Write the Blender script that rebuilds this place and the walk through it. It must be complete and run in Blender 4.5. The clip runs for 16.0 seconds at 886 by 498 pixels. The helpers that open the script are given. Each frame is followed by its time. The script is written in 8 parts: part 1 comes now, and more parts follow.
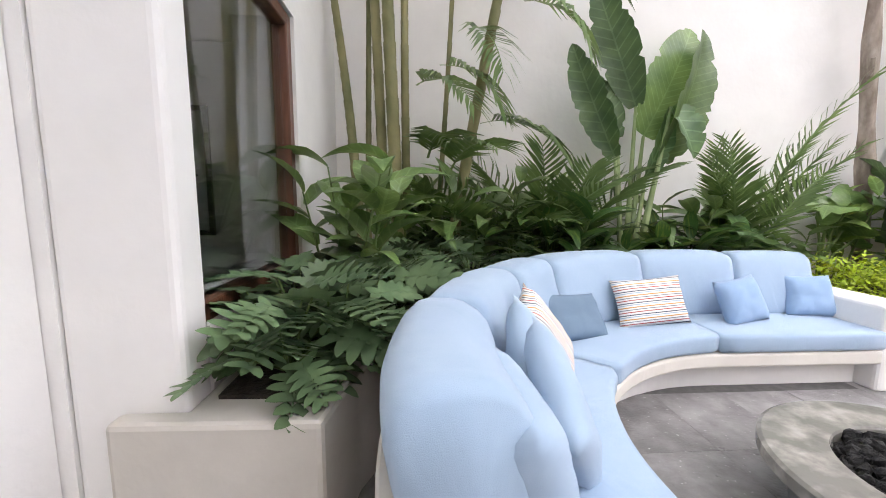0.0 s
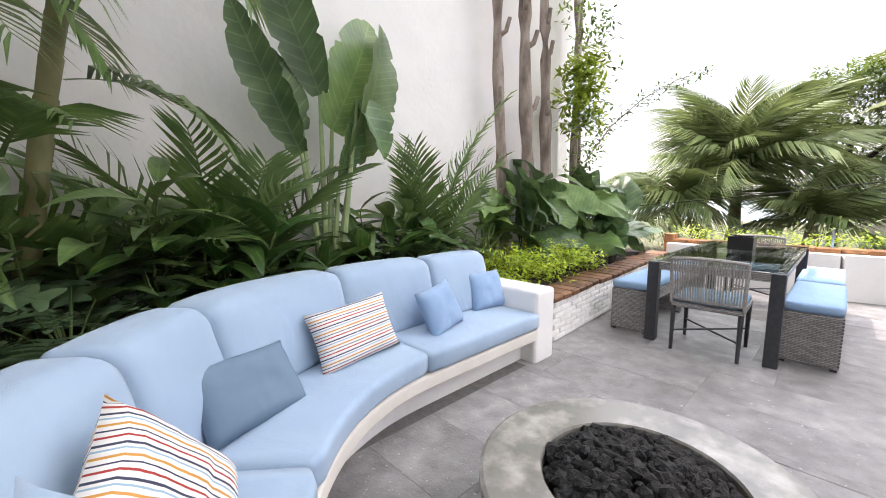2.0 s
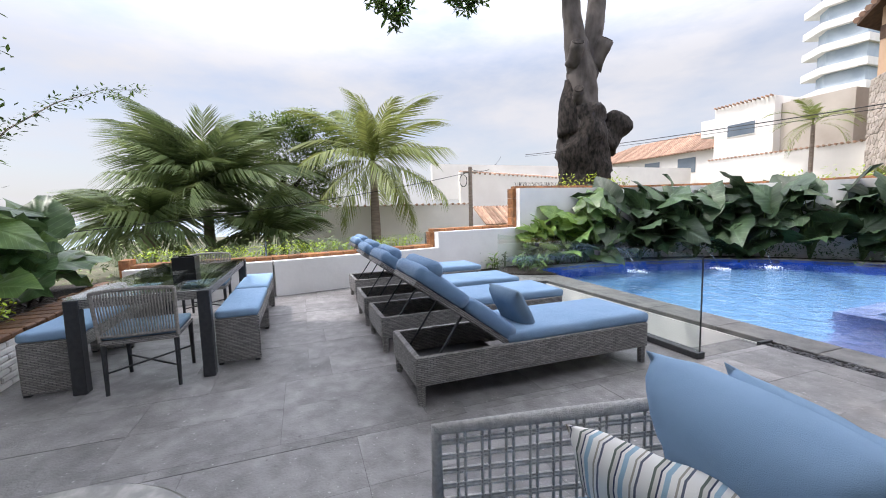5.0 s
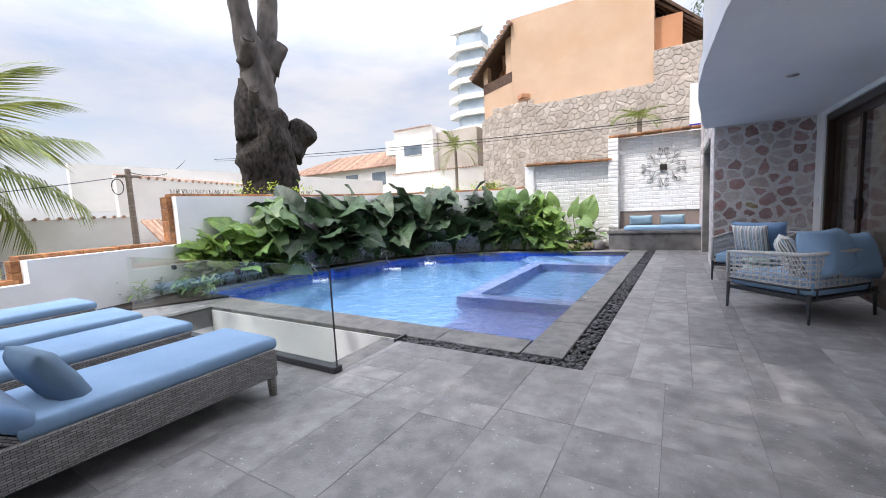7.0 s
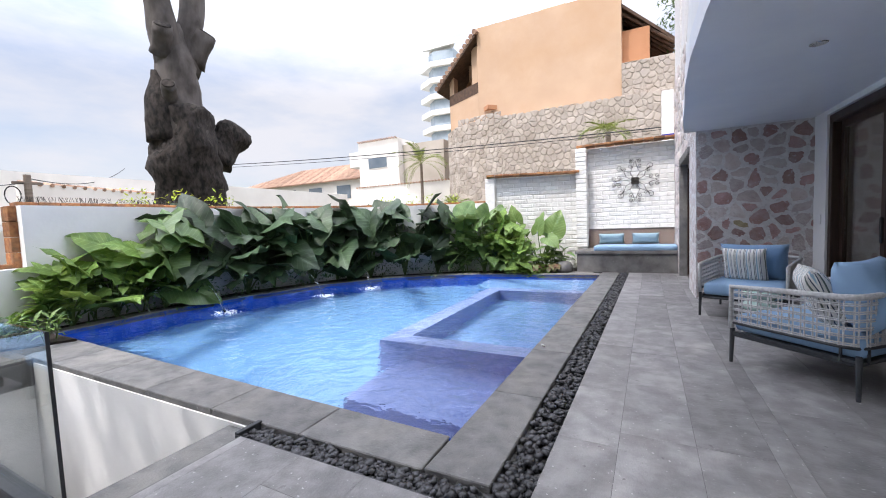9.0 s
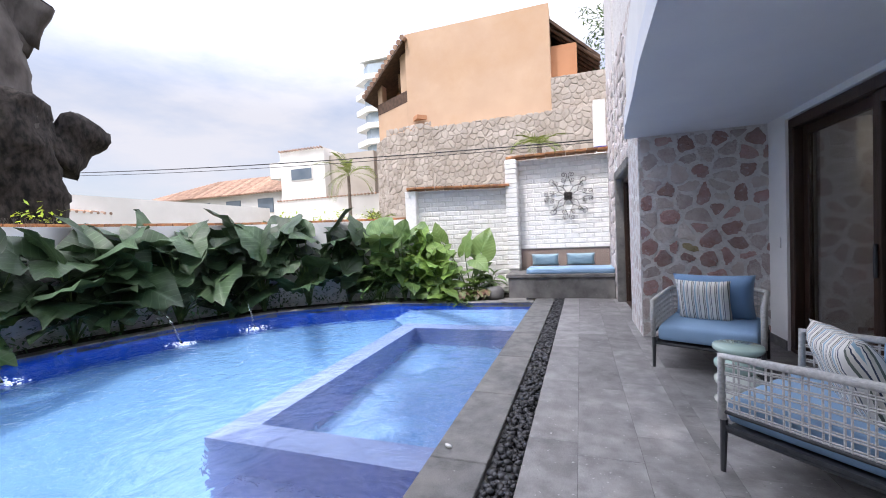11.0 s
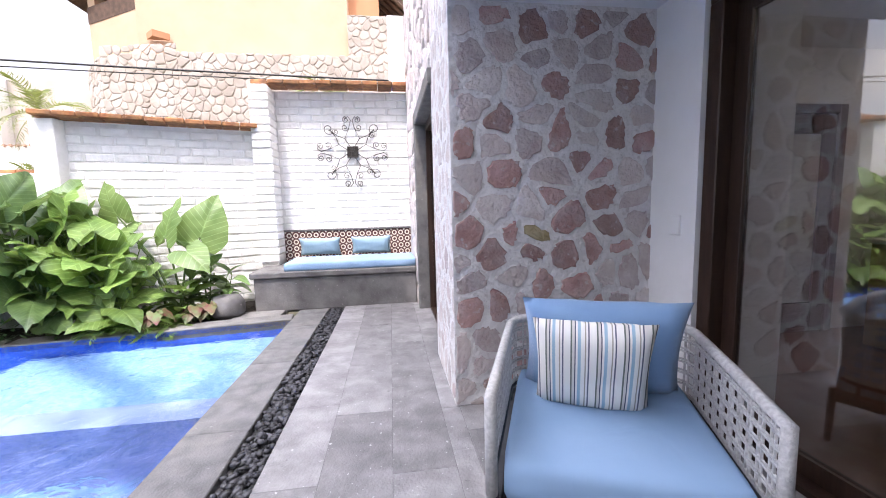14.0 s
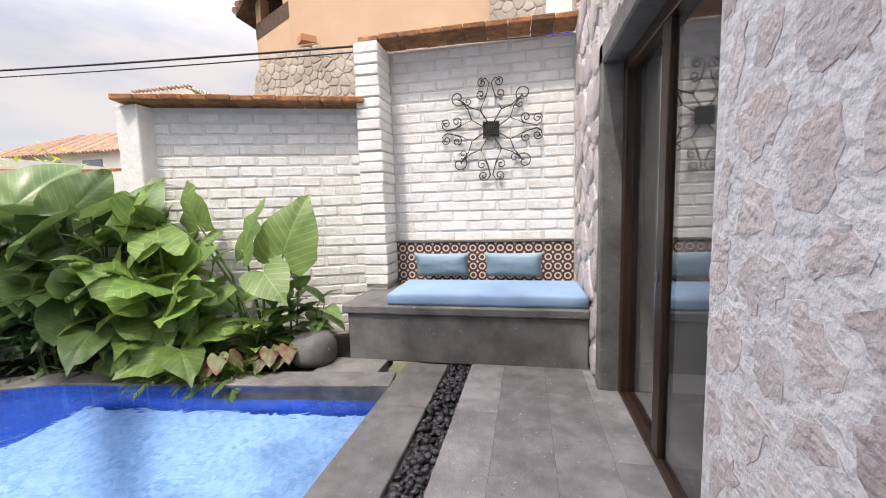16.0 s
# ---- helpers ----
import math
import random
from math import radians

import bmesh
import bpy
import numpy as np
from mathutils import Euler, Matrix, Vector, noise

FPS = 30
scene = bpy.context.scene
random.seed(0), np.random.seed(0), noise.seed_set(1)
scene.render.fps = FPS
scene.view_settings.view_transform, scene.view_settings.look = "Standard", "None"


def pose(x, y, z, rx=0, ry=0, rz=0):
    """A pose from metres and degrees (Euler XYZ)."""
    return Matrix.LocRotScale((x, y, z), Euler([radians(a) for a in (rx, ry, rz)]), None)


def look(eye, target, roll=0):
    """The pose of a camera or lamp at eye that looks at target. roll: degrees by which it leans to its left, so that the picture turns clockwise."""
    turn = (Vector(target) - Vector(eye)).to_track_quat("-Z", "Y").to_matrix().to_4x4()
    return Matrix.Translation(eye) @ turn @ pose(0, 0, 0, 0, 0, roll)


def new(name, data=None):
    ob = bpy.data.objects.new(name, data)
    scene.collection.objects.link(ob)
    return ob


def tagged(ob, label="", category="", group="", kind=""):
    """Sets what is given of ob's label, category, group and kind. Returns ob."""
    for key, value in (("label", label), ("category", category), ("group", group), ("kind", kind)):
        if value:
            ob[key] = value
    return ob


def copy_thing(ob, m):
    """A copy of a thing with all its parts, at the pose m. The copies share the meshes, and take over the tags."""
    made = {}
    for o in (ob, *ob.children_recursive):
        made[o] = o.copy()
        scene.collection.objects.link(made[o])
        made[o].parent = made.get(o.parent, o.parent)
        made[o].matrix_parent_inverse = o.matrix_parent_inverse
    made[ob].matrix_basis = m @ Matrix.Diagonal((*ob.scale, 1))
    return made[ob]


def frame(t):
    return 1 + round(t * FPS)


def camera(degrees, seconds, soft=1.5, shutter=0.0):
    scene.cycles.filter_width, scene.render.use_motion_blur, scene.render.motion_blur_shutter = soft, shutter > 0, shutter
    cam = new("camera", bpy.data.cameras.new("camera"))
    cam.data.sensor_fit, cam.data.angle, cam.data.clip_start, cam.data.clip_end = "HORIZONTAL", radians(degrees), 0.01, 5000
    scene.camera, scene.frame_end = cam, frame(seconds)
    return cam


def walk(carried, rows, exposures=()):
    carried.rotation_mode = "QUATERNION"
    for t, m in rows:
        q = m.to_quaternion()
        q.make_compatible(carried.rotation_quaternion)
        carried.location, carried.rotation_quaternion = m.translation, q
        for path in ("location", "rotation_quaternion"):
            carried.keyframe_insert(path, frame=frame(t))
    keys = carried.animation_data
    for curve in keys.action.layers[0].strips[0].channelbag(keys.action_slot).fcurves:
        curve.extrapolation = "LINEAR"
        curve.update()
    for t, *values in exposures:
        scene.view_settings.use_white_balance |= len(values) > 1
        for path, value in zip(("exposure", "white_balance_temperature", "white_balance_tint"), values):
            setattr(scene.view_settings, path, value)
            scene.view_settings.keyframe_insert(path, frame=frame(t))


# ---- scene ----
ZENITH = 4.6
SKY, CLOUD, SUN = 0.107, 4.7, 1.75
EXPOSURES = ((0.0, 1.86, 7050, 17), (1.0, 1.9, 7100, 17), (2.0, 1.65, 6950, 16), (2.5, 1.38, 6700, 15), (3.5, 1.08, 6450, 14), (5.0, 0.72, 6350, 14), (8.0, 0.80, 6300, 14), (8.7, 0.80, 6300, 14), (11.0, 0.76, 6200, 16), (12.5, 1.4, 6350, 19), (14.0, 1.48, 6350, 20), (15.0, 1.05, 6400, 18), (16.0, 0.72, 6900, 16))
cam = camera(97.0, 16.0, soft=1.0)
PATH = [
    (0, (0.0, -0.37, 1.262), (0.136, 1.608, 1.002), 0.5),
    (0.5, (0.137, -0.079, 1.262), (0.373, 1.889, 0.996), 0.1),
    (1, (0.266, 0.136, 1.264), (0.827, 2.036, 0.996), 0.1),
    (1.5, (0.389, 0.264, 1.280), (1.387, 1.979, 1.024), -0.1),
    (2, (0.48, 0.290, 1.304), (1.863, 1.714, 1.048), -0.1),
    (2.5, (0.56, 0.23, 1.296), (2.215, 1.328, 1.059), -0.6),
    (3, (0.629, 0.169, 1.312), (2.475, 0.904, 1.09), -0.4),
    (3.5, (0.666, 0.128, 1.309), (2.623, 0.486, 1.104), -0.6),
    (4, (0.679, 0.055, 1.309), (2.669, 0.051, 1.117), -1.0),
    (4.5, (0.672, -0.055, 1.312), (2.634, -0.393, 1.123), -1.7),
    (5, (0.631, -0.19, 1.339), (2.505, -0.862, 1.142), -1.5),
    (5.2, (0.611, -0.254, 1.348), (2.428, -1.064, 1.145), -1.5),
    (7.3, (0.563, -1.374, 1.308), (1.503, -3.129, 1.106), -2.6),
    (7.5, (0.57, -1.539, 1.319), (1.482, -3.307, 1.118), -2.4),
    (8, (0.591, -1.896, 1.304), (1.488, -3.673, 1.11), -2.6),
    (8.5, (0.675, -2.286, 1.304), (1.578, -4.062, 1.134), -2.5),
    (8.7, (0.688, -2.449, 1.287), (1.599, -4.223, 1.137), -2.5),
    (10.8, (0.797, -4.048, 1.404), (1.599, -5.879, 1.338), -2.1),
    (11, (0.796, -4.225, 1.398), (1.429, -6.121, 1.327), -2.6),
    (11.5, (0.671, -4.673, 1.363), (0.714, -6.67, 1.25), -3.0),
    (12, (0.521, -5.128, 1.357), (0.165, -7.088, 1.182), -2.3),
    (12.5, (0.449, -5.634, 1.332), (-0.081, -7.554, 1.154), -2.1),
    (13, (0.395, -6.183, 1.319), (-0.101, -8.113, 1.149), -2.0),
    (13.5, (0.385, -6.751, 1.322), (-0.002, -8.704, 1.132), -1.6),
    (14, (0.395, -7.287, 1.306), (0.122, -9.255, 1.084), -1.5),
    (14.5, (0.406, -7.812, 1.294), (0.212, -9.788, 1.053), -1.7),
    (15, (0.437, -8.326, 1.312), (0.36, -10.31, 1.066), -1.9),
    (15.5, (0.477, -8.843, 1.314), (0.582, -10.828, 1.094), -2.1),
    (16, (0.567, -9.291, 1.358), (0.964, -11.24, 1.144), -1.7),
]

walk(cam, [(t, look(eye, target, roll)) for t, eye, target, roll in PATH], exposures=EXPOSURES)

# ---- world and sun ----
SUN_DIR = Vector((0.155, 0.445, 0.882)).normalized()
world = bpy.data.worlds.new("sky")
scene.world = world
world.use_nodes = True
wn, wl = world.node_tree.nodes, world.node_tree.links
wn.clear()
sky = wn.new("ShaderNodeTexSky")
sky.sky_type = "NISHITA"
sky.sun_disc = False
sky.sun_elevation = math.asin(SUN_DIR.z)
sky.sun_rotation = math.atan2(SUN_DIR.x, SUN_DIR.y)
sky.dust_density, sky.ozone_density = 2.0, 1.0
co = wn.new("ShaderNodeTexCoord")
mp = wn.new("ShaderNodeMapping")
mp.inputs["Scale"].default_value = (1.0, 1.0, 3.2)
cloud = wn.new("ShaderNodeTexNoise")
cloud.inputs["Scale"].default_value, cloud.inputs["Detail"].default_value = 2.3, 7
cloud.inputs["Roughness"].default_value = 0.58
ramp = wn.new("ShaderNodeValToRGB")
ramp.color_ramp.elements[0].position, ramp.color_ramp.elements[1].position = 0.36, 0.62
ramp.color_ramp.elements[0].color = (0.42, 0.42, 0.42, 1)
ramp.color_ramp.elements[1].color = (0.97, 0.97, 0.97, 1)
mixc = wn.new("ShaderNodeMix")
mixc.data_type = "RGBA"
mixc.inputs["B"].default_value = (CLOUD, CLOUD * 1.005, CLOUD * 1.03, 1)
bg = wn.new("ShaderNodeBackground")
bg.inputs["Strength"].default_value = SKY
out = wn.new("ShaderNodeOutputWorld")
wl.new(co.outputs["Generated"], mp.inputs["Vector"])
wl.new(mp.outputs["Vector"], cloud.inputs["Vector"])
wl.new(cloud.outputs["Fac"], ramp.inputs["Fac"])
wl.new(ramp.outputs["Color"], mixc.inputs["Factor"])
wl.new(sky.outputs["Color"], mixc.inputs["A"])
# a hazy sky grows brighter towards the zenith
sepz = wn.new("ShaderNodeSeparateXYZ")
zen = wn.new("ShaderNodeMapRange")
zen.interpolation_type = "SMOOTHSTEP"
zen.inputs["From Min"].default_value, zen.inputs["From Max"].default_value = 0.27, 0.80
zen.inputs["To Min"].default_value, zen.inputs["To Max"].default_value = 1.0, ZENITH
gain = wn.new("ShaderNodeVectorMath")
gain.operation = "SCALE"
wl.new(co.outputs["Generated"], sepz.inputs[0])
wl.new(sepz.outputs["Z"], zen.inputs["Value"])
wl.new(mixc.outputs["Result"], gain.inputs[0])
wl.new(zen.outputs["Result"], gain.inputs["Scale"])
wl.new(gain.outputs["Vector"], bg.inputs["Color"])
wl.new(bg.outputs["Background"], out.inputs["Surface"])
sun = new("sun", bpy.data.lights.new("sun", "SUN"))
sun.data.energy, sun.data.angle, sun.data.color = SUN, radians(0.9), (1.0, 0.955, 0.89)
sun.matrix_world = look((0, 0, 40), Vector((0, 0, 40)) - SUN_DIR)

# ---- materials ----
MATS = {}


def nodes_of(name):
    m = bpy.data.materials.new(name)
    m.use_nodes = True
    return m, m.node_tree.nodes, m.node_tree.links, m.node_tree.nodes["Principled BSDF"]


def mat(name, c1, c2=None, scale=4.0, rough=0.6, bump=0.15, bscale=40.0, metal=0.0, rand=0.0, island=0.0, stretch=(1, 1, 1),
        stain=None, sscale=1.2, spec=0.4, trans=0.0, coat=0.0, sheen=0.0, lo=0.35, hi=0.65):
    """A surface with grain and broad blotches: c1 to c2 by a fine noise, stain by a broad one."""
    m, n, l, p = nodes_of(name)
    c2 = c2 or tuple(min(1, c * 1.18) for c in c1)
    tc = n.new("ShaderNodeTexCoord")
    mp = n.new("ShaderNodeMapping")
    mp.inputs["Scale"].default_value = stretch
    l.new(tc.outputs["Object"], mp.inputs["Vector"])
    vec = mp.outputs["Vector"]
    info = n.new("ShaderNodeObjectInfo")
    if rand:
        off = n.new("ShaderNodeVectorMath")
        off.operation = "MULTIPLY_ADD"
        off.inputs[1].default_value = (1, 1, 1)
        comb = n.new("ShaderNodeCombineXYZ")
        mul = n.new("ShaderNodeMath")
        mul.operation = "MULTIPLY"
        mul.inputs[1].default_value = 37.0
        l.new(info.outputs["Random"], mul.inputs[0])
        l.new(mul.outputs[0], comb.inputs["X"])
        l.new(mul.outputs[0], comb.inputs["Z"])
        l.new(vec, off.inputs[0])
        l.new(comb.outputs[0], off.inputs[2])
        vec = off.outputs[0]
    na = n.new("ShaderNodeTexNoise")
    na.inputs["Scale"].default_value, na.inputs["Detail"].default_value = scale, 5
    l.new(vec, na.inputs["Vector"])
    ra = n.new("ShaderNodeValToRGB")
    ra.color_ramp.elements[0].position, ra.color_ramp.elements[1].position = lo, hi
    ra.color_ramp.elements[0].color, ra.color_ramp.elements[1].color = (*c1, 1), (*c2, 1)
    l.new(na.outputs["Fac"], ra.inputs["Fac"])
    col = ra.outputs["Color"]
    if stain:
        nb = n.new("ShaderNodeTexNoise")
        nb.inputs["Scale"].default_value, nb.inputs["Detail"].default_value = sscale, 6
        nb.inputs["Roughness"].default_value = 0.65
        l.new(vec, nb.inputs["Vector"])
        rb = n.new("ShaderNodeValToRGB")
        rb.color_ramp.elements[0].position, rb.color_ramp.elements[1].position = 0.45, 0.72
        rb.color_ramp.elements[0].color, rb.color_ramp.elements[1].color = (0, 0, 0, 1), (0.8, 0.8, 0.8, 1)
        l.new(nb.outputs["Fac"], rb.inputs["Fac"])
        mx = n.new("ShaderNodeMix")
        mx.data_type = "RGBA"
        mx.inputs["B"].default_value = (*stain, 1)
        l.new(rb.outputs["Color"], mx.inputs["Factor"])
        l.new(col, mx.inputs["A"])
        col = mx.outputs["Result"]
    if rand or island:
        hv = n.new("ShaderNodeHueSaturation")
        mr = n.new("ShaderNodeMapRange")
        amount = rand or island
        mr.inputs["To Min"].default_value, mr.inputs["To Max"].default_value = 1 - amount, 1 + amount
        if rand:
            l.new(info.outputs["Random"], mr.inputs["Value"])
        else:
            geo = n.new("ShaderNodeNewGeometry")
            l.new(geo.outputs["Random Per Island"], mr.inputs["Value"])
        l.new(mr.outputs["Result"], hv.inputs["Value"])
        l.new(col, hv.inputs["Color"])
        col = hv.outputs["Color"]
    l.new(col, p.inputs["Base Color"])
    p.inputs["Roughness"].default_value, p.inputs["Metallic"].default_value = rough, metal
    p.inputs["Specular IOR Level"].default_value = spec
    p.inputs["Coat Weight"].default_value = coat
    p.inputs["Sheen Weight"].default_value = sheen
    if trans:
        tr = n.new("ShaderNodeBsdfTranslucent")
        ms = n.new("ShaderNodeMixShader")
        ms.inputs[0].default_value = trans
        hv2 = n.new("ShaderNodeHueSaturation")
        hv2.inputs["Hue"].default_value, hv2.inputs["Value"].default_value = 0.475, 1.7
        l.new(col, hv2.inputs["Color"])
        l.new(hv2.outputs["Color"], tr.inputs["Color"])
        l.new(p.outputs[0], ms.inputs[1])
        l.new(tr.outputs[0], ms.inputs[2])
        l.new(ms.outputs[0], n["Material Output"].inputs["Surface"])
    if bump:
        nc = n.new("ShaderNodeTexNoise")
        nc.inputs["Scale"].default_value, nc.inputs["Detail"].default_value = bscale, 4
        l.new(vec, nc.inputs["Vector"])
        bp = n.new("ShaderNodeBump")
        bp.inputs["Strength"].default_value, bp.inputs["Distance"].default_value = bump, 0.02
        l.new(nc.outputs["Fac"], bp.inputs["Height"])
        l.new(bp.outputs["Normal"], p.inputs["Normal"])
    MATS[name] = m
    return m


def stripes(name, colours, period, axis="X"):
    """Woven stripes across one axis, given as (share of the period, colour)."""
    m, n, l, p = nodes_of(name)
    tc = n.new("ShaderNodeTexCoord")
    sx = n.new("ShaderNodeSeparateXYZ")
    l.new(tc.outputs["Object"], sx.inputs[0])
    dv = n.new("ShaderNodeMath")
    dv.operation = "DIVIDE"
    dv.inputs[1].default_value = period
    l.new(sx.outputs[axis], dv.inputs[0])
    fr = n.new("ShaderNodeMath")
    fr.operation = "FRACT"
    l.new(dv.outputs[0], fr.inputs[0])
    cr = n.new("ShaderNodeValToRGB")
    cr.color_ramp.interpolation = "CONSTANT"
    pos = 0.0
    for i, (w, c) in enumerate(colours):
        e = cr.color_ramp.elements[i] if i < 2 else cr.color_ramp.elements.new(pos)
        e.position, e.color = pos, (*c, 1)
        pos += w
    l.new(fr.outputs[0], cr.inputs["Fac"])
    l.new(cr.outputs["Color"], p.inputs["Base Color"])
    p.inputs["Roughness"].default_value = 0.9
    p.inputs["Specular IOR Level"].default_value = 0.15
    nz = n.new("ShaderNodeTexNoise")
    nz.inputs["Scale"].default_value = 300
    l.new(tc.outputs["Object"], nz.inputs["Vector"])
    bp = n.new("ShaderNodeBump")
    bp.inputs["Strength"].default_value, bp.inputs["Distance"].default_value = 0.2, 0.005
    l.new(nz.outputs["Fac"], bp.inputs["Height"])
    l.new(bp.outputs["Normal"], p.inputs["Normal"])
    return m


def woven(name, c1, c2, fx, fz):
    """Flat synthetic wicker: over and under strands."""
    m, n, l, p = nodes_of(name)
    tc = n.new("ShaderNodeTexCoord")
    sx = n.new("ShaderNodeSeparateXYZ")
    l.new(tc.outputs["Object"], sx.inputs[0])
    ad = n.new("ShaderNodeMath")
    l.new(sx.outputs["X"], ad.inputs[0])
    l.new(sx.outputs["Y"], ad.inputs[1])
    cb = n.new("ShaderNodeCombineXYZ")
    l.new(ad.outputs[0], cb.inputs["X"])
    l.new(sx.outputs["Z"], cb.inputs["Y"])
    br = n.new("ShaderNodeTexBrick")
    br.inputs["Scale"].default_value = 1.0
    br.inputs["Brick Width"].default_value, br.inputs["Row Height"].default_value = fx, fz
    br.inputs["Mortar Size"].default_value, br.inputs["Mortar Smooth"].default_value = fz * 0.16, 0.6
    br.inputs["Color1"].default_value, br.inputs["Color2"].default_value = (*c1, 1), (*c2, 1)
    br.inputs["Mortar"].default_value = (0.03, 0.03, 0.032, 1)
    l.new(cb.outputs[0], br.inputs["Vector"])
    l.new(br.outputs["Color"], p.inputs["Base Color"])
    p.inputs["Roughness"].default_value = 0.5
    bp = n.new("ShaderNodeBump")
    bp.invert = True
    bp.inputs["Strength"].default_value, bp.inputs["Distance"].default_value = 0.8, 0.006
    l.new(br.outputs["Fac"], bp.inputs["Height"])
    l.new(bp.outputs["Normal"], p.inputs["Normal"])
    return m


def mosaic(name, c1, c2, grout, size, rough=0.15):
    """Small glass mosaic in a grid on all three axes."""
    m, n, l, p = nodes_of(name)
    tc = n.new("ShaderNodeTexCoord")
    vo = n.new("ShaderNodeTexVoronoi")
    vo.distance, vo.feature = "CHEBYCHEV", "F1"
    vo.inputs["Scale"].default_value, vo.inputs["Randomness"].default_value = 1 / size, 0.0
    l.new(tc.outputs["Object"], vo.inputs["Vector"])
    wn_ = n.new("ShaderNodeTexWhiteNoise")
    l.new(vo.outputs["Position"], wn_.inputs["Vector"])
    mx = n.new("ShaderNodeMix")
    mx.data_type = "RGBA"
    mx.inputs["A"].default_value, mx.inputs["B"].default_value = (*c1, 1), (*c2, 1)
    l.new(wn_.outputs["Value"], mx.inputs["Factor"])
    gt = n.new("ShaderNodeMath")
    gt.operation = "GREATER_THAN"
    gt.inputs[1].default_value = 0.46
    l.new(vo.outputs["Distance"], gt.inputs[0])
    m2 = n.new("ShaderNodeMix")
    m2.data_type = "RGBA"
    m2.inputs["B"].default_value = (*grout, 1)
    l.new(gt.outputs[0], m2.inputs["Factor"])
    l.new(mx.outputs["Result"], m2.inputs["A"])
    l.new(m2.outputs["Result"], p.inputs["Base Color"])
    p.inputs["Roughness"].default_value = rough
    return m


def glass(name, tint, rough=0.0, face=0.05):
    """Clear pane: a thin see-through sheet whose gloss grows towards grazing angles."""
    m, n, l, p = nodes_of(name)
    n.remove(p)
    tr = n.new("ShaderNodeBsdfTransparent")
    tr.inputs["Color"].default_value = (*tint, 1)
    gl = n.new("ShaderNodeBsdfGlossy")
    gl.inputs["Roughness"].default_value = rough
    lw = n.new("ShaderNodeLayerWeight")
    lw.inputs["Blend"].default_value = 0.5
    pw = n.new("ShaderNodeMath")
    pw.operation = "POWER"
    pw.inputs[1].default_value = 4.0
    ma = n.new("ShaderNodeMath")
    ma.operation = "MULTIPLY_ADD"
    ma.inputs[1].default_value, ma.inputs[2].default_value = 0.9 - face, face
    l.new(lw.outputs["Facing"], pw.inputs[0])
    l.new(pw.outputs[0], ma.inputs[0])
    ms = n.new("ShaderNodeMixShader")
    l.new(ma.outputs[0], ms.inputs[0])
    l.new(tr.outputs[0], ms.inputs[1])
    l.new(gl.outputs[0], ms.inputs[2])
    l.new(ms.outputs[0], n["Material Output"].inputs["Surface"])
    return m


def glow(name, colour, strength):
    m, n, l, p = nodes_of(name)
    p.inputs["Emission Color"].default_value = (*colour, 1)
    p.inputs["Emission Strength"].default_value = strength
    return m


PLASTER = mat("white_plaster", (0.80, 0.79, 0.77), (0.84, 0.83, 0.81), scale=2.5, rough=0.85, bump=0.12, bscale=18, stain=(0.70, 0.69, 0.67), sscale=0.5)
SOFFIT = mat("ceiling_plaster", (0.74, 0.75, 0.77), (0.78, 0.79, 0.80), scale=2, rough=0.9, bump=0.08, bscale=20)
PAINTED_BRICK = mat("white_painted_brick", (0.78, 0.77, 0.74), (0.86, 0.85, 0.82), scale=9, rough=0.8, bump=0.55, bscale=22, rand=0.05, stain=(0.70, 0.68, 0.64), sscale=3)
PAINTED_MORTAR = mat("white_painted_mortar", (0.68, 0.67, 0.64), (0.76, 0.75, 0.72), scale=12, rough=0.9, bump=0.5, bscale=30)
RED_BRICK = mat("weathered_brick", (0.25, 0.10, 0.045), (0.42, 0.20, 0.08), scale=14, rough=0.9, bump=0.6, bscale=40, rand=0.3, stain=(0.13, 0.09, 0.06), sscale=5)
CONCRETE = mat("polished_cement", (0.52, 0.49, 0.44), (0.58, 0.55, 0.50), scale=3, rough=0.6, bump=0.08, bscale=25, stain=(0.47, 0.45, 0.41), sscale=2)
PLINTH = mat("cream_cement", (0.66, 0.63, 0.57), (0.72, 0.69, 0.63), scale=5, rough=0.7, bump=0.08, bscale=30)
PAVING = mat("grey_basalt_slab", (0.185, 0.178, 0.176), (0.285, 0.275, 0.272), scale=7.5, rough=0.46, bump=0.3, bscale=70, rand=0.20, stain=(0.115, 0.11, 0.11), sscale=2.6, spec=0.45)
JOINT = mat("cement_joint", (0.115, 0.112, 0.11), (0.15, 0.145, 0.142), scale=20, rough=0.9, bump=0.3)
COPING = mat("dark_basalt_coping", (0.11, 0.108, 0.105), (0.18, 0.175, 0.17), scale=8, rough=0.6, bump=0.35, bscale=80, rand=0.12, stain=(0.24, 0.23, 0.21), sscale=3)
BENCHSTONE = mat("charcoal_cement", (0.085, 0.082, 0.08), (0.16, 0.155, 0.15), scale=4, rough=0.7, bump=0.25, bscale=50, stain=(0.22, 0.215, 0.21), sscale=1.6)
PEBBLE = mat("black_river_pebble", (0.018, 0.018, 0.02), (0.05, 0.05, 0.055), scale=9, rough=0.38, bump=0.1, bscale=60, island=0.6)
LAVA = mat("black_lava_rock", (0.006, 0.006, 0.006), (0.022, 0.021, 0.021), scale=20, rough=0.8, bump=0.8, bscale=60, island=0.5)
PITSTONE = mat("veined_grey_stone", (0.20, 0.195, 0.175), (0.40, 0.385, 0.345), scale=5.5, rough=0.22, bump=0.06, bscale=60, stain=(0.12, 0.12, 0.11), sscale=6, spec=0.5, lo=0.42, hi=0.6)
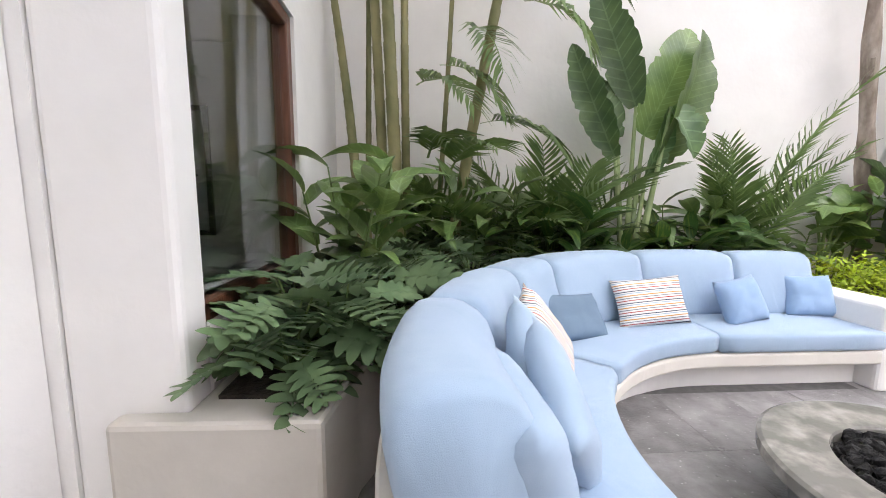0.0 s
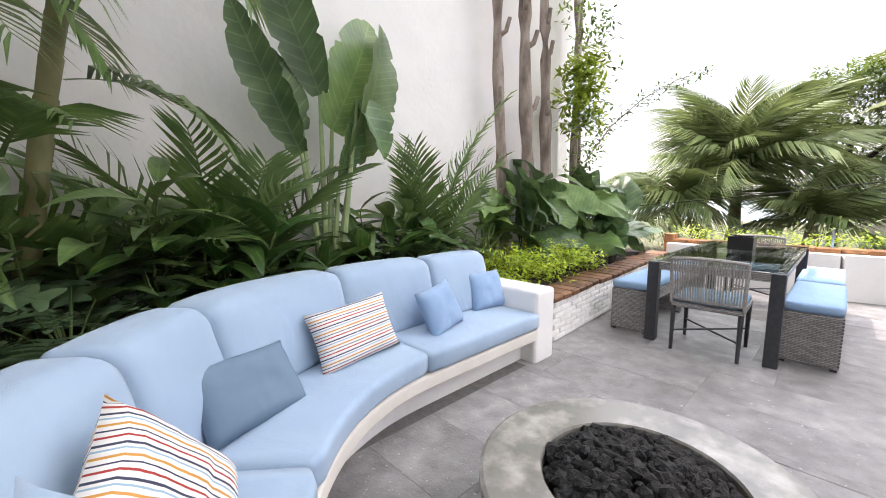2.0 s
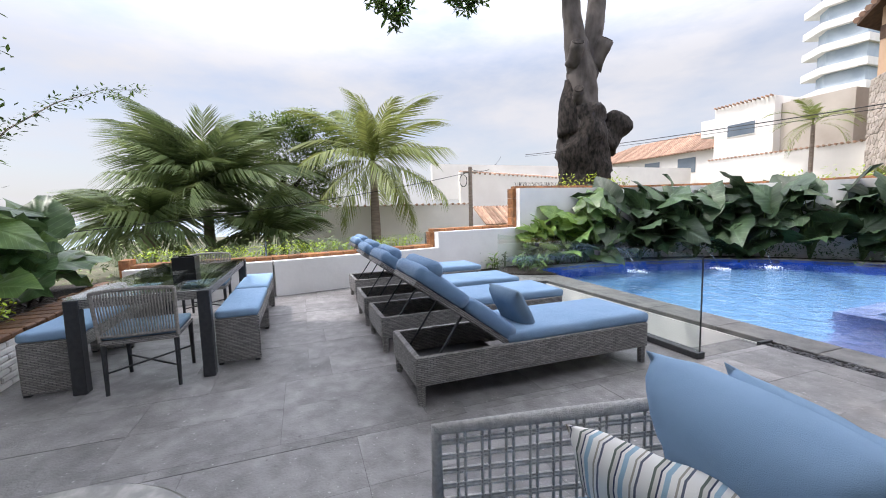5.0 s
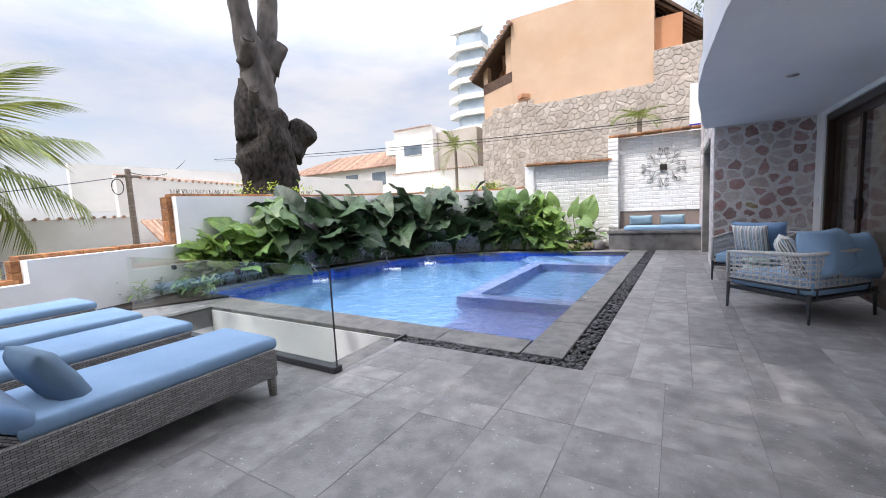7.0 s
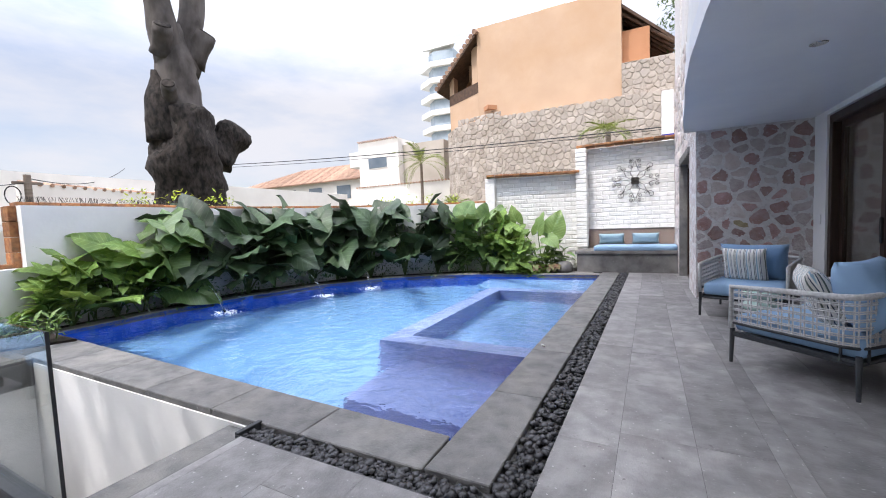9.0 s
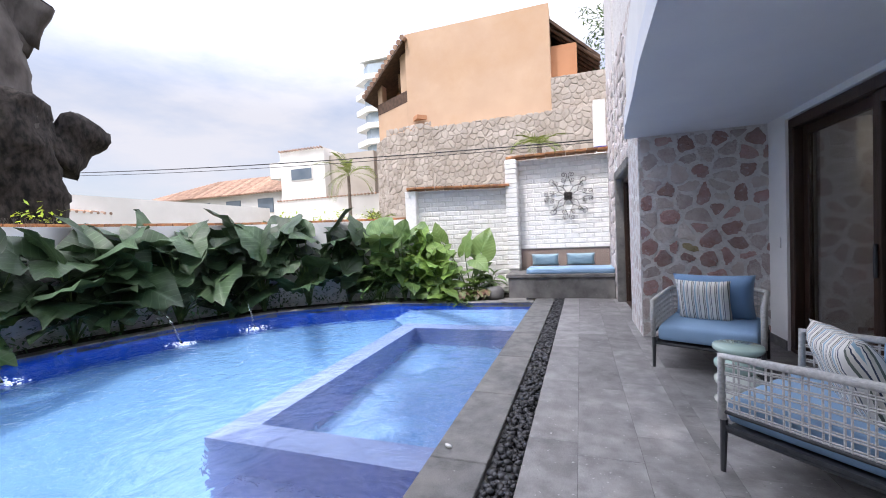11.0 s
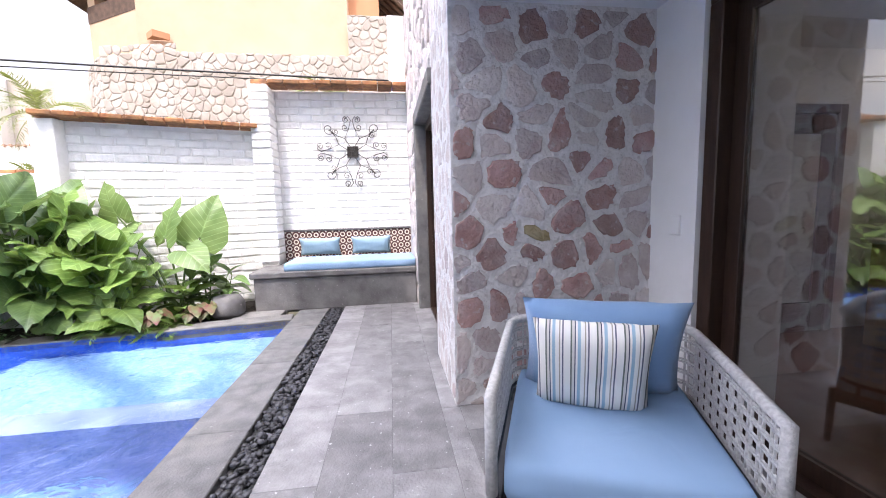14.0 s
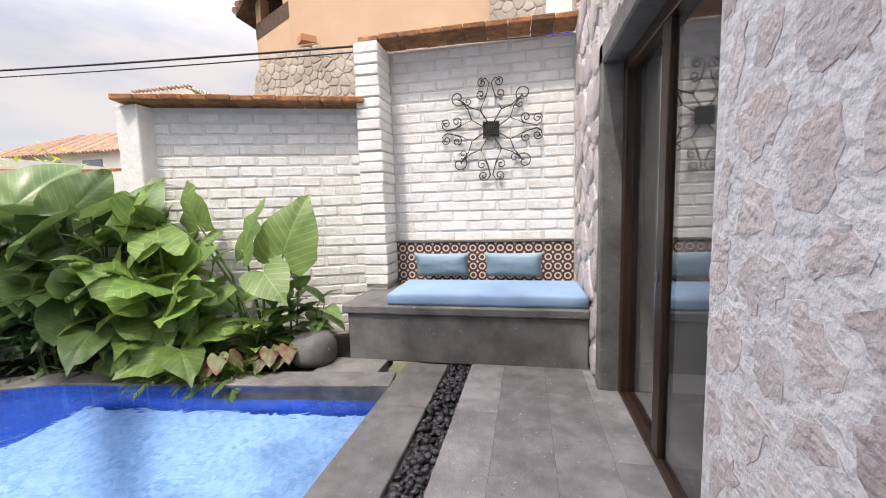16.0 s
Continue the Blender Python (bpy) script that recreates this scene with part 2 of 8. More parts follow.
DARKMETAL = mat("charcoal_powder_coat", (0.028, 0.03, 0.034), (0.04, 0.042, 0.046), scale=30, rough=0.45, bump=0.05, bscale=200)
IRON = mat("dark_wrought_iron", (0.06, 0.055, 0.05), (0.11, 0.10, 0.09), scale=30, rough=0.55, bump=0.2, metal=0.6)
SOFABLUE = mat("light_blue_canvas", (0.325, 0.445, 0.58), (0.36, 0.48, 0.61), scale=3, rough=0.92, bump=0.25, bscale=420, spec=0.12, sheen=0.25, stain=(0.34, 0.455, 0.61), sscale=2)
BLUE = mat("blue_canvas", (0.17, 0.285, 0.46), (0.20, 0.32, 0.49), scale=3, rough=0.92, bump=0.25, bscale=420, spec=0.12, sheen=0.25, rand=0.06)
MIDBLUE = mat("mid_blue_canvas", (0.26, 0.395, 0.58), (0.29, 0.425, 0.61), scale=3, rough=0.92, bump=0.25, bscale=420, spec=0.12, sheen=0.25)
SLATEBLUE = mat("slate_blue_canvas", (0.15, 0.22, 0.30), (0.175, 0.25, 0.33), scale=4, rough=0.92, bump=0.25, bscale=420, spec=0.12)
AQUA = mat("aqua_canvas", (0.274, 0.393, 0.463), (0.314, 0.433, 0.503), scale=4, rough=0.92, bump=0.25, bscale=420, spec=0.12)
SEATBLUE = mat("sky_blue_canvas", (0.245, 0.375, 0.54), (0.275, 0.405, 0.57), scale=3, rough=0.9, bump=0.25, bscale=420, spec=0.12)
W_, N_, O_, R_, S_ = (0.78, 0.76, 0.72), (0.06, 0.07, 0.11), (0.62, 0.30, 0.08), (0.42, 0.06, 0.05), (0.30, 0.45, 0.55)
STRIPE_WARM = stripes("multicolour_stripe", [(0.16, W_), (0.07, R_), (0.14, W_), (0.05, N_), (0.13, W_), (0.08, O_), (0.14, W_), (0.06, S_), (0.09, W_), (0.08, N_)], 0.078, "Y")
STRIPE_COOL = stripes("grey_blue_stripe", [(0.13, W_), (0.06, (0.13, 0.14, 0.18)), (0.07, W_), (0.05, (0.35, 0.33, 0.28)), (0.15, W_), (0.12, (0.32, 0.46, 0.56)), (0.08, W_), (0.04, N_), (0.1, (0.62, 0.6, 0.55)), (0.06, (0.14, 0.16, 0.14)), (0.14, W_)], 0.098, "X")
WICKER = woven("grey_wicker", (0.33, 0.315, 0.30), (0.19, 0.182, 0.175), 0.045, 0.013)
ROPE = mat("pale_grey_rope", (0.40, 0.395, 0.385), (0.54, 0.53, 0.52), scale=60, rough=0.8, bump=0.4, bscale=200, rand=0.1)
TAUPE_ROPE = mat("taupe_rope", (0.24, 0.225, 0.21), (0.36, 0.34, 0.32), scale=60, rough=0.85, bump=0.3, bscale=200)
WOODCAP = mat("brown_timber", (0.10, 0.048, 0.024), (0.21, 0.105, 0.05), scale=7, rough=0.6, bump=0.4, bscale=30, stretch=(0.25, 3, 3), rand=0.3)
DARKWOOD = mat("dark_brown_frame", (0.028, 0.014, 0.009), (0.043, 0.022, 0.014), scale=10, rough=0.4, bump=0.1, stretch=(3, 3, 0.3))
REDWOOD = mat("mahogany_frame", (0.10, 0.04, 0.024), (0.16, 0.068, 0.04), scale=10, rough=0.35, bump=0.1, stretch=(3, 3, 0.3))
SOIL = mat("dark_soil", (0.012, 0.009, 0.007), (0.035, 0.026, 0.019), scale=25, rough=0.95, bump=1.0, bscale=40)
MINT = mat("glazed_mint_ceramic", (0.42, 0.56, 0.50), (0.46, 0.60, 0.54), scale=4, rough=0.12, bump=0.02, coat=0.5)
CREAM = mat("glazed_cream_ceramic", (0.66, 0.68, 0.63), (0.70, 0.72, 0.67), scale=4, rough=0.12, bump=0.02, coat=0.5)
BLACKPOT = mat("black_ceramic", (0.012, 0.012, 0.013), (0.02, 0.02, 0.021), rough=0.35, bump=0.05)
MORTAR = mat("pale_mortar", (0.60, 0.585, 0.575), (0.70, 0.685, 0.675), scale=16, rough=0.95, bump=1.0, bscale=28, stain=(0.62, 0.60, 0.58), sscale=2.5)
STONE_RED = mat("mauve_quarry_stone", (0.31, 0.18, 0.165), (0.42, 0.27, 0.25), scale=8, rough=0.9, bump=0.8, bscale=45, rand=0.25, stain=(0.45, 0.38, 0.36), sscale=5)
STONE_GREY = mat("pinkish_grey_stone", (0.42, 0.36, 0.35), (0.54, 0.485, 0.47), scale=7, rough=0.9, bump=0.8, bscale=40, rand=0.16, stain=(0.34, 0.24, 0.225), sscale=5)
STONE_PALE = mat("pale_pink_stone", (0.51, 0.46, 0.44), (0.62, 0.575, 0.555), scale=7, rough=0.92, bump=0.9, bscale=35, rand=0.12, stain=(0.46, 0.36, 0.33), sscale=4)
STONE_OCHRE = mat("ochre_stone", (0.30, 0.24, 0.13), (0.42, 0.36, 0.22), scale=9, rough=0.9, bump=0.8, bscale=45, rand=0.1)
FARSTONE = mat("tan_field_stone", (0.348, 0.297, 0.243), (0.459, 0.403, 0.348), scale=1.6, rough=0.95, bump=0.8, bscale=6, island=0.14)
FARMORTAR = mat("grey_brown_mortar", (0.403, 0.343, 0.288), (0.504, 0.440, 0.376), scale=3, rough=0.95, bump=0.6, bscale=8)
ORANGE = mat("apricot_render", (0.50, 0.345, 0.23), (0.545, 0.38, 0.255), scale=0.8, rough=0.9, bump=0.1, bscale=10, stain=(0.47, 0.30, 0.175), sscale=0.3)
# darker copy of the apricot: shade under the eaves put into the colour
ORANGE_DARK = mat("dark_orange_render", (0.42, 0.20, 0.10), (0.48, 0.24, 0.125), scale=1.2, rough=0.9, bump=0.1)
ROOFTILE = mat("clay_roof_tile", (0.29, 0.175, 0.12), (0.42, 0.28, 0.195), scale=3, rough=0.9, bump=0.3, bscale=10, island=0.35)
TIMBER = mat("old_dark_timber", (0.06, 0.035, 0.022), (0.11, 0.065, 0.04), scale=5, rough=0.8, bump=0.3)
FARWHITE = mat("white_render", (0.72, 0.69, 0.64), (0.80, 0.77, 0.72), scale=0.7, rough=0.9, bump=0.05, stain=(0.66, 0.63, 0.58), sscale=0.3)
FARGREY = mat("weathered_render", (0.42, 0.37, 0.31), (0.50, 0.45, 0.39), scale=0.8, rough=0.9, bump=0.05)
FARGLASS = mat("dark_window_glass", (0.10, 0.13, 0.16), (0.16, 0.19, 0.22), scale=0.5, rough=0.08, bump=0.0, spec=0.8)
TOWERGLASS = mat("hazy_blue_glass", (0.30, 0.36, 0.41), (0.40, 0.46, 0.50), scale=0.5, rough=0.15, bump=0.0)
BARK = mat("rough_dark_bark", (0.006, 0.005, 0.004), (0.046, 0.037, 0.031), scale=11, rough=0.95, bump=1.0, bscale=16, stretch=(1, 1, 0.5))
BARK_GREY = mat("grey_brown_limb_bark", (0.05, 0.042, 0.037), (0.12, 0.105, 0.095), scale=4, rough=0.9, bump=0.6, bscale=12, stretch=(1, 1, 0.5))
BARK_PALE = mat("smooth_brown_bark", (0.17, 0.13, 0.105), (0.42, 0.36, 0.31), stain=(0.10, 0.075, 0.06), sscale=5, scale=7, rough=0.9, bump=0.7, bscale=14, stretch=(1, 1, 0.4))
CANE = mat("ringed_green_cane", (0.10, 0.11, 0.04), (0.25, 0.23, 0.11), scale=4, rough=0.6, bump=0.15, stretch=(1, 1, 0.6))
PALMTRUNK = mat("grey_palm_trunk", (0.16, 0.125, 0.10), (0.26, 0.21, 0.17), scale=3, rough=0.9, bump=0.6, bscale=8, stretch=(0.5, 0.5, 4))
LEAF_DARK = mat("deep_green_leaf", (0.046, 0.098, 0.036), (0.092, 0.168, 0.060), scale=5, rough=0.38, bump=0.1, bscale=30, rand=0.3, trans=0.16, spec=0.45)
LEAF_MID = mat("mid_green_leaf", (0.074, 0.140, 0.040), (0.138, 0.225, 0.070), scale=5, rough=0.34, bump=0.1, bscale=30, rand=0.3, trans=0.22, spec=0.5)
LEAF_LIGHT = mat("fresh_green_leaf", (0.092, 0.172, 0.034), (0.165, 0.262, 0.058), scale=5, rough=0.45, bump=0.1, bscale=30, rand=0.25, trans=0.28, spec=0.4)
LEAF_LIME = mat("lime_hedge_leaf", (0.213, 0.312, 0.022), (0.375, 0.500, 0.044), scale=9, rough=0.5, bump=0.0, island=0.35, trans=0.25)
LEAF_FAR = mat("far_palm_leaf", (0.072, 0.112, 0.038), (0.158, 0.208, 0.080), scale=1.2, rough=0.5, bump=0.0, island=0.3, trans=0.22)
LEAF_PALMS = mat("yellow_green_frond", (0.13, 0.17, 0.04), (0.22, 0.26, 0.08), scale=1.2, rough=0.5, bump=0.0, island=0.3, trans=0.25)
LEAF_TREE = mat("tree_leaf", (0.03, 0.07, 0.015), (0.075, 0.14, 0.03), scale=2, rough=0.5, bump=0.0, island=0.35, trans=0.2)
LEAF_BROAD = mat("sunlit_broad_leaf", (0.07, 0.12, 0.025), (0.13, 0.20, 0.045), scale=2, rough=0.5, bump=0.0, island=0.35, trans=0.25)
LEAF_BROM = mat("purple_green_leaf", (0.035, 0.022, 0.026), (0.06, 0.05, 0.045), scale=9, rough=0.45, bump=0.0, rand=0.2)
EAR_DARK = mat("dark_ear_leaf", (0.020, 0.042, 0.018), (0.044, 0.080, 0.034), scale=4, rough=0.48, bump=0.35, bscale=14, rand=0.45, trans=0.10, spec=0.4)
LEAF_RED = mat("red_veined_leaf", (0.13, 0.035, 0.035), (0.10, 0.15, 0.05), scale=12, rough=0.5, bump=0.0, rand=0.2)
STEM = mat("green_stalk", (0.07, 0.12, 0.035), (0.14, 0.20, 0.07), scale=6, rough=0.5, bump=0.05)
POOLFLOOR = mosaic("pale_blue_mosaic", (0.12, 0.27, 0.50), (0.23, 0.42, 0.63), (0.30, 0.46, 0.62), 0.03)
POOLWALL = mosaic("cobalt_mosaic", (0.008, 0.055, 0.42), (0.02, 0.11, 0.62), (0.05, 0.14, 0.5), 0.03)
SPAFLOOR = mosaic("mid_blue_mosaic", (0.18, 0.35, 0.62), (0.32, 0.50, 0.76), (0.32, 0.48, 0.70), 0.03)
SPAWALL = mosaic("lavender_mosaic", (0.19, 0.25, 0.52), (0.28, 0.34, 0.62), (0.33, 0.39, 0.62), 0.03)
TERRACOTTA = mat("terracotta_floor", (0.13, 0.05, 0.03), (0.2, 0.085, 0.05), scale=5, rough=0.35, bump=0.1, rand=0.2)
ROOMWALL = mat("room_white_paint", (0.74, 0.73, 0.70), (0.78, 0.77, 0.74), scale=2, rough=0.9, bump=0.05)
OAK = mat("natural_oak", (0.30, 0.18, 0.085), (0.40, 0.25, 0.125), scale=6, rough=0.5, bump=0.1, stretch=(0.3, 3, 3))
NAVY = mat("navy_rope_weave", (0.02, 0.028, 0.055), (0.04, 0.05, 0.085), scale=50, rough=0.8, bump=0.3, bscale=150)
BRASS = mat("brushed_brass", (0.55, 0.38, 0.16), (0.62, 0.44, 0.20), rough=0.25, bump=0.0, metal=1.0)
SILVER = mat("polished_steel", (0.6, 0.6, 0.6), (0.65, 0.65, 0.65), rough=0.12, bump=0.0, metal=1.0)
INK = mat("ink_blue_print", (0.012, 0.018, 0.032), (0.04, 0.055, 0.08), scale=12, rough=0.9, bump=0.0)
PAPER = mat("grey_white_paper", (0.55, 0.56, 0.56), (0.6, 0.61, 0.61), scale=4, rough=0.8, bump=0.02)
CABLE = mat("black_cable", (0.012, 0.012, 0.012), (0.02, 0.02, 0.02), rough=0.6, bump=0.0)
COBALT = mat("cobalt_paint", (0.01, 0.02, 0.30), (0.015, 0.03, 0.36), rough=0.6, bump=0.05)
SPRAY = mat("white_water_spray", (0.8, 0.85, 0.9), (0.9, 0.92, 0.95), rough=0.2, bump=0.3, trans=0.3)
GROUND = mat("dry_ground", (0.07, 0.075, 0.04), (0.14, 0.13, 0.08), scale=0.6, rough=0.95, bump=0.4, bscale=3)
SEA = mat("hazy_sea", (0.30, 0.38, 0.44), (0.36, 0.44, 0.50), scale=0.02, rough=0.25, bump=0.1, bscale=0.5)
CLEAR = glass("clear_glass", (0.96, 0.985, 0.97), 0.0, 0.035)
DOORGLASS = glass("door_glass", (0.86, 0.88, 0.89), 0.0, 0.20)
WINGLASS = glass("window_glass", (0.92, 0.94, 0.95), 0.0, 0.11)
LAMP = glow("warm_lamp", (1.0, 0.86, 0.66), 60.0)

# water: clear, tinted by the mosaic under it, broken by small ripples
WATER, n_, l_, p_ = nodes_of("pool_water")
p_.inputs["Base Color"].default_value = (0.80, 0.92, 1.0, 1)
p_.inputs["Transmission Weight"].default_value = 1.0
p_.inputs["Roughness"].default_value, p_.inputs["IOR"].default_value = 0.0, 1.33
nz_ = n_.new("ShaderNodeTexNoise")
nz_.inputs["Scale"].default_value, nz_.inputs["Detail"].default_value, nz_.inputs["Distortion"].default_value = 4.2, 3, 0.9
tc_ = n_.new("ShaderNodeTexCoord")
l_.new(tc_.outputs["Object"], nz_.inputs["Vector"])
bp_ = n_.new("ShaderNodeBump")
bp_.inputs["Strength"].default_value, bp_.inputs["Distance"].default_value = 0.55, 0.045
l_.new(nz_.outputs["Fac"], bp_.inputs["Height"])
l_.new(bp_.outputs["Normal"], p_.inputs["Normal"])

# talavera tile: rings and petals in cream, brown and black
TALAVERA, n_, l_, p_ = nodes_of("patterned_tile")
tc_ = n_.new("ShaderNodeTexCoord")
vo_ = n_.new("ShaderNodeTexVoronoi")
vo_.inputs["Scale"].default_value, vo_.inputs["Randomness"].default_value = 1 / 0.1, 0.0
l_.new(tc_.outputs["Object"], vo_.inputs["Vector"])
ms_ = n_.new("ShaderNodeMath")
ms_.operation = "SINE"
mm_ = n_.new("ShaderNodeMath")
mm_.operation = "MULTIPLY"
mm_.inputs[1].default_value = 26.0
l_.new(vo_.outputs["Distance"], mm_.inputs[0])
l_.new(mm_.outputs[0], ms_.inputs[0])
cr_ = n_.new("ShaderNodeValToRGB")
cr_.color_ramp.interpolation = "CONSTANT"
cr_.color_ramp.elements[0].color = (0.10, 0.05, 0.045, 1)
cr_.color_ramp.elements[1].position, cr_.color_ramp.elements[1].color = 0.45, (0.62, 0.56, 0.48, 1)
e_ = cr_.color_ramp.elements.new(0.25)
e_.color = (0.30, 0.13, 0.09, 1)
l_.new(ms_.outputs[0], cr_.inputs["Fac"])
l_.new(cr_.outputs["Color"], p_.inputs["Base Color"])
p_.inputs["Roughness"].default_value = 0.25


def speckle(m, colour, scale, lo, hi, amount=0.8):
    """Small separate flecks of another colour in a surface."""
    n, l = m.node_tree.nodes, m.node_tree.links
    p = next(q for q in n if q.type == "BSDF_PRINCIPLED")
    src = p.inputs["Base Color"].links[0].from_socket
    tc = n.new("ShaderNodeNewGeometry")
    nz = n.new("ShaderNodeTexNoise")
    nz.inputs["Scale"].default_value, nz.inputs["Detail"].default_value = scale, 2
    l.new(tc.outputs["Position"], nz.inputs["Vector"])
    rp = n.new("ShaderNodeMapRange")
    rp.inputs["From Min"].default_value, rp.inputs["From Max"].default_value = lo, hi
    rp.inputs["To Max"].default_value = amount
    l.new(nz.outputs["Fac"], rp.inputs["Value"])
    mx = n.new("ShaderNodeMix")
    mx.data_type = "RGBA"
    mx.inputs["B"].default_value = (*colour, 1)
    l.new(rp.outputs["Result"], mx.inputs["Factor"])
    l.new(src, mx.inputs["A"])
    l.new(mx.outputs["Result"], p.inputs["Base Color"])


def veined(m, spacing, slope, amount):
    """Pale side veins that leave the midrib at a slant, and the midrib itself."""
    n, l = m.node_tree.nodes, m.node_tree.links
    p = next(q for q in n if q.type == "BSDF_PRINCIPLED")
    src = p.inputs["Base Color"].links[0].from_socket

    def calc(op, a, b=None):
        q = n.new("ShaderNodeMath")
        q.operation = op
        for k, v in enumerate((a, b)):
            if isinstance(v, (int, float)):
                q.inputs[k].default_value = v
            elif v is not None:
                l.new(v, q.inputs[k])
        return q.outputs[0]

    tc = n.new("ShaderNodeTexCoord")
    sx = n.new("ShaderNodeSeparateXYZ")
    l.new(tc.outputs["Object"], sx.inputs[0])
    ax = calc("ABSOLUTE", sx.outputs["X"])
    u = calc("FRACT", calc("DIVIDE", calc("SUBTRACT", sx.outputs["Y"], calc("MULTIPLY", ax, slope)), spacing))
    side = calc("LESS_THAN", calc("ABSOLUTE", calc("SUBTRACT", u, 0.5)), 0.07)
    rib = calc("LESS_THAN", ax, 0.007)
    hv = n.new("ShaderNodeHueSaturation")
    hv.inputs["Saturation"].default_value, hv.inputs["Value"].default_value = 0.85, 2.0
    mx = n.new("ShaderNodeMix")
    mx.data_type = "RGBA"
    l.new(calc("MULTIPLY", calc("MAXIMUM", side, rib), amount), mx.inputs["Factor"])
    l.new(src, hv.inputs["Color"])
    l.new(src, mx.inputs["A"])
    l.new(hv.outputs["Color"], mx.inputs["B"])
    l.new(mx.outputs["Result"], p.inputs["Base Color"])


def creased(m, scale, strength):
    """Broad soft creases under the weave."""
    n, l = m.node_tree.nodes, m.node_tree.links
    weave = next(q for q in n if q.type == "BUMP")
    tc = n.new("ShaderNodeTexCoord")
    mp = n.new("ShaderNodeMapping")
    mp.inputs["Scale"].default_value = (1.0, 1.0, 0.45)
    nz = n.new("ShaderNodeTexNoise")
    nz.inputs["Scale"].default_value, nz.inputs["Detail"].default_value, nz.inputs["Distortion"].default_value = scale, 3, 1.6
    bp = n.new("ShaderNodeBump")
    bp.inputs["Strength"].default_value, bp.inputs["Distance"].default_value = strength, 0.03
    l.new(tc.outputs["Object"], mp.inputs["Vector"])
    l.new(mp.outputs["Vector"], nz.inputs["Vector"])
    l.new(nz.outputs["Fac"], bp.inputs["Height"])
    l.new(bp.outputs["Normal"], weave.inputs["Normal"])


for m_ in (SOFABLUE, SEATBLUE, BLUE, MIDBLUE, AQUA, SLATEBLUE):
    creased(m_, 3.8, 0.28)
for m_ in (EAR_DARK, LEAF_LIGHT, LEAF_DARK):
    veined(m_, 0.095, 0.75, 0.55)
veined(LEAF_MID, 0.07, 0.9, 0.4)
speckle(PAVING, (0.50, 0.49, 0.48), 40, 0.685, 0.72)
speckle(PAVING, (0.09, 0.085, 0.085), 22, 0.69, 0.76, 0.7)
speckle(COPING, (0.34, 0.33, 0.32), 38, 0.70, 0.75)
speckle(BENCHSTONE, (0.30, 0.29, 0.285), 30, 0.70, 0.76)
for m_ in (STONE_RED, STONE_GREY, STONE_PALE):
    speckle(m_, (0.50, 0.45, 0.43), 24, 0.62, 0.70, 0.7)
speckle(MORTAR, (0.40, 0.36, 0.345), 20, 0.60, 0.70, 0.6)

# ---- building tools ----
def mesh_of(bm, material, smooth=False, name="mesh"):
    me = bpy.data.meshes.new(name)
    bm.normal_update()
    bm.to_mesh(me)
    bm.free()
    me.materials.append(material)
    if smooth:
        me.polygons.foreach_set("use_smooth", [True] * len(me.polygons))
    return me


def mesh_py(verts, faces, material, smooth=False, name="mesh"):
    me = bpy.data.meshes.new(name)
    me.from_pydata([tuple(v) for v in verts], [], faces)
    me.materials.append(material)
    if smooth:
        me.polygons.foreach_set("use_smooth", [True] * len(me.polygons))
    me.update()
    return me


def thing(name, m=None, label="", category="", group="", kind=""):
    ob = new(name)
    ob.empty_display_size = 0.1
    ob.matrix_basis = m if m is not None else Matrix()
    return tagged(ob, label, category, group, kind)


def part(name, bm, material, parent, label="", smooth=False, m=None):
    me = bm if isinstance(bm, bpy.types.Mesh) else mesh_of(bm, material, smooth, name)
    ob = new(name, me)
    ob.parent = parent
    if m is not None:
        ob.matrix_basis = m
    if label:
        ob["label"] = label
    return ob


def solid(name, bm, material, label="", category="", kind="", group="", smooth=False, m=None):
    me = bm if isinstance(bm, bpy.types.Mesh) else mesh_of(bm, material, smooth, name)
    ob = new(name, me)
    if m is not None:
        ob.matrix_basis = m
    return tagged(ob, label, category, group, kind)


def bm_new():
    return bmesh.new()


def box(bm, x0, x1, y0, y1, z0, z1, bevel=0.0, seg=1):
    r = bmesh.ops.create_cube(bm, size=1.0, matrix=Matrix.Translation(((x0 + x1) / 2, (y0 + y1) / 2, (z0 + z1) / 2)) @ Matrix.Diagonal((abs(x1 - x0), abs(y1 - y0), abs(z1 - z0), 1)))
    if bevel:
        edges = list({e for v in r["verts"] for e in v.link_edges})
        bmesh.ops.bevel(bm, geom=edges, offset=bevel, segments=seg, profile=0.5, affect="EDGES")
    return bm


def boxm(x0, x1, y0, y1, z0, z1, bevel=0.0, seg=1):
    return box(bmesh.new(), x0, x1, y0, y1, z0, z1, bevel, seg)


def tube(bm, points, radii, n=8, cap=True):
    """A round bar through points, with a radius at each."""
    pts = [Vector(p) for p in points]
    if not hasattr(radii, "__len__"):
        radii = [radii] * len(pts)
    rings = []
    for i, p in enumerate(pts):
        d = (pts[min(i + 1, len(pts) - 1)] - pts[max(i - 1, 0)]).normalized()
        a = d.cross(Vector((0, 0, 1)))
        if a.length < 0.05:
            a = d.cross(Vector((0, 1, 0)))
        a.normalize()
        b = d.cross(a)
        rings.append([bm.verts.new(p + (a * math.cos(2 * math.pi * k / n) + b * math.sin(2 * math.pi * k / n)) * radii[i]) for k in range(n)])
    for r0, r1 in zip(rings, rings[1:]):
        for k in range(n):
            bm.faces.new((r0[k], r0[(k + 1) % n], r1[(k + 1) % n], r1[k]))
    if cap:
        bm.faces.new(list(reversed(rings[0])))
        bm.faces.new(rings[-1])
    return bm


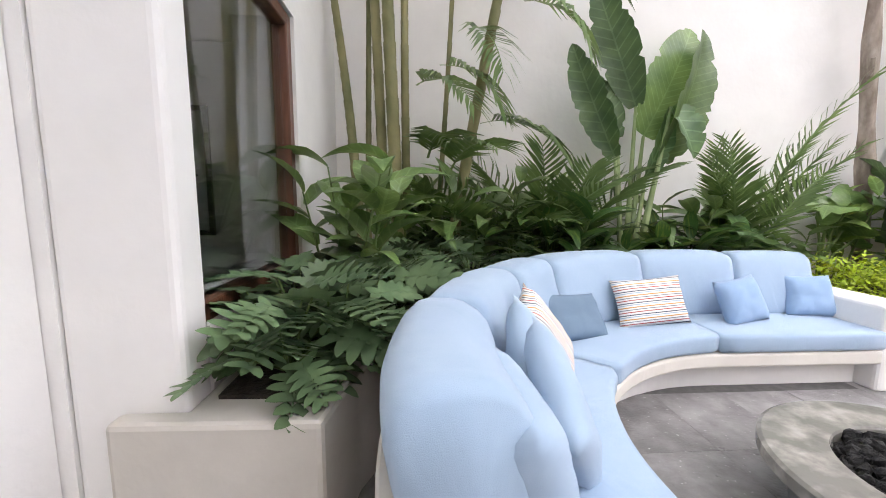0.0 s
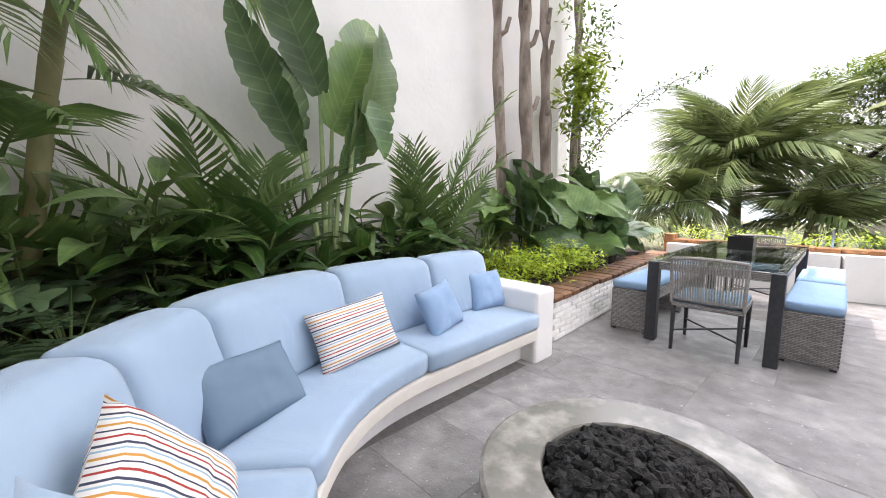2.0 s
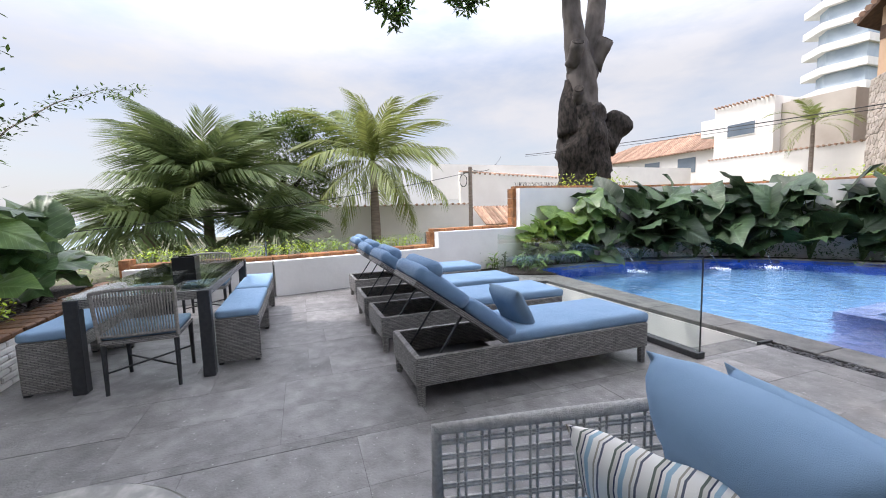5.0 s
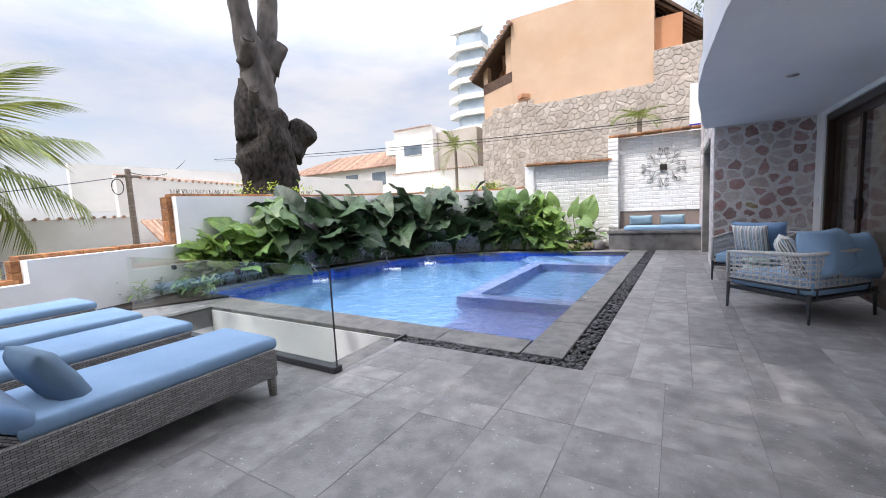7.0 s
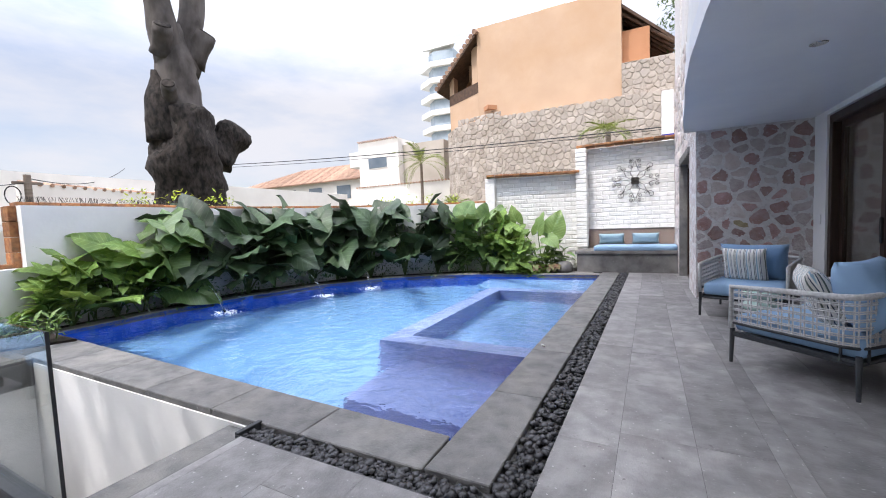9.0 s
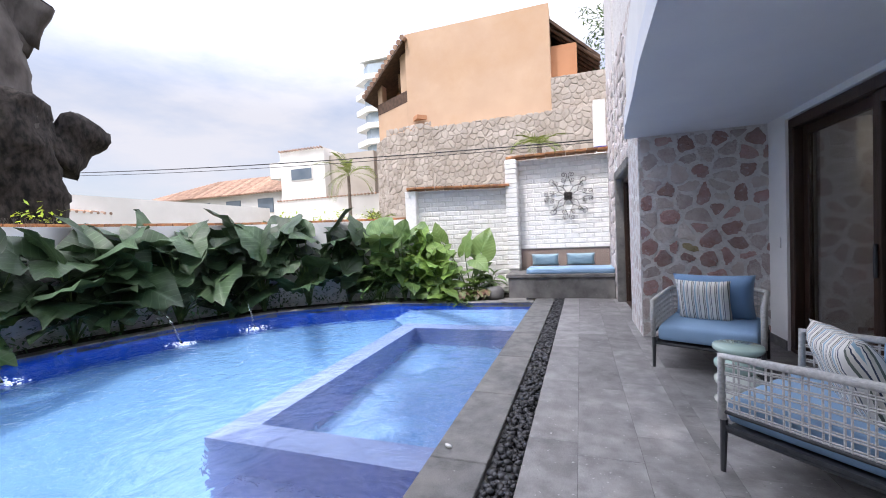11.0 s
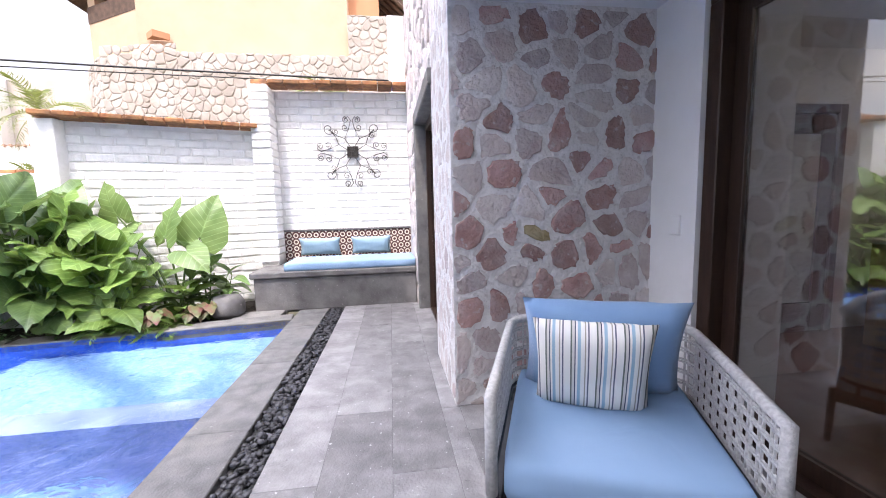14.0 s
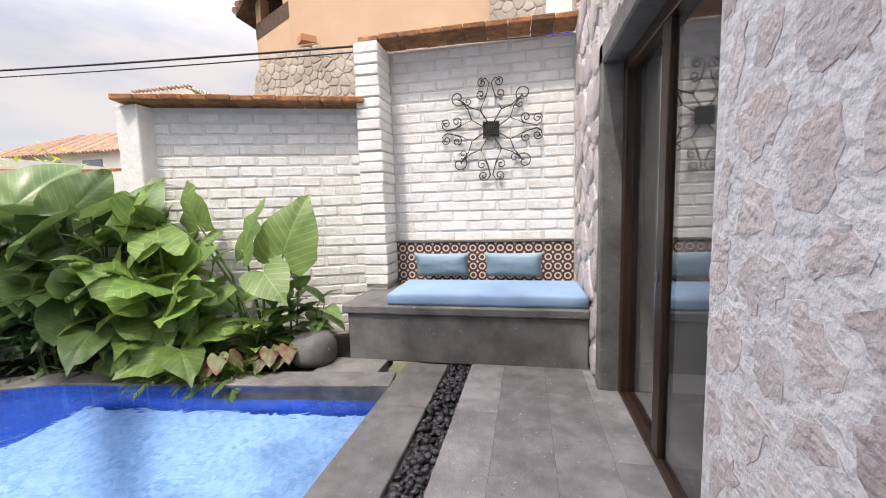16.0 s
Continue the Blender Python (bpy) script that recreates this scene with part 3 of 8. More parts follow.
def tubem(points, radii, n=8):
    return tube(bmesh.new(), points, radii, n)


def prism(poly, z0, z1, bevel=0.0, seg=1):
    """An upright block on a plan outline."""
    bm = bmesh.new()
    lo = [bm.verts.new((x, y, z0)) for x, y in poly]
    hi = [bm.verts.new((x, y, z1)) for x, y in poly]
    k = len(poly)
    bm.faces.new(list(reversed(lo)))
    bm.faces.new(hi)
    for i in range(k):
        bm.faces.new((lo[i], lo[(i + 1) % k], hi[(i + 1) % k], hi[i]))
    bmesh.ops.recalc_face_normals(bm, faces=bm.faces)
    if bevel:
        bmesh.ops.bevel(bm, geom=list(bm.edges), offset=bevel, segments=seg, profile=0.5, affect="EDGES")
    return bm


def lathe(profile, n=24):
    """A turned shape from (radius, height) pairs."""
    bm = bmesh.new()
    rings = [[bm.verts.new((r * math.cos(2 * math.pi * k / n), r * math.sin(2 * math.pi * k / n), z)) for k in range(n)] for r, z in profile]
    for a, b in zip(rings, rings[1:]):
        for k in range(n):
            bm.faces.new((a[k], a[(k + 1) % n], b[(k + 1) % n], b[k]))
    bm.faces.new(list(reversed(rings[0])))
    bm.faces.new(rings[-1])
    return bm


def pillow(w, h, t, seed=0, n=14):
    """A stuffed cushion in the x-y plane with pinched corners and a seam; z is its thickness."""
    bm = bmesh.new()
    rows = {}
    for s in (1, -1):
        for i in range(n + 1):
            for j in range(n + 1):
                u, v = 2 * i / n - 1, 2 * j / n - 1
                edge = i in (0, n) or j in (0, n)
                if s == -1 and edge:
                    rows[s, i, j] = rows[1, i, j]
                    continue
                pinch_u = 1 - 0.07 * (1 - v * v)
                pinch_v = 1 - 0.07 * (1 - u * u)
                puff = max(0.0, (1 - u ** 4) * (1 - v ** 4)) ** 0.55
                wr = noise.noise(Vector((u * 2.1 + seed * 3.1, v * 2.1, s + seed))) * 0.16 + noise.noise(Vector((u * 5 + seed, v * 5, s * 2 + seed))) * 0.06
                z = s * t / 2 * puff * (1 + wr)
                rows[s, i, j] = bm.verts.new((u * pinch_u * w / 2, v * pinch_v * h / 2, z))
        for i in range(n):
            for j in range(n):
                q = [rows[s, i, j], rows[s, i + 1, j], rows[s, i + 1, j + 1], rows[s, i, j + 1]]
                bm.faces.new(q if s == 1 else list(reversed(q)))
    return bm


def pad(w, d, t, r=0.03, seed=0, puff=0.012):
    """A flat seat cushion: a soft-edged slab, w by d by t, on its base, slightly crowned."""
    bm = bmesh.new()
    bmesh.ops.create_grid(bm, x_segments=10, y_segments=10, size=0.5, matrix=Matrix.Diagonal((w - 2 * r, d - 2 * r, 1, 1)))
    top = list(bm.faces)
    ring = [e for e in bm.edges if e.is_boundary]
    last = ring
    steps = [(r * 0.55, -r * 0.18), (r * 0.85, -r * 0.55), (r, -r), (r, -t + r), (r * 0.7, -t + r * 0.2), (0, -t)]
    base = {v: v.co.copy() for e in ring for v in e.verts}
    prev = {v: v for v in base}
    for o, z in steps:
        cur = {}
        for v0, c in base.items():
            k = Vector((1 if c.x > w / 2 - r - 1e-4 else -1 if c.x < -w / 2 + r + 1e-4 else 0, 1 if c.y > d / 2 - r - 1e-4 else -1 if c.y < -d / 2 + r + 1e-4 else 0, 0))
            if k.length > 1.1:
                k *= 0.8
            cur[v0] = bm.verts.new((c.x + k.x * o, c.y + k.y * o, z))
        for e in ring:
            a, b = e.verts
            try:
                bm.faces.new((prev[a], prev[b], cur[b], cur[a]))
            except ValueError:
                pass
        prev = cur
    bmesh.ops.contextual_create(bm, geom=[prev[v] for v in base])
    for v in bm.verts:
        u, q = v.co.x / (w / 2), v.co.y / (d / 2)
        if v.co.z > -t * 0.5:
            v.co.z += puff * (1 - min(1, u * u)) * (1 - min(1, q * q)) + noise.noise(Vector((v.co.x * 4, v.co.y * 4, seed))) * 0.004
        v.co.z += t
    bmesh.ops.recalc_face_normals(bm, faces=bm.faces)
    return bm


def arc_pad(cx, cy, r0, r1, a0, a1, z0, z1, rnd=0.03, n=14, lean=0.0, puff=0.0, seed=0):
    """A cushion bent round a centre. lean: how far its top is pushed outwards; puff: how far its faces swell."""
    bm = bmesh.new()
    prof = []
    w, h = r1 - r0, z1 - z0
    m = 5
    corners = [(r0 + rnd, z0 + rnd, 180, 270), (r1 - rnd, z0 + rnd, 270, 360), (r1 - rnd, z1 - rnd, 0, 90), (r0 + rnd, z1 - rnd, 90, 180)]
    for px, pz, s, e in corners:
        for k in range(m):
            a = radians(s + (e - s) * k / (m - 1))
            prof.append((px + rnd * math.cos(a), pz + rnd * math.sin(a)))
    full = []
    for i, (px, pz) in enumerate(prof):
        qx, qz = prof[(i + 1) % len(prof)]
        full.append((px, pz))
        if math.hypot(qx - px, qz - pz) > rnd * 2:
            for k in range(1, 5):
                full.append((px + (qx - px) * k / 5, pz + (qz - pz) * k / 5))
    rings = []
    for i in range(n + 1):
        f = i / n
        u = 2 * f - 1
        shrink = 1.0 if 0 < i < n else 0.93
        a = radians(a0 + (a1 - a0) * f)
        ring = []
        for pr, pz in full:
            cr, cz = (r0 + r1) / 2, (z0 + z1) / 2
            hr, hz = (pr - cr) / (w / 2), (pz - cz) / (h / 2)
            sw = puff * (1 - u ** 4)
            pr2 = cr + (pr - cr) * shrink + math.copysign(sw, hr) * (1 - min(1, hz * hz)) * (abs(hr) > 0.6)
            pz2 = cz + (pz - cz) * shrink + (sw * 0.6 * (1 - min(1, hr * hr)) if hz > 0.6 else 0)
            wob = noise.noise(Vector((a * 3 + seed, pz * 5, pr * 5))) * puff * 0.5 + noise.noise(Vector((a * 9 + seed, pz * 11, pr * 9))) * puff * 0.22
            rr = pr2 + lean * (pz - z0) / h + wob
            ring.append(bm.verts.new((cx + rr * math.cos(a), cy + rr * math.sin(a), pz2 + wob * 0.5)))
        rings.append(ring)
    k = len(full)
    for p, q in zip(rings, rings[1:]):
        for j in range(k):
            bm.faces.new((p[j], p[(j + 1) % k], q[(j + 1) % k], q[j]))
    bm.faces.new(rings[0])
    bm.faces.new(rings[-1])
    bmesh.ops.recalc_face_normals(bm, faces=bm.faces)
    return bm


def cells(w, h, nx, nz, seed, gap=0.03, jitter=0.42, rounds=1):
    """Irregular stones that fill a w by h field: shrunk Voronoi cells with softened corners."""
    rng = random.Random(seed)
    pts = []
    for i in range(-1, nx + 1):
        for j in range(-1, nz + 1):
            off = 0.5 if j % 2 else 0.0
            pts.append(((i + 0.5 + off + rng.uniform(-jitter, jitter)) * w / nx, (j + 0.5 + rng.uniform(-jitter, jitter)) * h / nz))
    res = []
    reach = 3.2 * max(w / nx, h / nz)
    for p in pts:
        poly = [(0, 0), (w, 0), (w, h), (0, h)]
        for q in pts:
            dx, dy = q[0] - p[0], q[1] - p[1]
            dd = math.hypot(dx, dy)
            if dd == 0 or dd > reach:
                continue
            nxv, nyv = dx / dd, dy / dd
            lim = (p[0] + q[0]) / 2 * nxv + (p[1] + q[1]) / 2 * nyv - gap / 2
            outp = []
            for a, b in zip(poly, poly[1:] + poly[:1]):
                da, db = a[0] * nxv + a[1] * nyv - lim, b[0] * nxv + b[1] * nyv - lim
                if da <= 0:
                    outp.append(a)
                if (da < 0 < db) or (db < 0 < da):
                    f = da / (da - db)
                    outp.append((a[0] + (b[0] - a[0]) * f, a[1] + (b[1] - a[1]) * f))
            poly = outp
            if len(poly) < 3:
                break
        if len(poly) < 3:
            continue
        area = 0.5 * abs(sum(a[0] * b[1] - b[0] * a[1] for a, b in zip(poly, poly[1:] + poly[:1])))
        if area < 0.12 * w * h / (nx * nz):
            continue
        for _ in range(rounds):
            poly = [c for a, b in zip(poly, poly[1:] + poly[:1]) for c in ((a[0] * 0.78 + b[0] * 0.22, a[1] * 0.78 + b[1] * 0.22), (a[0] * 0.22 + b[0] * 0.78, a[1] * 0.22 + b[1] * 0.78))]
        res.append(poly)
    return res


def stone_geo(poly, depth, rng, inset=0.14):
    """Verts and faces of one stone: outline at 0, a rim at 0.7 depth, a smaller face in front. Local x right, z up, y out of the wall (negative)."""
    k = len(poly)
    cx, cz = sum(p[0] for p in poly) / k, sum(p[1] for p in poly) / k
    d = depth * rng.uniform(0.7, 1.2)
    verts = []
    for s, y in ((1.0, 0.0), (0.985, -0.65 * d), (1 - inset, -d)):
        for px, pz in poly:
            wob = rng.uniform(-0.12, 0.12) * d if y else 0
            verts.append((cx + (px - cx) * s, y + wob, cz + (pz - cz) * s))
    verts.append((cx, -d * 1.08, cz))
    faces = []
    for r in range(2):
        for i in range(k):
            j = (i + 1) % k
            faces.append((r * k + i, r * k + j, (r + 1) * k + j, (r + 1) * k + i))
    for i in range(k):
        faces.append((2 * k + i, 2 * k + (i + 1) % k, 3 * k))
    return verts, faces

# ---- ground, floor, pool ----
def slant(y):
    """The pool's long side leans slightly off the house."""
    return 0.0225 * (y + 4.35)


TILES = []  # paving slabs are laid at the end of the file


def back_x(y):
    """Face of the garden's end wall."""
    return 7.78 - 0.20 * y if y < 0.4 else 7.70


bm = bmesh.new()
for x0, x1, y0, y1 in ((-8, 8.9, -3.4, 5.0), (-8, 3.0, -4.21, -3.4), (6.7, 9.3, -4.4, -3.4)):
    box(bm, x0, x1, y0, y1, -0.30, -0.0022)
walk_bed = prism([(-8, -14.5), (1.17 + slant(-14.5), -14.5), (1.17 + slant(-4.21), -4.21), (-8, -4.21)], -0.30, -0.0022)
me_ = mesh_of(walk_bed, JOINT)
bm.from_mesh(me_)
box(bm, 0.8, 1.5, -14.4, -4.3, -0.295, -0.045)
box(bm, 1.0, 3.0, -4.4, -4.22, -0.29, -0.046)
floor = solid("floor", bm, JOINT, "grey basalt slab terrace around the pool", "floor", "structure")

bm = bmesh.new()
box(bm, -3000, 3000, -3000, 3000, -6.4, -6.0)
solid("ground", bm, GROUND, "dry ground of the slope below the terrace", "ground", "structure")
bm = bmesh.new()
box(bm, 90, 2990, -2990, 2990, -5.98, -5.6)
solid("water", bm, SEA, "pale hazy sea out to the horizon", "sea", "structure")
# earth under the garden and the street
solid("ground.001", boxm(-30, 9.4, -40, 6, -6.0, -2.6), GROUND, "earth bank under the terrace", "ground", "structure")
solid("ground.002", boxm(9.3, 42, -60, 14, -6.0, -0.6), GROUND, "street level ground behind the garden wall", "ground", "structure")

# pool shell
POOL = [(1.74, -4.72), (7.95, -4.95), (8.0, -6.4), (7.75, -7.9), (7.25, -9.4), (6.45, -10.55), (5.45, -11.25), (4.3, -11.68), (1.57, -12.02)]


def ring_wall(poly, z0, z1):
    bm = bmesh.new()
    lo = [bm.verts.new((x, y, z0)) for x, y in poly]
    hi = [bm.verts.new((x, y, z1)) for x, y in poly]
    for i in range(len(poly)):
        j = (i + 1) % len(poly)
        bm.faces.new((lo[i], lo[j], hi[j], hi[i]))
    return bm


pool = thing("pool", None, "swimming pool tiled in cobalt mosaic with a sunken spa corner", "pool", kind="structure")
part("pool_wall", ring_wall(POOL, -1.25, -0.005), POOLWALL, pool, "cobalt blue mosaic wall")
bm = bmesh.new()
bm.faces.new([bm.verts.new((x, y, -1.25)) for x, y in reversed(POOL)])
part("pool_floor", bm, POOLFLOOR, pool, "pale blue mosaic floor")
bm = bmesh.new()
box(bm, 3.24, 3.52, -10.25, -6.42, -1.24, -0.075)
box(bm, 1.70, 3.24, -6.70, -6.42, -1.24, -0.075)
box(bm, 1.62, 3.24, -10.25, -9.97, -1.24, -0.075)
part("spa_wall", bm, SPAWALL, pool, "lavender blue mosaic spa wall just under the water")
part("spa_floor", boxm(1.62, 3.24, -9.97, -6.70, -1.2, -0.95), SPAFLOOR, pool)
part("spa_bench", prism([(1.58, -10.252), (1.58, -11.97), (4.05, -11.68), (4.05, -10.9), (3.52, -10.252)], -1.2, -0.40), SPAFLOOR, pool, "pale blue mosaic bench under the water")
part("pool_step", boxm(1.68, 3.2, -6.42, -5.4, -1.2, -0.62), SPAWALL, pool, "lavender mosaic step")
bm = bmesh.new()
bm.faces.new([bm.verts.new((x, y, -0.055)) for x, y in reversed(POOL)])
water = part("water_surface", bm, WATER, pool, "clear rippled water")
water.visible_shadow = False
# concrete core around the shell
bm = bmesh.new()
box(bm, 1.18, 3.02, -4.42, -4.22, -0.3, -0.06)
solid("pebble_channel", bm, JOINT, "concrete channel bed for the pebbles", "drain", "structure")

# house side of the stairwell: white walls going down
bm = bmesh.new()
box(bm, 3.02, 6.9, -4.47, -4.37, -2.6, -0.05)
box(bm, 6.70, 6.82, -4.36, -3.40, -2.6, -0.03)
box(bm, 3.0, 6.9, -3.40, -3.33, -2.6, -0.31)
solid("wall_stairwell", bm, PLASTER, "white plaster wall of the stairwell below the pool", "wall", "structure")
stairs = thing("stairs", None, "dark stone steps going down along the pool wall", "stairs", kind="structure")
for i in range(10):
    part("step", boxm(3.0 + i * 0.28, 3.32 + i * 0.28, -4.365, -3.405, -0.30 - i * 0.18, -0.06 - i * 0.18, 0.008), COPING, stairs)

# copings
coping = thing("pool_coping", None, "dark basalt coping around the pool", "coping", kind="structure")


def flag(poly, z0, z1, parent, material, name="slab"):
    part(name, prism(poly, z0, z1, 0.006), material, parent)


ys = [-4.40 - 1.05 * i for i in range(8)] + [-12.5]
for a, b in zip(ys, ys[1:]):
    flag([(1.385 + slant(a), a - 0.003), (1.755 + slant(a), a - 0.003), (1.755 + slant(b), b + 0.003), (1.385 + slant(b), b + 0.003)], -0.14, 0.0, coping, COPING)
xs = [1.76 + 0.9 * i for i in range(6)] + [7.0, 8.1]
for a, b in zip(xs, xs[1:]):
    flag([(a + 0.003, -4.74 - (a - 1.74) * 0.037), (a + 0.003, -4.385), (b - 0.003, -4.385), (b - 0.003, -4.74 - (b - 1.74) * 0.037)], -0.14, 0.0, coping, COPING)
for i, (p, q) in enumerate(zip(POOL[1:], POOL[2:])):
    dx, dy = q[0] - p[0], q[1] - p[1]
    ll = math.hypot(dx, dy)
    ox, oy = -dy / ll * -0.25, dx / ll * -0.25
    if i < 7:
        ox, oy = (-dy / ll) * 0.25, (dx / ll) * 0.25
        if (p[0] + ox - 4) ** 2 + (p[1] + oy + 8) ** 2 < (p[0] - 4) ** 2 + (p[1] + 8) ** 2:
            ox, oy = -ox, -oy
    flag([p, q, (q[0] + ox, q[1] + oy), (p[0] + ox, p[1] + oy)], -0.2, 0.012, coping, COPING)

flag([(1.76, -12.53), (2.32, -12.53), (2.32, -12.19), (1.76, -12.255)], -0.14, 0.004, coping, COPING)

# planting bed beyond the pool
bm = prism([(8.05, -4.9), (9.2, -4.9), (9.2, -8.6), (8.6, -11.2), (5.5, -13.6), (2.1, -13.6), (2.1, -12.15), (4.3, -11.85), (5.6, -11.4), (6.6, -10.7), (7.5, -9.5), (7.95, -7.95), (8.2, -6.4)], -0.5, -0.02)
solid("soil", bm, SOIL, "dark planting bed behind the pool", "soil", "structure")

# ---- walls ----
# height above the visible part is chosen so the wall shades the terrace
bm = bmesh.new()
box(bm, -0.42, 6.35, 3.66, 3.96, -0.3, 13.6)
box(bm, -8.0, -0.42, 3.58, 3.96, -0.3, 13.6)
box(bm, 6.35, 7.2, 3.95, 4.1, -0.3, 13.0)
solid("wall_north", bm, PLASTER, "tall white plaster party wall behind the garden bed", "wall", "structure")

# house: window bay, covered patio wall, upper floor
bm = bmesh.new()
box(bm, -1.15, -0.77, 0.93, 1.10, -0.3, 3.2, 0.03, 3)
box(bm, -1.15, -0.77, 2.32, 3.58, -0.3, 3.2)
box(bm, -1.15, -0.77, 1.10, 2.32, -0.3, 0.78)
box(bm, -1.15, -0.77, 1.10, 2.32, 2.38, 3.2)
box(bm, -8.0, -1.15, 0.93, 1.15, -0.3, 3.2)
box(bm, -1.6, -1.2, -5.86, 0.925, -0.3, 2.5)
box(bm, -1.60, -1.34, -9.69, -9.30, -0.3, 2.5)
box(bm, -1.60, -1.34, -9.30, -5.86, 2.44, 2.6)
solid("wall_house", bm, PLASTER, "white plastered house wall", "wall", "structure")
# projecting soffit with a bowed edge
edge = [(0.15, -9.70), (0.22, -9.0), (0.28, -8.0), (0.34, -7.2), (0.37, -6.4), (0.36, -5.6), (0.30, -4.4), (0.14, -3.2), (-0.15, -2.0), (-0.55, -1.0), (-1.2, -0.2)]
bm = prism([(-1.6, -0.2), (-1.6, -9.70)] + edge, 2.50, 2.68)
solid("ceiling", bm, SOFFIT, "pale blue-grey plastered soffit over the patio", "ceiling", "structure")
bm = prism([(-1.6, -0.2), (-1.6, -9.70)] + [(x - 0.04, y) for x, y in edge], 2.68, 3.5)
solid("wall_balcony", bm, PLASTER, "white bowed balcony front above the patio", "wall", "structure")
solid("wall_upper", boxm(-8.0, -0.35, -13.4, -0.2, 3.5, 6.4), PLASTER, "white upper storey of the house", "wall", "structure")
solid("wall_upper.001", boxm(-8.0, -0.85, -0.2, 3.57, 3.2, 6.4), PLASTER, "white upper storey of the house", "wall", "structure")
down = thing("ceiling_light", pose(-0.45, -6.6, 2.499), "small round recessed soffit light", "lamp")
part("ring", lathe([(0.05, -0.008), (0.055, -0.004), (0.055, 0.0)], 20), SILVER, down)

# brown sliding doors of the patio
doors = thing("door_1", pose(-1.43, 0, 0), "dark brown sliding glass doors closed", "door", kind="structure")
bm = bmesh.new()
box(bm, -0.07, 0.07, -9.29, -5.88, 2.33, 2.43, 0.006)
box(bm, -0.07, 0.07, -9.29, -5.88, -0.02, 0.03)
box(bm, -0.07, 0.07, -9.29, -9.20, 0.03, 2.33, 0.006)
box(bm, -0.07, 0.07, -5.96, -5.88, 0.03, 2.33, 0.006)
part("door_frame", bm, DARKWOOD, doors, "dark brown frame")
for y0, y1, off in ((-9.20, -8.06, -0.035), (-8.14, -7.02, 0.012), (-7.10, -5.97, -0.035)):
    leaf = part("door_leaf", box(box(box(boxm(off - 0.022, off + 0.022, y0, y0 + 0.085, 0.03, 2.33, 0.004), off - 0.022, off + 0.022, y1 - 0.085, y1, 0.03, 2.33, 0.004), off - 0.022, off + 0.022, y0 + 0.085, y1 - 0.085, 0.03, 0.12), off - 0.022, off + 0.022, y0 + 0.085, y1 - 0.085, 2.24, 2.33), DARKWOOD, doors)
    pane = part("pane", boxm(off - 0.004, off + 0.004, y0 + 0.085, y1 - 0.085, 0.12, 2.24), DOORGLASS, leaf, "tinted glass pane")
    pane.visible_shadow = False
part("door_handle", boxm(0.036, 0.056, -8.11, -8.085, 0.92, 1.18, 0.004), DARKMETAL, doors, "slim bronze handle")
# room behind the doors
bm = bmesh.new()
box(bm, -7.0, -1.62, -10.6, -10.45, -0.02, 2.62)
box(bm, -7.0, -6.85, -10.45, 0.6, -0.02, 2.62)
box(bm, -6.85, -1.62, -3.2, -3.05, -0.02, 2.62)
box(bm, -1.90, -1.61, -10.45, -9.26, -0.02, 2.60)
solid("wall_room", bm, ROOMWALL, "white painted room wall", "wall", "structure")
solid("ceiling.001", boxm(-7.0, -1.62, -10.6, -3.05, 2.62, 2.75), ROOMWALL, "white room ceiling", "ceiling", "structure")
solid("floor.001", boxm(-7.0, -1.52, -10.6, -3.05, -0.025, 0.012), TERRACOTTA, "dark terracotta tiled room floor", "floor", "structure")
for x, y in ((-2.3, -8.45), (-2.6, -10.05), (-4.37, -8.3), (-4.39, -10.1), (-2.6, -6.4), (-4.3, -6.2)):
    spot = thing("downlight", pose(x, y, 2.61), "small glowing recessed ceiling light", "lamp", "room downlights")
    part("lens", lathe([(0.028, 0.0), (0.032, 0.004), (0.032, 0.008)], 16), LAMP, spot)

# window bay with the framed print behind it
win = thing("window_1", pose(-0.84, 0, 0), "large fixed window in a mahogany frame", "window", kind="structure")
bm = bmesh.new()
box(bm, -0.05, 0.05, 2.235, 2.315, 0.785, 2.375, 0.006)
box(bm, -0.05, 0.05, 1.105, 2.235, 0.785, 0.86, 0.006)
box(bm, -0.05, 0.05, 1.105, 2.235, 2.30, 2.375, 0.006)
part("window_frame", bm, REDWOOD, win, "mahogany frame")
pane = part("pane", boxm(-0.006, 0.006, 1.105, 2.235, 0.86, 2.30), WINGLASS, win, "clear glass")
pane.visible_shadow = False
bm = bmesh.new()
box(bm, -3.2, -3.05, 1.16, 3.58, -0.02, 2.62)
box(bm, -3.05, -1.16, 1.16, 1.22, -0.02, 2.62)
box(bm, -3.05, -1.16, 3.46, 3.57, -0.02, 2.62)
solid("wall_room.001", bm, ROOMWALL, "grey-white room wall", "wall", "structure")
solid("floor.002", boxm(-3.2, -1.16, 1.16, 3.58, -0.02, 0.01), TERRACOTTA, "dark terracotta tiled room floor", "floor", "structure")
solid("ceiling.002", boxm(-3.2, -1.16, 1.16, 3.58, 2.62, 2.75), ROOMWALL, "white room ceiling", "ceiling", "structure")

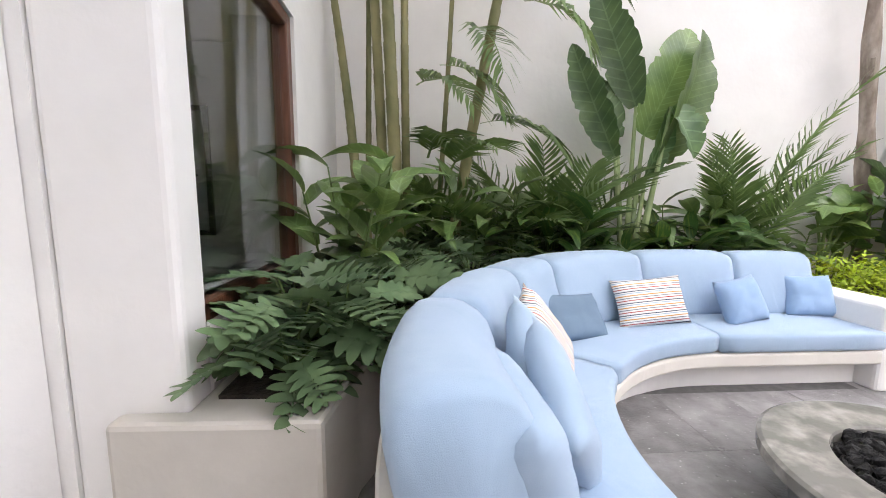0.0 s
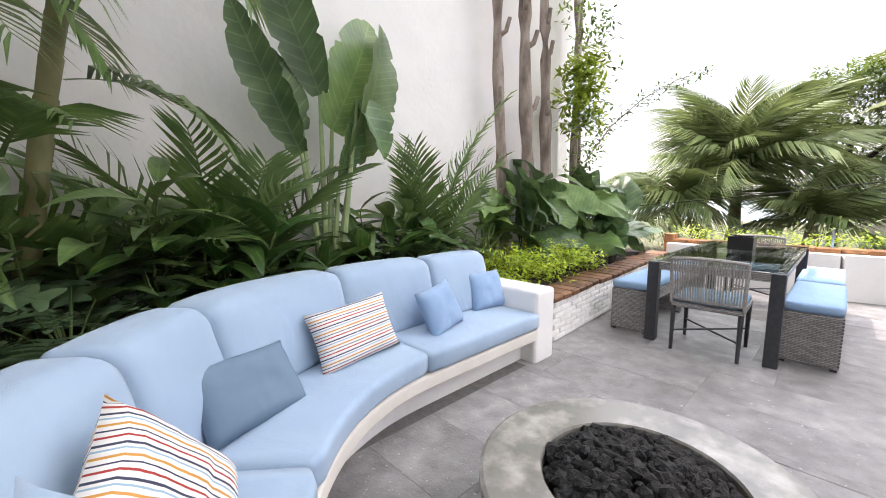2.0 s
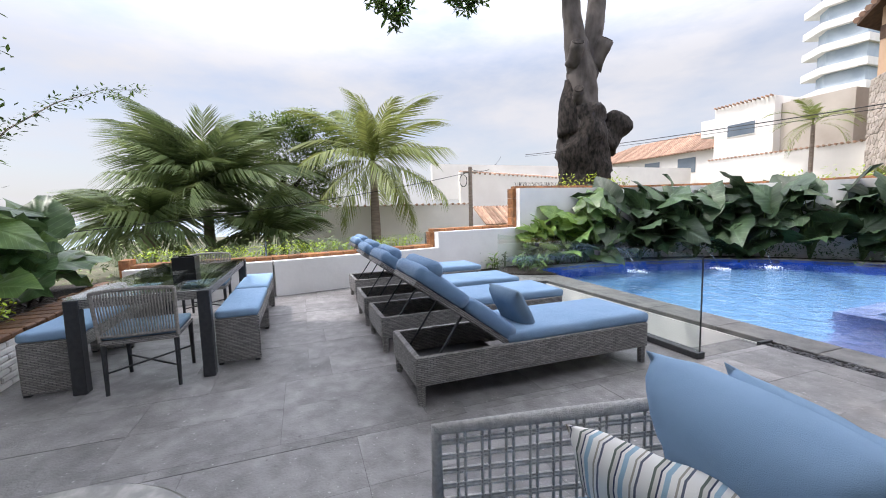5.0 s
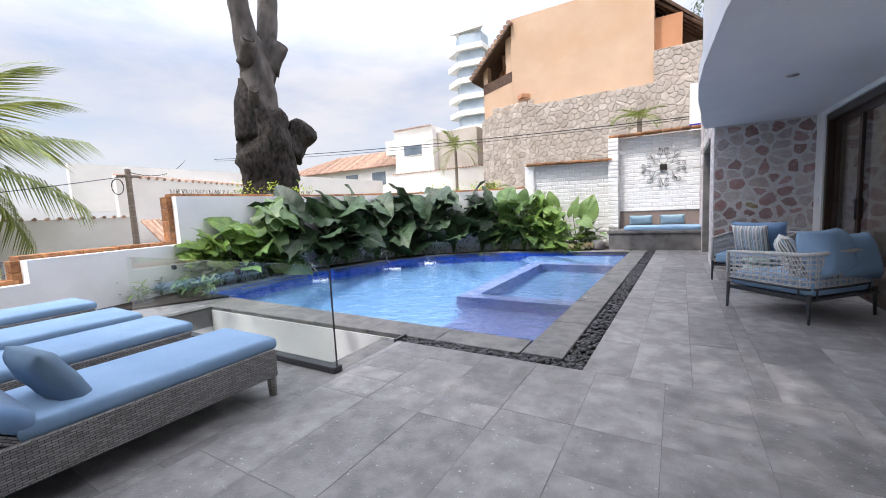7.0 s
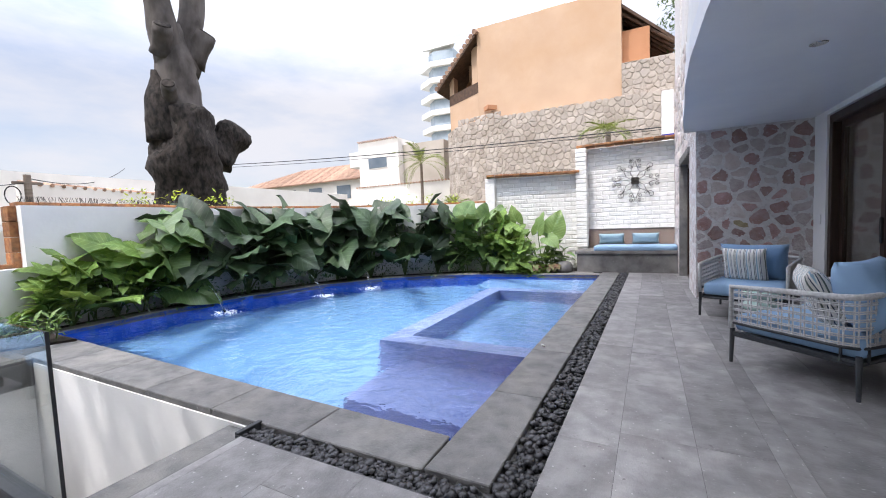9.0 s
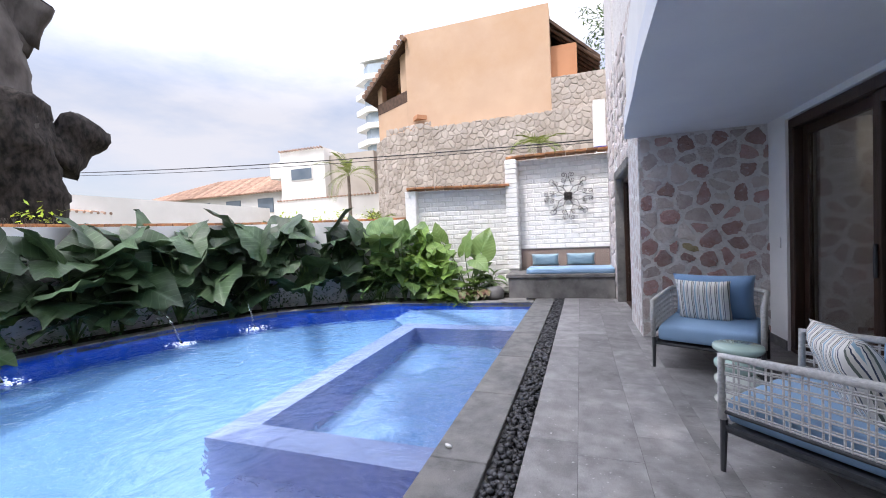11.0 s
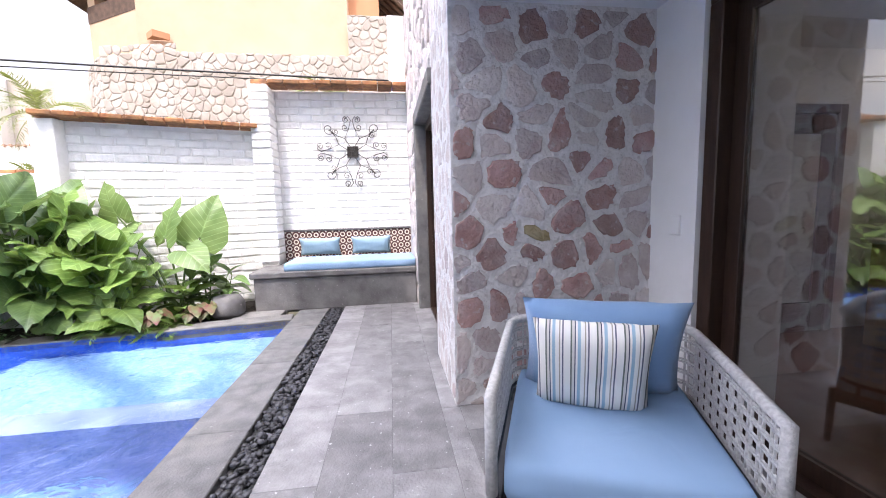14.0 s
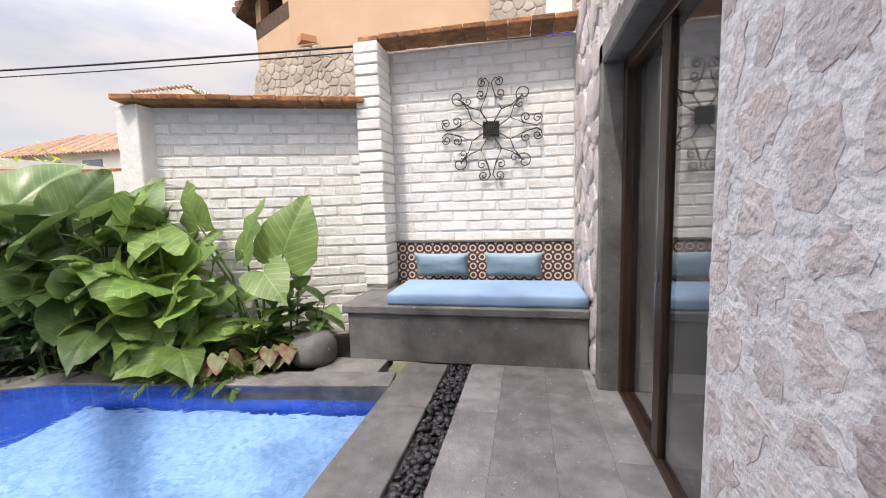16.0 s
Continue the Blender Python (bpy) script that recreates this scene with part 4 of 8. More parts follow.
# end wall of the garden: low wall, step up, high wall, with brown brick trim
def wall_run(pts, z0, z1, thick, name, material, label):
    bm = bmesh.new()
    for (ax, ay), (bx, by) in zip(pts, pts[1:]):
        dx, dy = bx - ax, by - ay
        ll = math.hypot(dx, dy)
        nx_, ny_ = dy / ll * thick, -dx / ll * thick
        v = [bm.verts.new((x, y, z)) for z in (z0, z1) for x, y in ((ax, ay), (bx, by), (bx - nx_, by - ny_), (ax - nx_, ay - ny_))]
        for f in ((0, 1, 2, 3), (7, 6, 5, 4), (0, 4, 5, 1), (1, 5, 6, 2), (2, 6, 7, 3), (3, 7, 4, 0)):
            bm.faces.new([v[i] for i in f])
    bmesh.ops.recalc_face_normals(bm, faces=bm.faces)
    return solid(name, bm, material, label, "wall", "structure")


LOW = [(back_x(2.3), 2.3), (back_x(0.3), 0.3), (back_x(-2.75), -2.75)]
MIDW = [(back_x(-2.75), -2.75), (back_x(-4.95), -4.95)]
HIGH = [(8.78, -4.95), (8.75, -8.4), (7.6, -10.9), (5.0, -12.7), (4.25, -12.72)]
wall_run(LOW, -0.3, 0.58, -0.2, "wall_end_low", PLASTER, "low white garden end wall")
wall_run(MIDW, -0.3, 0.90, -0.2, "wall_end_step", PLASTER, "white garden end wall one step higher")
wall_run(HIGH, -0.6, 1.80, -0.2, "wall_pool", PLASTER, "white garden wall behind the pool plants")


def capping(pts, z, w, h, parent_name, label, material, length=0.24, out=0.03):
    """A row of single capping bricks along the top of a wall."""
    top = thing(parent_name, None, label, "coping", kind="structure")
    rng = random.Random(len(pts) * 7 + int(z * 100))
    for (ax, ay), (bx, by) in zip(pts, pts[1:]):
        ll = math.hypot(bx - ax, by - ay)
        k = max(1, round(ll / length))
        ang = math.degrees(math.atan2(by - ay, bx - ax))
        me = mesh_of(boxm(-ll / k / 2 + 0.004, ll / k / 2 - 0.004, -w / 2, w / 2, 0, h, 0.008), material, name="brick")
        for i in range(k):
            f = (i + 0.5) / k
            nx_, ny_ = (by - ay) / ll, -(bx - ax) / ll
            off = w / 2 - out
            part("brick", me, material, top, m=pose(ax + (bx - ax) * f + nx_ * off, ay + (by - ay) * f + ny_ * off, z + rng.uniform(-0.004, 0.004), rng.uniform(-1, 1), 0, ang + rng.uniform(-1, 1)))
    return top


def flip(pts):
    return list(reversed(pts))


capping(flip(LOW), 0.58, 0.26, 0.06, "wall_cap", "brown brick cap on the low end wall", RED_BRICK)
capping(flip(MIDW), 0.90, 0.26, 0.06, "wall_cap", "brown brick cap on the stepped end wall", RED_BRICK)
capping(flip(HIGH), 1.80, 0.26, 0.06, "wall_cap", "weathered brick cap on the pool wall", RED_BRICK)
for (x, y, z0, z1, nm) in ((back_x(-2.75), -2.75, 0.58, 0.90, "a"), (8.78, -4.95, 0.90, 1.80, "b"), (back_x(2.3) - 0.0, 2.3, 0.2, 0.72, "c")):
    trimq = thing("brick_edging", None, "upright brown brick edging on a wall end", "edging", kind="structure")
    k = max(2, round((z1 - z0) / 0.22))
    for i in range(k):
        part("brick", boxm(x - 0.035, x + 0.22, y - 0.05, y + 0.09, z0 + (z1 - z0) * i / k + 0.003, z0 + (z1 - z0) * (i + 1) / k - 0.003, 0.006), RED_BRICK, trimq)
solid("drain_strip", prism([(back_x(-3.3) - 0.10, -3.3), (back_x(-3.3) - 0.01, -3.3), (back_x(0.3) - 0.01, 0.3), (back_x(0.3) - 0.10, 0.3)], -0.02, 0.006), DARKMETAL, "dark drain strip along the end wall", "drain", "structure")

# glass balustrade of the stairwell
rail = thing("glass_balustrade", None, "frameless clear glass balustrade in a black shoe", "balustrade", kind="structure")
part("base_channel", boxm(2.97, 6.7, -3.42, -3.33, 0.0, 0.055, 0.004), DARKMETAL, rail, "black metal base channel")
for a, b in ((2.99, 4.25), (4.26, 5.48), (5.49, 6.69)):
    pn = part("pane", boxm(a, b, -3.382, -3.370, 0.055, 0.90, 0.002), CLEAR, rail)
    pn.visible_shadow = False
part("clamp", boxm(4.22, 4.29, -3.39, -3.362, 0.78, 0.83, 0.004), DARKMETAL, rail)
part("clamp", boxm(5.45, 5.52, -3.39, -3.362, 0.78, 0.83, 0.004), DARKMETAL, rail)
# glass edge strips
part("glass_edge", boxm(2.984, 2.989, -3.383, -3.369, 0.055, 0.90), DARKMETAL, rail)

# glass rail on the low end wall
rail2 = thing("glass_balustrade", None, "low glass rail on small steel posts above the end wall", "balustrade", kind="structure")
for i in range(3):
    y0, y1 = -2.6 + i * 1.5, -1.13 + i * 1.5
    pn = part("pane", prism([(back_x(y0) + 0.15, y0), (back_x(y0) + 0.16, y0), (back_x(y1) + 0.16, y1), (back_x(y1) + 0.15, y1)], 0.645, 0.88), CLEAR, rail2)
    pn.visible_shadow = False
    part("post", boxm(back_x(y0) + 0.10, back_x(y0) + 0.13, y0 - 0.02, y0 + 0.01, 0.642, 0.90, 0.003), SILVER, rail2)

# ---- sofa corner ----
SCX, SCY, SR = 1.95, 0.70, 1.19
base = thing("built_in_bench", None, "curved cream cement bench with a white plastered arm", "bench")


def sofa_outline(r_in, r_out, a_end, x_end):
    pts = []
    k = 26
    for i in range(k + 1):
        a = radians(90 + (a_end - 90) * i / k)
        pts.append((SCX + r_in * math.cos(a), SCY + r_in * math.sin(a)))
    out_pts = []
    for i in range(k + 1):
        a = radians(90 + (a_end - 90) * i / k)
        out_pts.append((SCX + r_out * math.cos(a), SCY + r_out * math.sin(a)))
    return [(x_end, SCY + r_in)] + pts + list(reversed(out_pts)) + [(x_end, SCY + r_out)]


AEND = 187
part("plinth", prism(sofa_outline(SR + 0.16, 2.0, AEND, 3.08), -0.02, 0.19), PLASTER, base, "recessed white plinth")
part("seat_slab", prism(sofa_outline(SR + 0.01, 2.0, AEND, 3.08), 0.19, 0.285, 0.018, 3), PLINTH, base, "cream cement seat edge")
part("back_wall", prism(sofa_outline(1.86, 2.06, AEND, 3.08), 0.285, 0.56, 0.01, 1), CONCRETE, base)
part("arm", prism([(3.07, 1.91), (3.34, 1.91), (3.34, 2.80), (3.07, 2.80)], -0.02, 0.585, 0.03, 3), PLASTER, base, "white plastered arm")

seat_grp = "bench seat cushions"
for i, (a0, a1) in enumerate(((90.8, 140), (140.8, AEND))):
    t = solid("seat_cushion", arc_pad(SCX, SCY, SR, 1.84, a0, a1, 0.29, 0.415, 0.03, 18, 0, 0.004, i), SOFABLUE, "light blue canvas seat cushion on the curved bench", "cushion", group=seat_grp, smooth=True)
t = solid("seat_cushion", pad(1.15, 0.66, 0.125, 0.03, 3, 0.008), SOFABLUE, "light blue canvas seat cushion on the straight bench", "cushion", group=seat_grp, smooth=True, m=pose(2.51, 2.215, 0.29))
for i, (a0, a1, r1, z0, z1, rnd) in enumerate(((99.6, 128, 1.86, 0.40, 0.86, 0.055), (128.5, 143, 1.86, 0.40, 0.865, 0.055), (143.5, 166, 1.86, 0.38, 0.865, 0.06), (166.5, 190, 1.93, 0.29, 0.87, 0.12))):
    solid("back_cushion", arc_pad(SCX, SCY, 1.60, r1, a0, a1, z0, z1, rnd, 18, 0.13, 0.026, i * 5), SOFABLUE, "plump light blue canvas back cushion with wrinkles", "cushion", group="bench back cushions", smooth=True)
for i, (x, half) in enumerate(((2.04, 0.70), (2.735, 0.59))):
    bm = arc_pad(0, -30, 30 - 0.11, 30 + 0.11, 90 + half, 90 - half, 0, 0.455, 0.055, 16, 0.13, 0.024, i * 3 + 20)
    solid("back_cushion", bm, SOFABLUE, "plump light blue canvas back cushion with wrinkles", "cushion", group="bench back cushions", smooth=True, m=pose(x, 2.42, 0.40))


def throw(x, y, z, w, h, t, material, yaw, tilt, label, seed, roll=0, name="throw_pillow"):
    """A pillow that stands on its lower edge and leans back; yaw: the way its back faces."""
    m = pose(x, y, z, 0, 0, yaw) @ pose(0, 0, 0, tilt, 0, 0) @ pose(0, 0, h * 0.47, 90, 0, 0) @ pose(0, 0, 0, 0, 0, roll)
    return solid(name, pillow(w, h, t, seed), material, label, "pillow", smooth=True, m=m)


throw(2.93, 2.26, 0.415, 0.36, 0.32, 0.14, MIDBLUE, -8, -22, "small blue canvas throw pillow against the arm", 1)
throw(2.30, 2.12, 0.415, 0.36, 0.33, 0.14, MIDBLUE, 8, -24, "small light blue throw pillow leaning on the back cushion", 2, 8)
throw(1.62, 2.10, 0.415, 0.55, 0.34, 0.15, STRIPE_WARM, 6, -24, "oblong pillow striped in orange, navy and cream", 3, 3)
throw(1.02, 1.86, 0.41, 0.52, 0.32, 0.13, SLATEBLUE, 30, -36, "oblong slate blue pillow", 4, -8)
throw(0.66, 1.26, 0.415, 0.46, 0.42, 0.15, STRIPE_WARM, 56, -27, "square pillow striped in orange, navy and cream", 5, -62)
throw(0.52, 1.02, 0.415, 0.44, 0.42, 0.15, SOFABLUE, 70, -20, "square light blue throw pillow", 6, 30)
throw(0.53, 0.76, 0.415, 0.44, 0.42, 0.15, SOFABLUE, 78, -20, "square light blue throw pillow", 7, 34)
throw(0.34, 0.62, 0.36, 0.50, 0.46, 0.20, SOFABLUE, 92, -14, "large light blue back pillow at the bench end", 8, 3)

# raised planter between the window and the bench
bm = prism([(-0.765, 0.98), (-0.765, 0.925), (-0.98, 0.925), (-0.98, 0.84), (-0.30, 0.82), (-0.24, 1.2), (0.02, 1.75), (0.30, 2.25), (0.75, 2.68), (1.3, 2.88), (3.3, 2.88), (3.3, 3.66), (-0.765, 3.58)], -0.02, 0.545, 0.02, 2)
solid("garden_planter", bm, CONCRETE, "warm grey polished cement planter wrapping the bench", "planter", "structure")
bm = prism([(-0.70, 0.99), (-0.40, 0.98), (-0.32, 1.25), (-0.08, 1.8), (0.22, 2.32), (0.70, 2.76), (1.3, 2.98), (3.25, 2.98), (3.25, 3.6), (-0.70, 3.55)], 0.5, 0.56)
solid("soil.001", bm, SOIL, "dark soil of the raised planter", "soil", "structure")

# brick planter with a timber cap
planter = thing("brick_planter", None, "low white-painted brick planter with a timber cap", "planter", kind="structure")
part("core", prism([(3.36, 2.06), (7.60, 2.30), (7.60, 3.9), (3.36, 3.64)], -0.02, 0.375), PAINTED_MORTAR, planter)
part("soil_bed", prism([(3.40, 2.36), (7.55, 2.6), (7.55, 3.9), (3.40, 3.64)], 0.376, 0.43), SOIL, planter, "dark soil")
rng = random.Random(5)
pang = math.degrees(math.atan2(0.24, 4.24))
bme = [mesh_of(boxm(-L / 2, L / 2, -0.02, 0.02, 0.0, 0.049, 0.009), PAINTED_BRICK, name="brick") for L in (0.222, 0.228, 0.215)]
for j in range(7):
    for i in range(20):
        s = 0.12 + i * 0.232 - (0.116 if j % 2 else 0) + rng.uniform(-0.008, 0.008)
        if 0.13 < s < 4.12:
            part("brick", rng.choice(bme), PAINTED_BRICK, planter, m=pose(3.36 + s * 0.9984, 2.055 + s * 0.0566, 0.002 + j * 0.053, rng.uniform(-1.2, 1.2), rng.uniform(-0.5, 0.5), pang + rng.uniform(-0.7, 0.7)))
for i in range(24):
    s = 0.10 + i * 0.178
    L = rng.uniform(0.30, 0.345)
    part("plank", boxm(-0.082, 0.082, 0, L, 0, 0.055, 0.012), WOODCAP, planter, m=pose(3.36 + s, 2.02 + s * 0.0566 + rng.uniform(-0.012, 0.012), 0.377 + rng.uniform(-0.004, 0.005), rng.uniform(-1, 1), rng.uniform(-1.5, 1.5), pang + rng.uniform(-2.5, 2.5)))

# fire pit
pit = thing("fire_pit", pose(1.90, 0.73, 0), "round veined grey stone fire pit filled with lava rock", "fire pit")
part("body", lathe([(0.43, -0.02), (0.45, 0.02), (0.47, 0.2), (0.48, 0.24)], 48), BENCHSTONE, pit, smooth=True)
bm = bmesh.new()
prof = [(0.348, 0.19), (0.345, 0.29), (0.351, 0.30), (0.565, 0.30), (0.58, 0.29), (0.58, 0.245), (0.57, 0.236), (0.37, 0.236)]
nn = 64
rings = [[bm.verts.new((r * math.cos(2 * math.pi * k / nn), r * math.sin(2 * math.pi * k / nn), z)) for k in range(nn)] for r, z in prof]
for a, b in zip(rings, rings[1:] + rings[:1]):
    for k in range(nn):
        bm.faces.new((a[k], a[(k + 1) % nn], b[(k + 1) % nn], b[k]))
bmesh.ops.recalc_face_normals(bm, faces=bm.faces)
part("rim", bm, PITSTONE, pit, "polished veined stone rim")
part("pan", lathe([(0.01, 0.2), (0.343, 0.2), (0.343, 0.24)], 40), BLACKPOT, pit)


def rubble(count, place, size, seed, flat=1.0, sub=1):
    """Many loose stones in one mesh: verts and faces."""
    rng = random.Random(seed)
    bm = bmesh.new()
    bmesh.ops.create_icosphere(bm, subdivisions=sub, radius=1.0)
    bv = [v.co.copy() for v in bm.verts]
    bf = [[v.index for v in f.verts] for f in bm.faces]
    bm.free()
    verts, faces = [], []
    for i in range(count):
        c = place(rng)
        s = size * rng.uniform(0.6, 1.3)
        sc = Vector((s * rng.uniform(0.7, 1.3), s * rng.uniform(0.7, 1.2), s * flat * rng.uniform(0.7, 1.1)))
        rot = Euler((rng.uniform(-0.5, 0.5), rng.uniform(-0.5, 0.5), rng.uniform(0, 6.3))).to_matrix()
        n0 = len(verts)
        o = Vector((rng.uniform(0, 50), rng.uniform(0, 50), 0))
        rough = 0.16 if flat < 0.9 else 0.5
        for v in bv:
            q = v * (1 + rough * noise.noise(v * 1.7 + o))
            q = Vector((q.x * sc.x, q.y * sc.y, q.z * sc.z))
            verts.append(Vector(c) + rot @ q)
        faces += [[k + n0 for k in f] for f in bf]
    return verts, faces


def in_pit(rng):
    r, a = 0.325 * math.sqrt(rng.random()), rng.uniform(0, 6.283)
    return r * math.cos(a), r * math.sin(a), 0.255 + 0.075 * (1 - (r / 0.34) ** 2) + rng.uniform(-0.012, 0.018)


v, f = rubble(620, in_pit, 0.028, 4, 1.0, 1)
ob = part("lava_rock", mesh_py(v, f, LAVA), LAVA, pit, "rough black lava rocks")
ob["kind"] = "stuff"

# pebble channels
def in_channel(rng):
    if rng.random() < 0.8:
        y = rng.uniform(-12.52, -4.24)
        return rng.uniform(1.20, 1.365) + slant(y), y, -0.028 + rng.uniform(-0.012, 0.016)
    return rng.uniform(1.2, 3.02), rng.uniform(-4.365, -4.245), -0.028 + rng.uniform(-0.012, 0.016)


v, f = rubble(2600, in_channel, 0.030, 8, 0.55, 1)
solid("pebbles", mesh_py(v, f, PEBBLE, True), PEBBLE, "smooth black river pebbles in the pool drain", "pebbles", "stuff")
part("kerb", box(boxm(3.015, 3.05, -4.40, -4.22, -0.2, 0.012, 0.003), 1.2, 3.04, -4.225, -4.215, -0.2, -0.002), DARKMETAL, coping)
solid("pebble", mesh_py(*rubble(1, lambda r: (1.62, -6.62, 0.012), 0.03, 3, 0.5, 2), PLASTER, True), PLASTER, "white pebble lying on the coping", "pebble")

# ---- dining set on the terrace ----
table = thing("dining_table", pose(5.45, 1.04, 0), "charcoal outdoor table with a glass top and wicker apron", "table")
top = part("tabletop", boxm(-1.16, 1.16, -0.48, 0.48, 0.742, 0.754, 0.003), CLEAR, table, "clear glass top")
for sx in (-1, 1):
    for sy in (-1, 1):
        part("leg", boxm(sx * 1.12 - 0.045, sx * 1.12 + 0.045, sy * 0.435 - 0.045, sy * 0.435 + 0.045, 0, 0.735, 0.006), DARKMETAL, table)
bm = bmesh.new()
for sy in (-1, 1):
    box(bm, -1.07, 1.07, sy * 0.44 - 0.02, sy * 0.44 + 0.02, 0.665, 0.735)
for sx in (-1, 1):
    box(bm, sx * 1.12 - 0.02, sx * 1.12 + 0.02, -0.39, 0.39, 0.665, 0.735)
part("apron", bm, WICKER, table, "grey wicker apron")
part("underframe", box(boxm(-1.07, 1.07, -0.03, 0.03, 0.67, 0.73), -0.03, 0.03, -0.41, 0.41, 0.67, 0.73), DARKMETAL, table)

pot = thing("table_planter", pose(5.75, 1.06, 0.754), "square black ceramic pot with a small green plant", "plant pot")
part("pot", box(box(box(box(boxm(-0.11, 0.11, -0.11, 0.11, 0, 0.015), -0.11, 0.11, -0.11, -0.095, 0.015, 0.14), -0.11, 0.11, 0.095, 0.11, 0.015, 0.14), -0.11, -0.095, -0.095, 0.095, 0.015, 0.14), 0.095, 0.11, -0.095, 0.095, 0.015, 0.14), BLACKPOT, pot)
part("soil", boxm(-0.094, 0.094, -0.094, 0.094, 0.015, 0.12), SOIL, pot)


def wicker_bench(m, label):
    b = thing("bench", m, label, "bench", "benches at the dining table")
    part("end_panel", boxm(-0.55, -0.50, -0.18, 0.18, 0.015, 0.42, 0.01), WICKER, b)
    part("end_panel", boxm(0.50, 0.55, -0.18, 0.18, 0.015, 0.42, 0.01), WICKER, b)
    part("seat_panel", boxm(-0.50, 0.50, -0.18, 0.18, 0.31, 0.42, 0.008), WICKER, b)
    for sx in (-1, 1):
        for sy in (-1, 1):
            part("foot", boxm(sx * 0.525 - 0.02, sx * 0.525 + 0.02, sy * 0.15 - 0.02, sy * 0.15 + 0.02, 0.0, 0.016), DARKMETAL, b)
    part("cushion", pad(1.1, 0.36, 0.075, 0.025, 2, 0.01), SEATBLUE, b, "light blue canvas seat cushion", smooth=True, m=pose(0, 0, 0.421))
    return b


wb = wicker_bench(pose(4.95, 1.70, 0), "grey wicker bench with a blue cushion beside the planter")
copy_thing(wb, pose(6.15, 1.74, 0))
copy_thing(wb, pose(5.09, 0.41, 0))
copy_thing(wb, pose(6.28, 0.42, 0))


def rope_chair(m):
    c = thing("dining_chair", m, "charcoal metal dining chair with a taupe rope back and blue pad", "chair", "dining chairs on the terrace")
    for x in (-0.24, 0.24):
        for y in (-0.235, 0.235):
            part("leg", tubem([(x * 1.03, y, 0), (x, y, 0.42)], [0.014, 0.02], 8), DARKMETAL, c)
    part("seat_frame", boxm(-0.26, 0.26, -0.255, 0.255, 0.385, 0.425, 0.01), WICKER, c)
    part("stretcher", tube(tubem([(-0.24, -0.235, 0.16), (0.24, 0.235, 0.16)], 0.008, 6), [(-0.24, 0.235, 0.17), (0.24, -0.235, 0.17)], 0.008, 6), DARKMETAL, c)
    part("seat_pad", pad(0.5, 0.5, 0.05, 0.02, 1, 0.01), SLATEBLUE, c, "blue canvas pad", smooth=True, m=pose(0, 0, 0.426))
    fr = bmesh.new()
    tube(fr, [(-0.25, -0.25, 0.42), (-0.30, -0.26, 0.80)], 0.014, 8)
    tube(fr, [(-0.25, 0.25, 0.42), (-0.30, 0.26, 0.80)], 0.014, 8)
    tube(fr, [(-0.30, -0.26, 0.80), (-0.325, -0.13, 0.815), (-0.33, 0, 0.818), (-0.325, 0.13, 0.815), (-0.30, 0.26, 0.80)], 0.015, 8)
    tube(fr, [(-0.255, -0.25, 0.46), (-0.265, 0, 0.455), (-0.255, 0.25, 0.46)], 0.012, 8)
    part("back_frame", fr, TAUPE_ROPE, c)
    bm = bmesh.new()
    for i in range(27):
        y = -0.245 + i * 0.49 / 26
        bow = 0.03 * (1 - (y / 0.26) ** 2)
        tube(bm, [(-0.258 - bow * 0.3, y * 0.98, 0.46), (-0.30 - bow, y * 1.03, 0.805)], 0.0062, 5)
    part("rope_back", bm, TAUPE_ROPE, c, "closely strung taupe rope")
    return c


rc = rope_chair(pose(4.45, 1.04, 0, 0, 0, 2))
copy_thing(rc, pose(6.62, 1.05, 0, 0, 0, 182))

